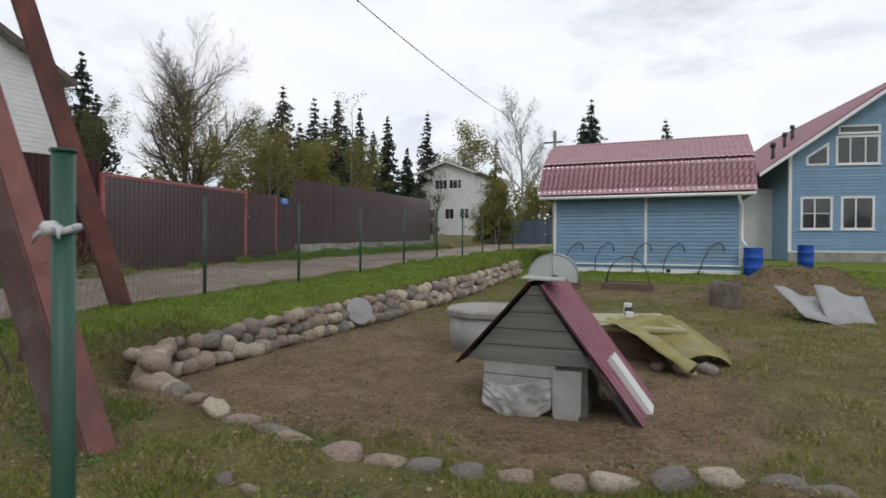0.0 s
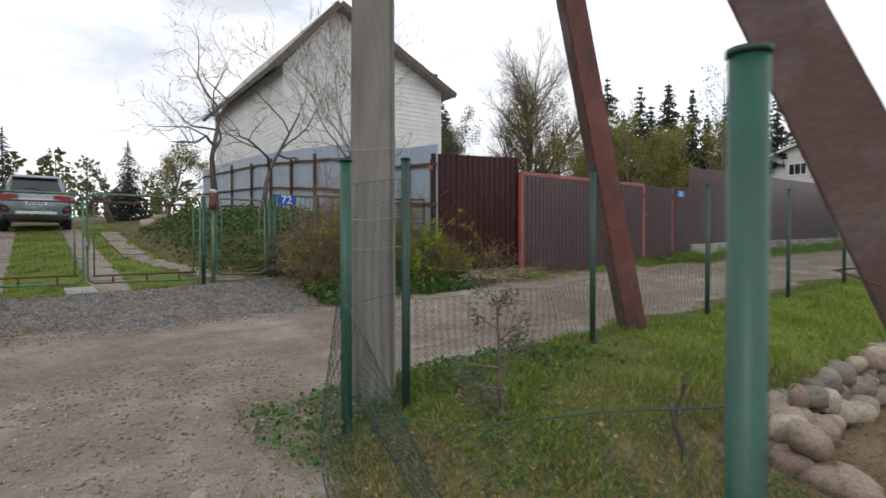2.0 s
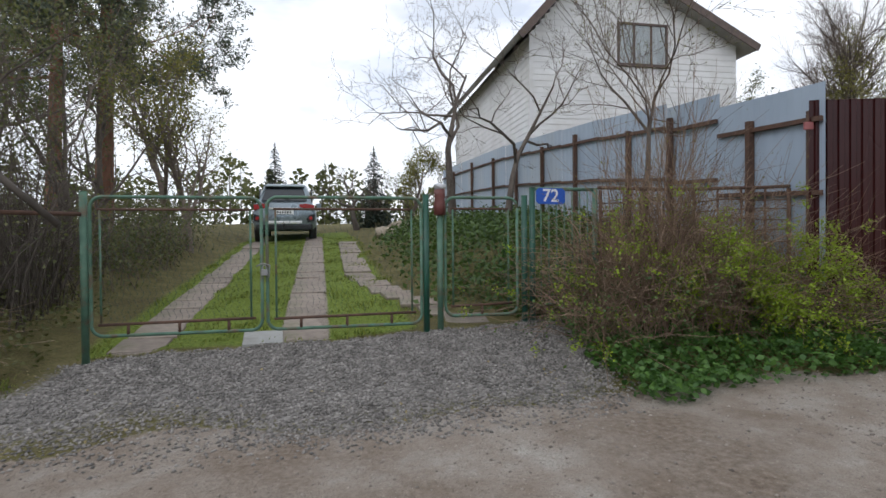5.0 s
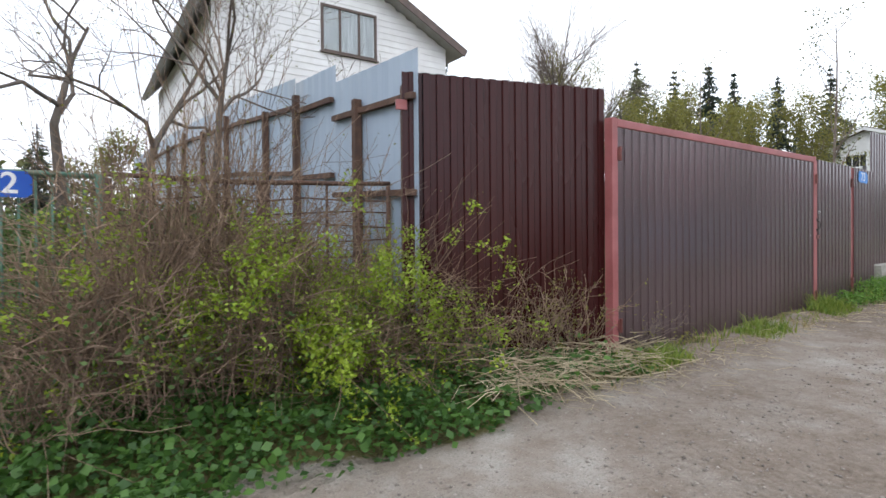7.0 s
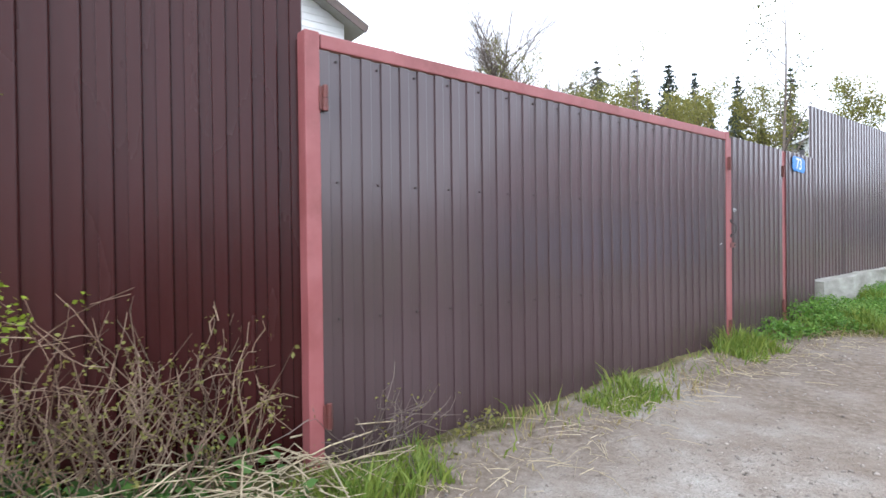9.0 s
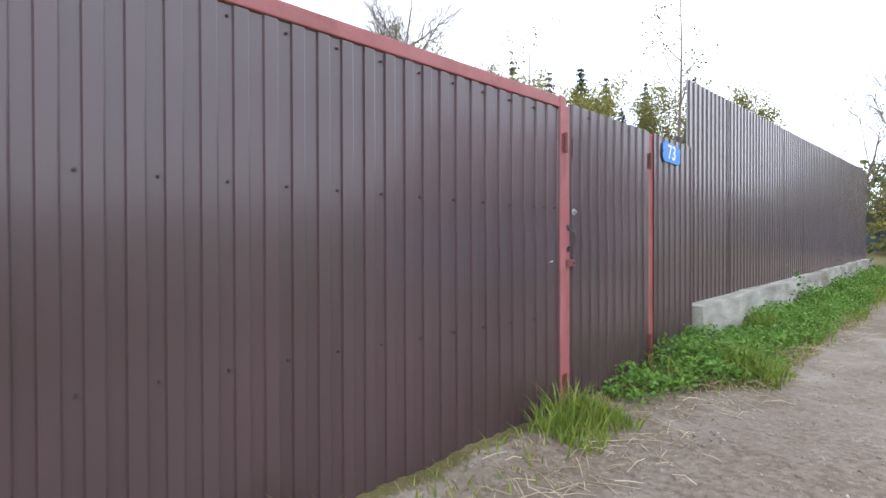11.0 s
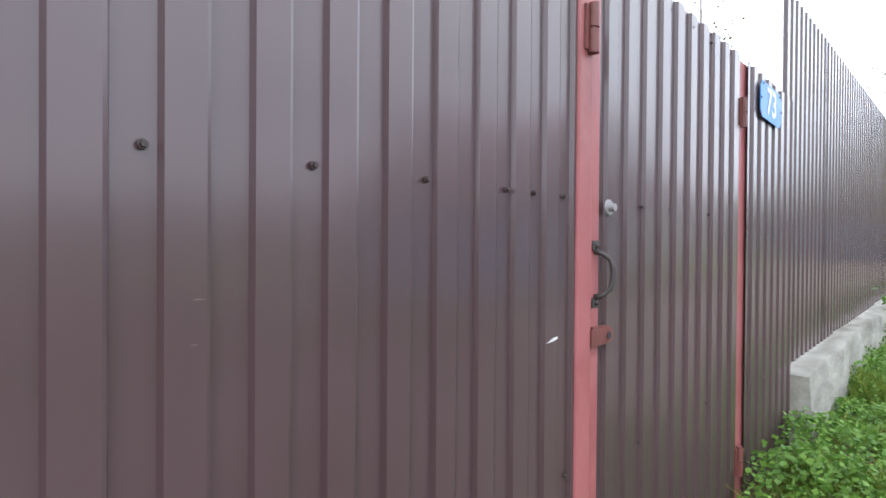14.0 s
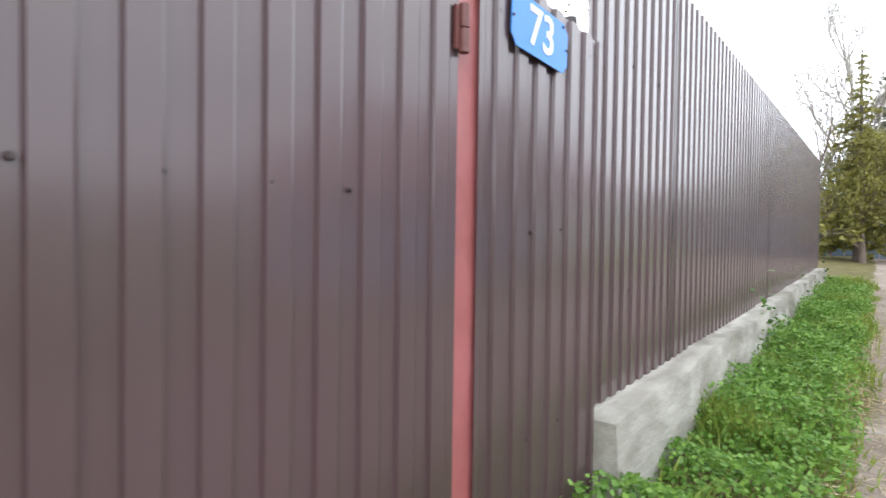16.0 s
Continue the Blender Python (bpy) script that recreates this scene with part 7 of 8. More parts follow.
conifer("spruce", -31, 3.5, 2.0, 3.6, 91, "small spruce beyond the parked car", M["needle_dark"], M["bark"], 0.26, 0.05, 2.5, 0.07)
conifer("spruce", -36, -1.0, 2.0, 4.5, 92, "small spruce beyond the parked car", M["needle_dark"], M["bark"], 0.24, 0.05, 2.5, 0.07)


def pine(x, y, h, seed, r, clear=0.35, size=0.12):
    rng = np.random.default_rng(seed)
    t = thing("pine_tree", 0, 0, 0, 0, "tall Scots pine with orange-brown trunk and tufted boughs", "tree", "pines")
    z = ground_z(x, y) - 0.1
    zs = np.linspace(0, 1, 9)
    tr = np.stack([x + 0.25 * np.sin(zs * 3 + seed), y + 0.2 * np.cos(zs * 2.6 + seed), z + h * zs], -1)
    lines, tips = [(tr, r * (1 - 0.75 * zs))], []
    f = clear
    while f < 0.98:
        p = np.array([np.interp(f, zs, tr[:, i]) for i in range(3)])
        for a in rng.uniform(0, 6.28, 2):
            L = h * 0.27 * (1.15 - f) ** 0.6 * rng.uniform(0.6, 1.2)
            grow(rng, p, np.array([math.cos(a), math.sin(a), rng.uniform(-0.25, 0.3)]), L, 0.05 * (1.2 - f), 1, [None, (6, 0.42, 40, 0.3), (5, 0.45, 42, 0.3)], lines, tips, 0.16, 0.03)
        f += rng.uniform(0.025, 0.05)
    V, F = tubes(lines, 5)
    o = raw("trunk", V, F, M["pine_bark"], smooth=True)
    o.parent = t
    P = np.concatenate([q[1:] for q in tips])
    P = np.repeat(P, 16, 0) + rng.normal(size=(len(P) * 16, 3)) * 0.08
    V, F = flakes(P, 0.036, rng, 0.1, 4.5)
    V = V.reshape(-1, 4, 3)
    c = V.mean(1, keepdims=True)
    o = raw("crown", V.reshape(-1, 3), F, M["needle_pine"])
    o.parent, o["kind"] = t, "stuff"
    return t


pine(-26.0, -5.2, 15, 3, 0.3, 0.3)
pine(-23.8, -5.9, 13, 4, 0.22, 0.35)
pine(-27.5, -10.5, 14, 5, 0.26, 0.3)

tree("fir_sapling", -5.25, 2.05, 0.75, 301, [(16, 0.3, 62, 0.1), (5, 0.45, 45, 0.2)], "small thin fir sapling in the grass", M["twig"], M["twig"], M["needle_pine"], 0.009, 5, trunk=0.02, wob=0.03, lift=0.02, spread=0.02, category="sapling")
tree("bare_sapling", -4.6, 2.66, 0.5, 302, [(4, 0.5, 45, 0.2), (3, 0.5, 45, 0.2)], "thin bare sapling stick in the grass", M["bark"], M["bark"], None, trunk=0.02, wob=0.2, lift=0.02, category="sapling")
tree("bare_sapling", -4.45, 2.5, 0.42, 303, [(3, 0.5, 45, 0.2)], "thin bare sapling stick in the grass", M["bark"], M["bark"], None, trunk=0.02, wob=0.2, lift=0.02, category="sapling")

# thicket left of the gate
rt_ = np.random.default_rng(77)
for i in range(13):
    x, y = -12.9 - rt_.uniform(0, 3.4), -2.0 - i * 0.82 - rt_.uniform(0, 0.5)
    tree("thicket_tree", x, y, rt_.uniform(2.6, 4.6), 200 + i, [(9, 0.6, 36, 0.08), (7, 0.5, 40, 0.15), (5, 0.5, 40, 0.15)], "thin tangled thicket tree with sparse spring leaves", M["bark"], M["twig"], M["leaf_olive"], 0.032, 2, trunk=0.06, wob=0.16, lift=0.1, group="thicket by the lane", spread=0.14)
for i in range(5):
    x, y = -17.0 - rt_.uniform(0, 5), -4.0 - i * 1.9
    tree("thicket_tree", x, y, rt_.uniform(4.5, 6.5), 230 + i, [(10, 0.5, 38, 0.1), (7, 0.5, 40, 0.15), (5, 0.5, 40, 0.15)], "taller thicket tree with olive spring leaves", M["bark"], M["twig"], M["leaf_olive"], 0.04, 2, trunk=0.09, wob=0.14, lift=0.1, group="thicket by the lane", spread=0.2)


def arching(n, rng, base, height, reach, r0=0.006, droop=0.9, fan=None):
    """Many arching canes from points of base()."""
    lines = []
    for _ in range(n):
        p, a = base(rng), rng.uniform(0, 6.28) if fan is None else rng.normal(fan[0], fan[1])
        L = height * rng.uniform(0.4, 1.1) * (0.72 + 0.42 * math.sin(p[1] * 2.9 + 1.3 * math.sin(p[0] * 3.1)))
        R = reach * rng.uniform(0.15, 1.0)
        s = np.linspace(0, 1, 7)
        z = L * (s * 1.25 - droop * 0.55 * s ** 2.4)
        q = np.stack([p[0] + math.cos(a) * R * s ** 1.15, p[1] + math.sin(a) * R * s ** 1.15, p[2] + z], -1)
        q[1:] += np.cumsum(rng.normal(size=(6, 3)) * 0.03, 0)
        lines.append((q, np.linspace(r0, 0.0018, 7) * rng.uniform(0.6, 1.2)))
        for k in range(4):
            j = int(rng.integers(1, 6))
            d = rng.normal(size=3) * 0.5 + (q[j] - q[j - 1]) / np.linalg.norm(q[j] - q[j - 1])
            l2 = rng.uniform(0.12, 0.4) * height
            t3 = np.linspace(0, 1, 4)[:, None]
            lines.append((q[j] + d / np.linalg.norm(d) * l2 * t3 + rng.normal(size=(4, 3)) * 0.012, np.linspace(0.003, 0.0013, 4)))
    return lines


def bush(name, lines, rng, twig, leaf, leaf_size, count, label, keep=None, category="bush", spread=0.03):
    t = thing(name, 0, 0, 0, 0, label, category)
    V, F = tubes(lines, 3)
    o = raw("twig_crown", V, F, twig)
    o.parent, o["kind"] = t, "stuff"
    P = np.concatenate([l[0][1:] for l in lines])
    if keep is not None:
        P = P[keep(P, rng)]
    P = P[rng.integers(0, len(P), count)] + rng.normal(size=(count, 3)) * spread
    V, F = flakes(P, leaf_size, rng, 0.25)
    o = raw("foliage", V, F, leaf)
    o.parent, o["kind"] = t, "stuff"
    return t


def patch(x0, x1, y0, y1):
    def f(rng):
        x, y = rng.uniform(x0, x1), rng.uniform(y0, y1)
        return np.array([x, y, float(land(x, y, False)) - 0.02])
    return f


rb_ = np.random.default_rng(5)
ln = arching(620, rb_, patch(-12.3, -11.3, 3.6, 6.1), 2.25, 1.15, 0.0055, 1.3)
bush("hedge_bush", ln, rb_, M["twig_red"], M["leaf_spring"], 0.0175, 54000, "tangled brown-twigged shrub with lime-green spring leaves", lambda P, r: (P[:, 2] < 1.9) & (r.uniform(size=len(P)) < (0.12 + 0.88 * step(P[:, 1], 4.0, 5.2) * (1 - step(P[:, 2], 1.05, 1.7))) * step(np.sin(P[:, 1] * 6.1 + 1.2 * np.sin(P[:, 0] * 5)) * np.sin(P[:, 2] * 6.3 + P[:, 0] * 3.7), -0.15, 0.35)))
# second leaf set in darker green puts the shrub's inner shade into colour
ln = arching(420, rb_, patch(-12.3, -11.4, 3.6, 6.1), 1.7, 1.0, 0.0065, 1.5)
bush("hedge_bush", ln, rb_, M["twig_red"], M["leaf_hedge"], 0.02, 9000, "dense brown canes with darker leaves painting in shade low in the shrub", lambda P, r: P[:, 2] < 1.15)
ln = arching(170, rb_, patch(-12.3, -11.5, 3.9, 6.2), 2.5, 0.6, 0.004, 0.5)
bush("bare_shoots", ln, rb_, M["twig_red"], M["leaf_yellow"], 0.014, 900, "tall thin bare shoots rising from the shrub", spread=0.02)
ln = arching(200, rb_, patch(-11.7, -11.1, 5.5, 6.7), 1.25, 0.9, 0.005, 1.3)
bush("hedge_bush", ln, rb_, M["twig_red"], M["leaf_spring"], 0.015, 3600, "lime-green leafing shrub in front of the corner panel", lambda P, r: (P[:, 2] < 1.15) & (P[:, 1] < 6.7))
ln = arching(60, rb_, patch(-11.15, -10.85, 6.7, 7.6), 0.85, 0.45, 0.005)
bush("hedge_bush", ln, rb_, M["twig_red"], M["leaf_yellow"], 0.012, 1500, "thin thorny shrub with sparse yellow-green leaves", lambda P, r: P[:, 2] > 0.6, spread=0.015)
ln = arching(14, rb_, patch(-10.85, -10.75, 7.95, 8.3), 0.75, 0.4, 0.004)
bush("hedge_bush", ln, rb_, M["twig"], M["leaf_yellow"], 0.01, 160, "few thin bare shoots at the gate's foot", spread=0.01)
ln = arching(8, rb_, patch(-10.85, -10.75, 8.6, 8.75), 0.28, 0.5, 0.004, 1.4)
bush("hedge_bush", ln, rb_, M["twig"], M["leaf_yellow"], 0.016, 260, "low arching yellow-leaved shoot at the gate's foot", spread=0.015)
# undergrowth of the thicket
ln = arching(2300, rb_, patch(-14.6, -12.1, -11, -1.7), 2.6, 0.9, 0.011, 1.0)
bush("thicket_undergrowth", ln, rb_, M["bark"], M["leaf_olive"], 0.026, 16000, "dense dark brushwood under the thicket", category="bush", spread=0.06)
ln = arching(420, rb_, patch(-21, -14, -4.0, -1.5), 1.6, 0.9, 0.008, 1.2)
bush("thicket_undergrowth", ln, rb_, M["twig"], M["leaf_olive"], 0.034, 18000, "leafy brushwood along the drive", category="bush", spread=0.08)
# brush pile
ln = []
for _ in range(1500):
    x, y = rb_.uniform(-12.3, -11.2), rb_.uniform(-9, -1.6)
    a, L = rb_.normal(1.4, 0.9), rb_.uniform(0.15, 0.7)
    z = ground_z(x, y) + rb_.uniform(0.0, 0.12) + 0.36 * step(-x, 11.2, 12.0) * rb_.uniform(0.2, 1)
    ln.append((np.array([[x, y, z], [x + math.cos(a) * L / 2, y + math.sin(a) * L / 2, z + rb_.uniform(-0.03, 0.08)], [x + math.cos(a) * L, y + math.sin(a) * L, z + rb_.uniform(-0.06, 0.06)]]), np.array([0.006, 0.0045, 0.003]) * rb_.uniform(0.3, 1.1)))
V, F = tubes(ln, 4)
tagged(raw("brush_pile", V, F, M["brush_brown"]), "heap of dry cut branches along the lane", "brushwood", kind="stuff")
# dead stalks at the corner panel's foot
ln = []
for _ in range(330):
    x, y = rb_.uniform(-11.0, -10.5), rb_.uniform(6.2, 7.75)
    a, L = rb_.normal(0.2, 1.2), rb_.uniform(0.15, 0.6)
    z = ground_z(x, y) + rb_.uniform(0.0, 0.16)
    ln.append((np.array([[x, y, z], [x + math.cos(a) * L / 2, y + math.sin(a) * L / 2, z + rb_.uniform(-0.02, 0.1)], [x + math.cos(a) * L, y + math.sin(a) * L, z + rb_.uniform(-0.05, 0.1)]]), np.array([0.003, 0.0025, 0.002]) * rb_.uniform(0.5, 1.6)))
V, F = tubes(ln, 4)
tagged(raw("dead_stalks", V, F, M["straw"]), "pale dry stalks heaped at the fence foot", "dry stalks", kind="stuff")


ln = []
for _ in range(900):
    y = rb_.uniform(6.6, 22)
    x = -10.12 + rb_.normal() * 0.16 - (0.25 if y < 13 else 0.0) + 0.1 * math.sin(y * 1.7)
    a, L = rb_.uniform(0, 6.28), rb_.uniform(0.06, 0.26)
    z = ground_z(x, y) + rb_.uniform(0.004, 0.035)
    ln.append((np.array([[x, y, z], [x + math.cos(a) * L / 2, y + math.sin(a) * L / 2, z + rb_.uniform(0, 0.025)], [x + math.cos(a) * L, y + math.sin(a) * L, z]]), np.array([0.0025, 0.002, 0.0015]) * rb_.uniform(0.6, 1.4)))
V, F = tubes(ln, 3)
tagged(raw("straw_litter", V, F, M["straw"]), "flattened dry straw along the edge of the lane", "dry stalks", kind="stuff")

# ---------------------------------------------------------------- ground cover
def cover(name, n, box_, mask, size, mat, label, seed, height=0.12, layers=0.1, category="ground cover"):
    """Low leafy growth."""
    rng = np.random.default_rng(seed)
    x, y = rng.uniform(box_[0], box_[1], n), rng.uniform(box_[2], box_[3], n)
    k = mask(x, y) > rng.uniform(size=n)
    x, y = x[k], y[k]
    lump = 0.6 + 0.4 * np.sin(x * 5 + 2 * np.sin(y * 3)) * np.sin(y * 6)
    z = land(x, y) + rng.uniform(0.02, 1, len(x)) ** 0.7 * height * lump
    V, F = flakes(np.stack([x, y, z], -1), size, rng, 0.55, 1.25)
    return tagged(raw(name, V, F, mat), label, category, kind="stuff")


def blades(name, n, box_, mask, mat, label, seed, hgt=0.1, width=0.006):
    """Grass: bent blades of two faces."""
    rng = np.random.default_rng(seed)
    x, y = rng.uniform(box_[0], box_[1], n), rng.uniform(box_[2], box_[3], n)
    k = mask(x, y) > rng.uniform(size=n)
    x, y = x[k], y[k]
    n = len(x)
    tuft = 0.55 + 0.6 * np.clip(np.sin(x * 4.3 + 1.7 * np.sin(y * 2.9)) * np.sin(y * 5.1 + x), -0.3, 1)
    h = hgt * rng.uniform(0.4, 1.3, n) * tuft
    a, b = rng.uniform(0, 6.28, n), rng.uniform(0, 6.28, n)
    w = width * rng.uniform(0.6, 1.4, n)
    P = np.stack([x, y, land(x, y) - 0.01], -1)
    side = np.stack([np.cos(a), np.sin(a), 0 * a], -1) * w[:, None]
    bend = np.stack([np.cos(b), np.sin(b), 0 * b], -1) * (h * rng.uniform(0.2, 0.9, n))[:, None]
    up = np.stack([0 * h, 0 * h, h], -1)
    V = np.stack([P - side, P + side, P + up * 0.6 + bend * 0.35 + side * 0.7, P + up * 0.6 + bend * 0.35 - side * 0.7, P + up + bend], 1).reshape(-1, 3)
    i = (np.arange(n) * 5)[:, None]
    F = np.concatenate([i + np.array([[0, 1, 2]]), i + np.array([[0, 2, 3]]), i + np.array([[3, 2, 4]])])
    return tagged(raw(name, V, F, mat), label, "grass", kind="stuff")


def lot_mask(x, y):
    lane, gravel, bed, strip, lush = zones(x, y)
    return np.clip((1 - lane) * (1 - gravel) * (1 - 0.93 * bed) * (1 - strip), 0, 1)


near_lot = lambda x, y: lot_mask(x, y) * step(y, 0.2, 0.7) * step(x, -6.6, -5.6)
patchy = lambda x, y: near_lot(x, y) * (0.22 + 0.78 * step(np.sin(x * 1.9 + 1.4 * np.sin(y * 2.3)) * np.sin(y * 2.1 + 0.7 * x) + 0.4 * np.sin(x * 5.3 - y * 4.1), -0.3, 0.5))
blades("grass_verge", 130000, (-6.5, 2.5, 0.2, 3.0), patchy, M["grass"], "short patchy green grass on the garden verge", 101, 0.06, 0.004)
blades("dry_grass", 100000, (-6.5, 2.5, 0.2, 3.3), near_lot, M["grass_dry"], "dry straw-coloured grass on the garden verge", 102, 0.045, 0.0035)
blades("grass_bank", 60000, (-6.6, -4.6, 1.6, 13), lambda x, y: lot_mask(x, y) * (x < wall_x(y)), M["grass_lush"], "lush green grass bank behind the wire fence", 103, 0.09, 0.005)
blades("grass_bank", 22000, (-6.6, -4.7, 13, 24), lambda x, y: lot_mask(x, y) * (x < wall_x(y) + 0.3), M["grass_lush"], "lush green grass bank behind the wire fence", 104, 0.13, 0.012)
blades("lawn_grass", 26000, (-4.6, 8, 17.3, 24), lambda x, y: lot_mask(x, y), M["grass_lush"], "green lawn in front of the shed", 105, 0.1, 0.012)
blades("lawn_grass", 70000, (-0.4, 6, 3.4, 13), lambda x, y: 0.8 * step(x + 0.12 * y, 0.4, 2.4), M["grass_dry"], "thin dry grass on the garden soil", 106, 0.06, 0.006)
blades("lawn_grass", 110000, (-4.5, 6, 3.0, 17), lambda x, y: 0.05 + 0.5 * step(x + 0.5 * np.sin(y * 2.1), -0.2, 1.2) + 0.5 * step(y + 2 * np.sin(x * 1.3), 8, 11), M["grass"], "thin new grass on the garden soil", 107, 0.06, 0.006)
blades("drive_grass", 26000, (-24, -12.4, -1.0, 2.3), lot_mask, M["grass"], "short grass between the slabs of the drive", 108, 0.06, 0.007)
blades("verge_grass", 60000, (-10.8, -10.0, 7.6, 26), lambda x, y: np.maximum(lot_mask(x, y), 0.8 * step(-x, 10.35, 10.5)) * (0.05 + 0.95 * (np.sin(y * 3.3 + 0.8) + 0.5 * np.sin(y * 7.1) > 0.4)), M["grass_lush"], "grass tufts along the foot of the fence", 109, 0.2, 0.006)
blades("verge_dry_grass", 26000, (-10.8, -9.8, 6.6, 26), lambda x, y: np.maximum(lot_mask(x, y) * 0.8, 0.35 * step(-x, 10.2, 10.6)), M["grass_dry"], "dry flattened grass along the fence", 110, 0.09, 0.005)
blades("verge_grass", 9000, (-12.0, -10.7, -9, -1.2), lambda x, y: lot_mask(x, y), M["grass"], "ragged grass along the lane edge", 111, 0.12, 0.007)
cover("nettles", 12000, (-11.9, -10.2, 3.5, 7.6), lambda x, y: step(-x, 10.25 - 0.0 * y, 10.6 + 0.25 * np.sin(y * 3)) * (1 - step(y, 6.6, 7.6) * 0.6), 0.043, M["leaf_ground"], "low dark green nettles along the lane edge", 120, 0.24)
cover("ground_elder", 56000, (-10.85, -10.0, 12.3, 24), lambda x, y: step(-x, 10.05 + 0.4 * (1 - step(y, 12.3, 13.6)), 10.3 + 0.4 * (1 - step(y, 12.3, 13.6)) + 0.12 * np.sin(y * 2.3)), 0.022, M["leaf_elder"], "bright green leafy growth at the plinth's foot", 121, 0.26)
cover("bank_plants", 22000, (-21.5, -12.6, 2.0, 6.1), lambda x, y: step(y, 2.2, 3.2 - 0.0 * x) * step(-x, 12.5, 13.2) * (1 - 0.5 * step(-x, 18, 21)), 0.055, M["leaf_hedge"], "dense green leafy bank beside the drive", 122, 0.5)
cover("bank_plants", 6000, (-13.4, -12.5, 2.3, 4.2), lambda x, y: step(y, 3.15, 3.5), 0.045, M["leaf_ground"], "green leafy growth behind the picket panel", 123, 0.75)
cover("fence_weeds", 5000, (-6.6, -5.2, 1.0, 3.6), lambda x, y: 0.7 * step(-x, 5.3, 6.0), 0.028, M["leaf_ground"], "small green weeds round the corner post", 124, 0.1)
cover("wall_weeds", 500, (-10.85, -10.7, 15, 24), lambda x, y: (np.sin(y * 1.9) > 0.75) * 1.0, 0.04, M["leaf_ground"], "weeds growing on the plinth", 125, 0.8)
# bright tuft near the first post
blades("iris_tuft", 130, (-1.62, -1.32, 1.6, 1.85), lambda x, y: np.ones_like(x), M["grass_lush"], "bright green tuft of broad leaves in the verge", 126, 0.3, 0.013)

cover("verge_weeds", 34000, (-6.2, 1.5, 0.3, 3.1), lambda x, y: near_lot(x, y) * (np.sin(x * 2.3 + np.sin(y * 3.1)) * np.sin(y * 3.4 + x) > 0.1), 0.015, M["leaf_ground"], "low leafy weeds in the patchy verge", 127, 0.05)
cover("dead_leaves", 7000, (-12.2, 2.0, -6, 3.2), lambda x, y: lot_mask(x, y), 0.022, M["grass_dry"], "scattered dry fallen leaves on the verges", 128, 0.03)
cover("brush_leaves", 9000, (-14.5, -11.3, -11, -1.3), lambda x, y: 1 + 0 * x, 0.04, M["leaf_olive"], "low leaves and litter under the thicket", 129, 0.35)

# distant woods that close the horizon; unseen east and south stretch added for reflections
rw_ = np.random.default_rng(9)
WP, WT = [], []
for a in np.arange(0, 360, 0.75):
    R = rw_.uniform(78, 118)
    x, y = -8 + R * math.cos(radians(a)), 8 + R * math.sin(radians(a))
    h = rw_.uniform(5.5, 10.0)
    k = 150
    u = rw_.uniform(0, 1, k)
    wdt = h * 0.26 * np.sin(np.pi * np.clip(u * 0.95 + 0.05, 0, 1)) ** 0.7
    th = rw_.uniform(0, 6.28, k)
    rr_ = wdt * np.sqrt(rw_.uniform(0, 1, k))
    z0 = float(land(x, y, False))
    WP.append(np.stack([x + rr_ * np.cos(th), y + rr_ * np.sin(th), z0 + h * (0.08 + 0.92 * u)], -1))
    WT.append((np.array([[x, y, z0 - 0.5], [x, y, z0 + h * 0.9]]), np.array([0.16, 0.04])))
V, F = flakes(np.concatenate(WP), 0.55, rw_, 0.2, 1.5)
tagged(raw("far_woods", V, F, M["leaf_olive"]), "ring of distant mixed woods in early spring leaf, unseen stretch added for reflections", "woods", kind="stuff")
V, F = tubes(WT, 4)
tagged(raw("far_trunks", V, F, M["bark"]), "trunks of the distant woods", "woods", kind="stuff")

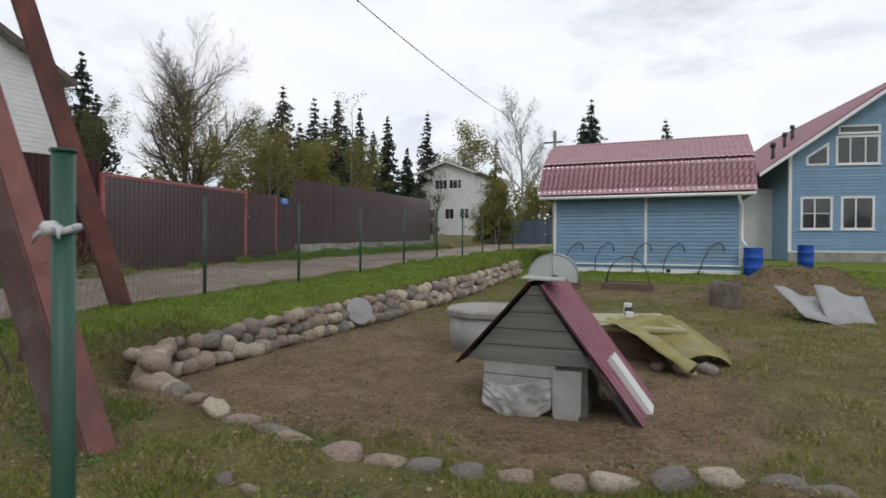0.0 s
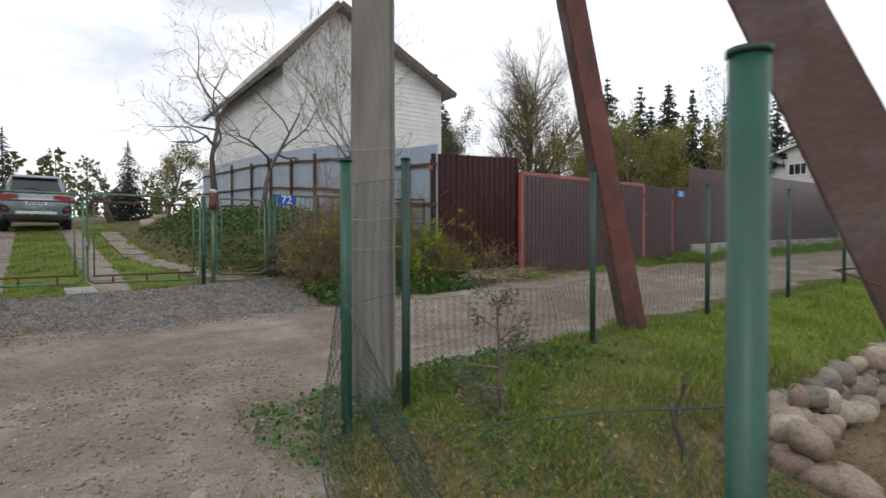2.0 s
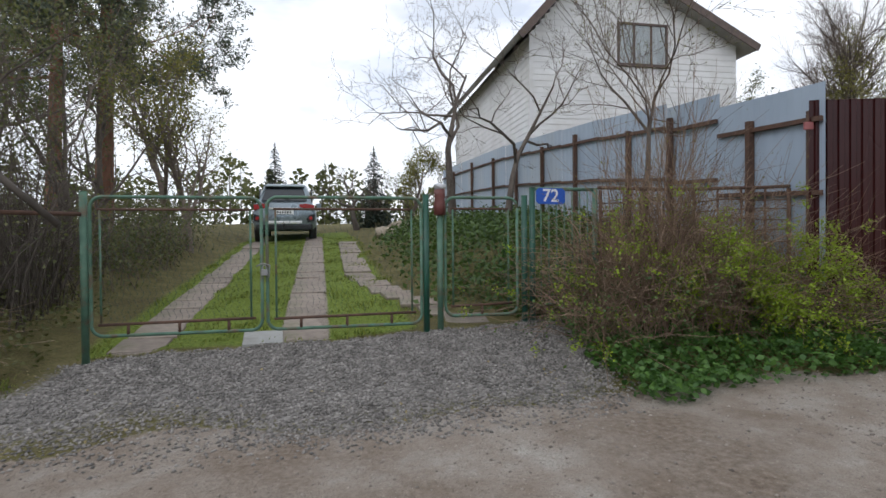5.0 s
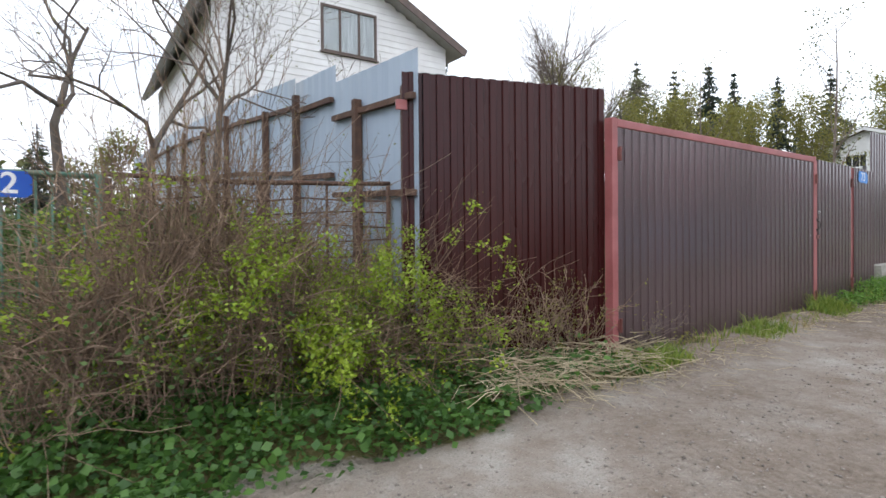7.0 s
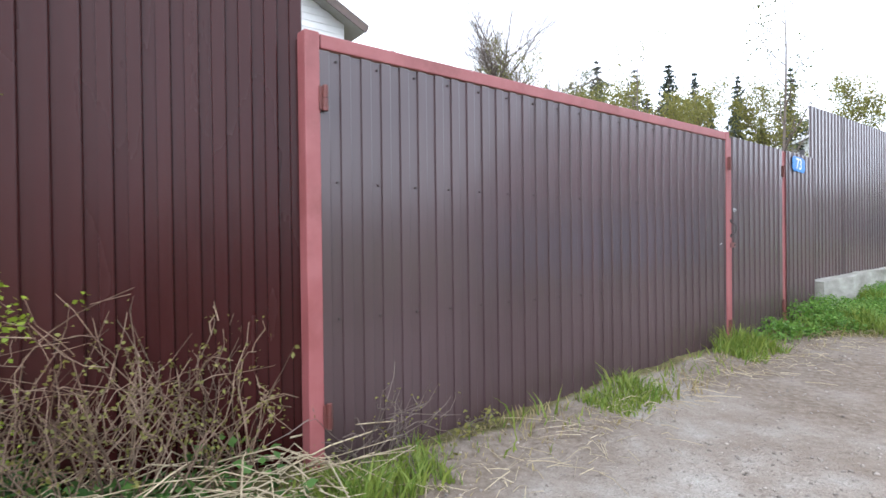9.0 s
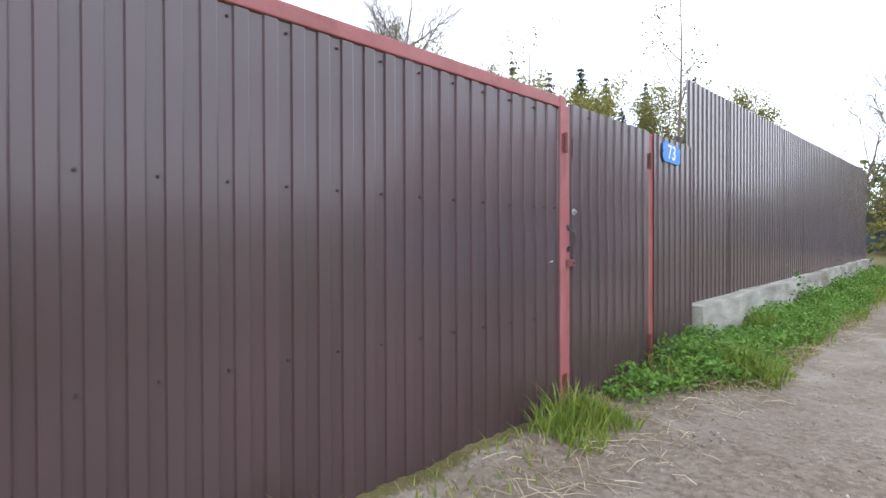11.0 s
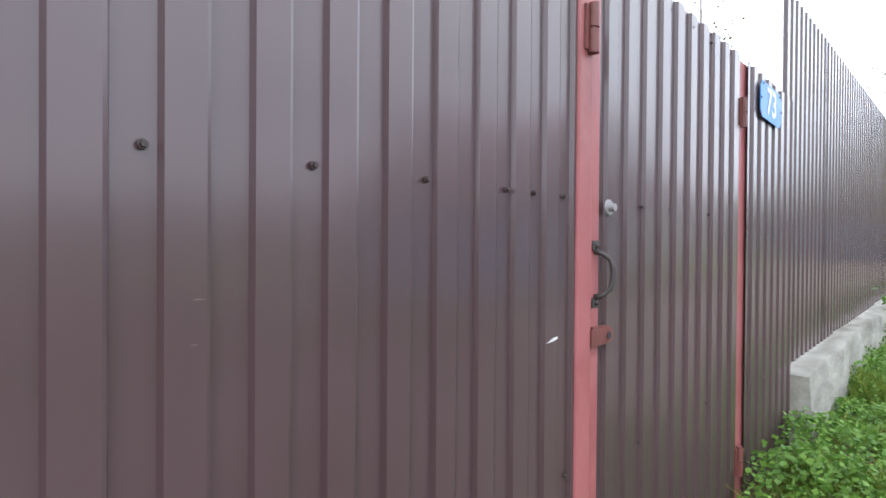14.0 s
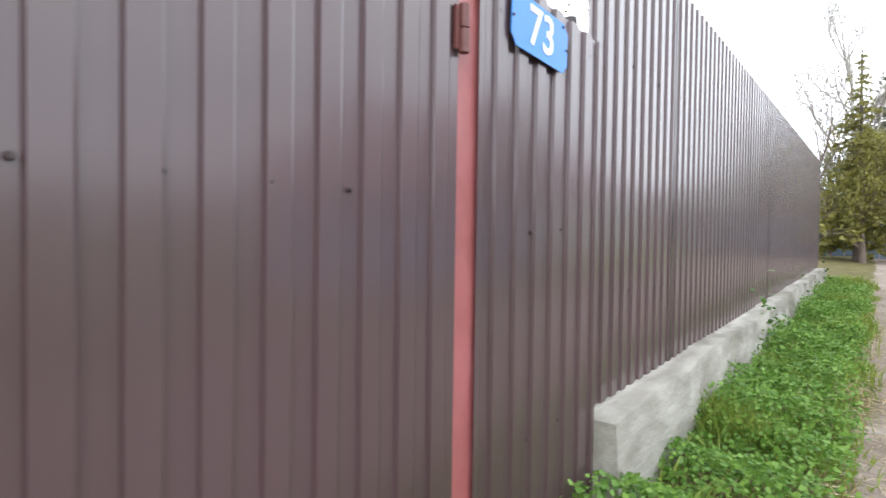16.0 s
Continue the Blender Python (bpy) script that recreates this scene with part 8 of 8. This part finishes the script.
# loose gravel and pebbles
def pebbles(name, n, box_, mask, size, mat, label, seed):
    rng = np.random.default_rng(seed)
    x, y = rng.uniform(box_[0], box_[1], n), rng.uniform(box_[2], box_[3], n)
    k = mask(x, y) > rng.uniform(size=n)
    x, y = x[k], y[k]
    n = len(x)
    s = size * rng.uniform(0.5, 1.6, n)
    base = np.array([[1, 0, 0], [-1, 0, 0], [0, 1, 0], [0, -1, 0], [0, 0, 0.75], [0, 0, -0.75]], float)
    q = base[None] * s[:, None, None] * rng.uniform(0.6, 1.3, (n, 6, 1))
    a = rng.uniform(0, 6.28, n)
    c, sn = np.cos(a)[:, None], np.sin(a)[:, None]
    q = np.stack([q[..., 0] * c - q[..., 1] * sn, q[..., 0] * sn + q[..., 1] * c, q[..., 2]], -1)
    V = (q + np.stack([x, y, land(x, y) + s * 0.2], -1)[:, None]).reshape(-1, 3)
    f = np.array([[0, 2, 4], [2, 1, 4], [1, 3, 4], [3, 0, 4], [2, 0, 5], [1, 2, 5], [3, 1, 5], [0, 3, 5]])
    F = (np.arange(n)[:, None, None] * 6 + f[None]).reshape(-1, 3)
    return tagged(raw(name, V, F, mat), label, "gravel", kind="stuff")


M["clod"] = surf("clod", (0.12, 0.083, 0.056), (0.2, 0.145, 0.1), 8.0, 0.95, 0.0, island=0.35)
M["gravel_grey"] = surf("gravel_grey", (0.14, 0.128, 0.117), (0.25, 0.232, 0.214), 8.0, 0.9, 0.0, island=0.45)
M["pebble"] = surf("pebble", (0.18, 0.15, 0.125), (0.32, 0.28, 0.245), 8.0, 0.9, 0.0, island=0.4)
pebbles("gravel_apron", 30000, (-12.4, -10.2, -1.3, 3.9), lambda x, y: zones(x, y)[1], 0.0125, M["gravel_grey"], "grey crushed-stone gravel before the green gate", 131)
pebbles("lane_pebbles", 22000, (-10.8, -4.8, -3, 14), lambda x, y: zones(x, y)[0] * (0.25 + 0.75 * (np.sin(x * 2.2 + y) * np.sin(y * 1.6) > 0.1)), 0.009, M["pebble"], "small loose stones on the dirt lane", 132)
pebbles("lane_pebbles", 2200, (-8.2, -4.8, -1.2, 1.8), lambda x, y: zones(x, y)[0], 0.012, M["pebble"], "coarse loose stones at the lane corner", 133)
pebbles("soil_clods", 26000, (-4.5, 4, 2.8, 9), lambda x, y: zones(x, y)[2], 0.0085, M["clod"], "crumbs and clods of dry garden soil", 134)
pebbles("soil_clods", 3500, (0.4, 4.6, 12.4, 16.5), lambda x, y: zones(x, y)[2], 0.02, M["clod"], "clods on the heap of dug earth", 135)
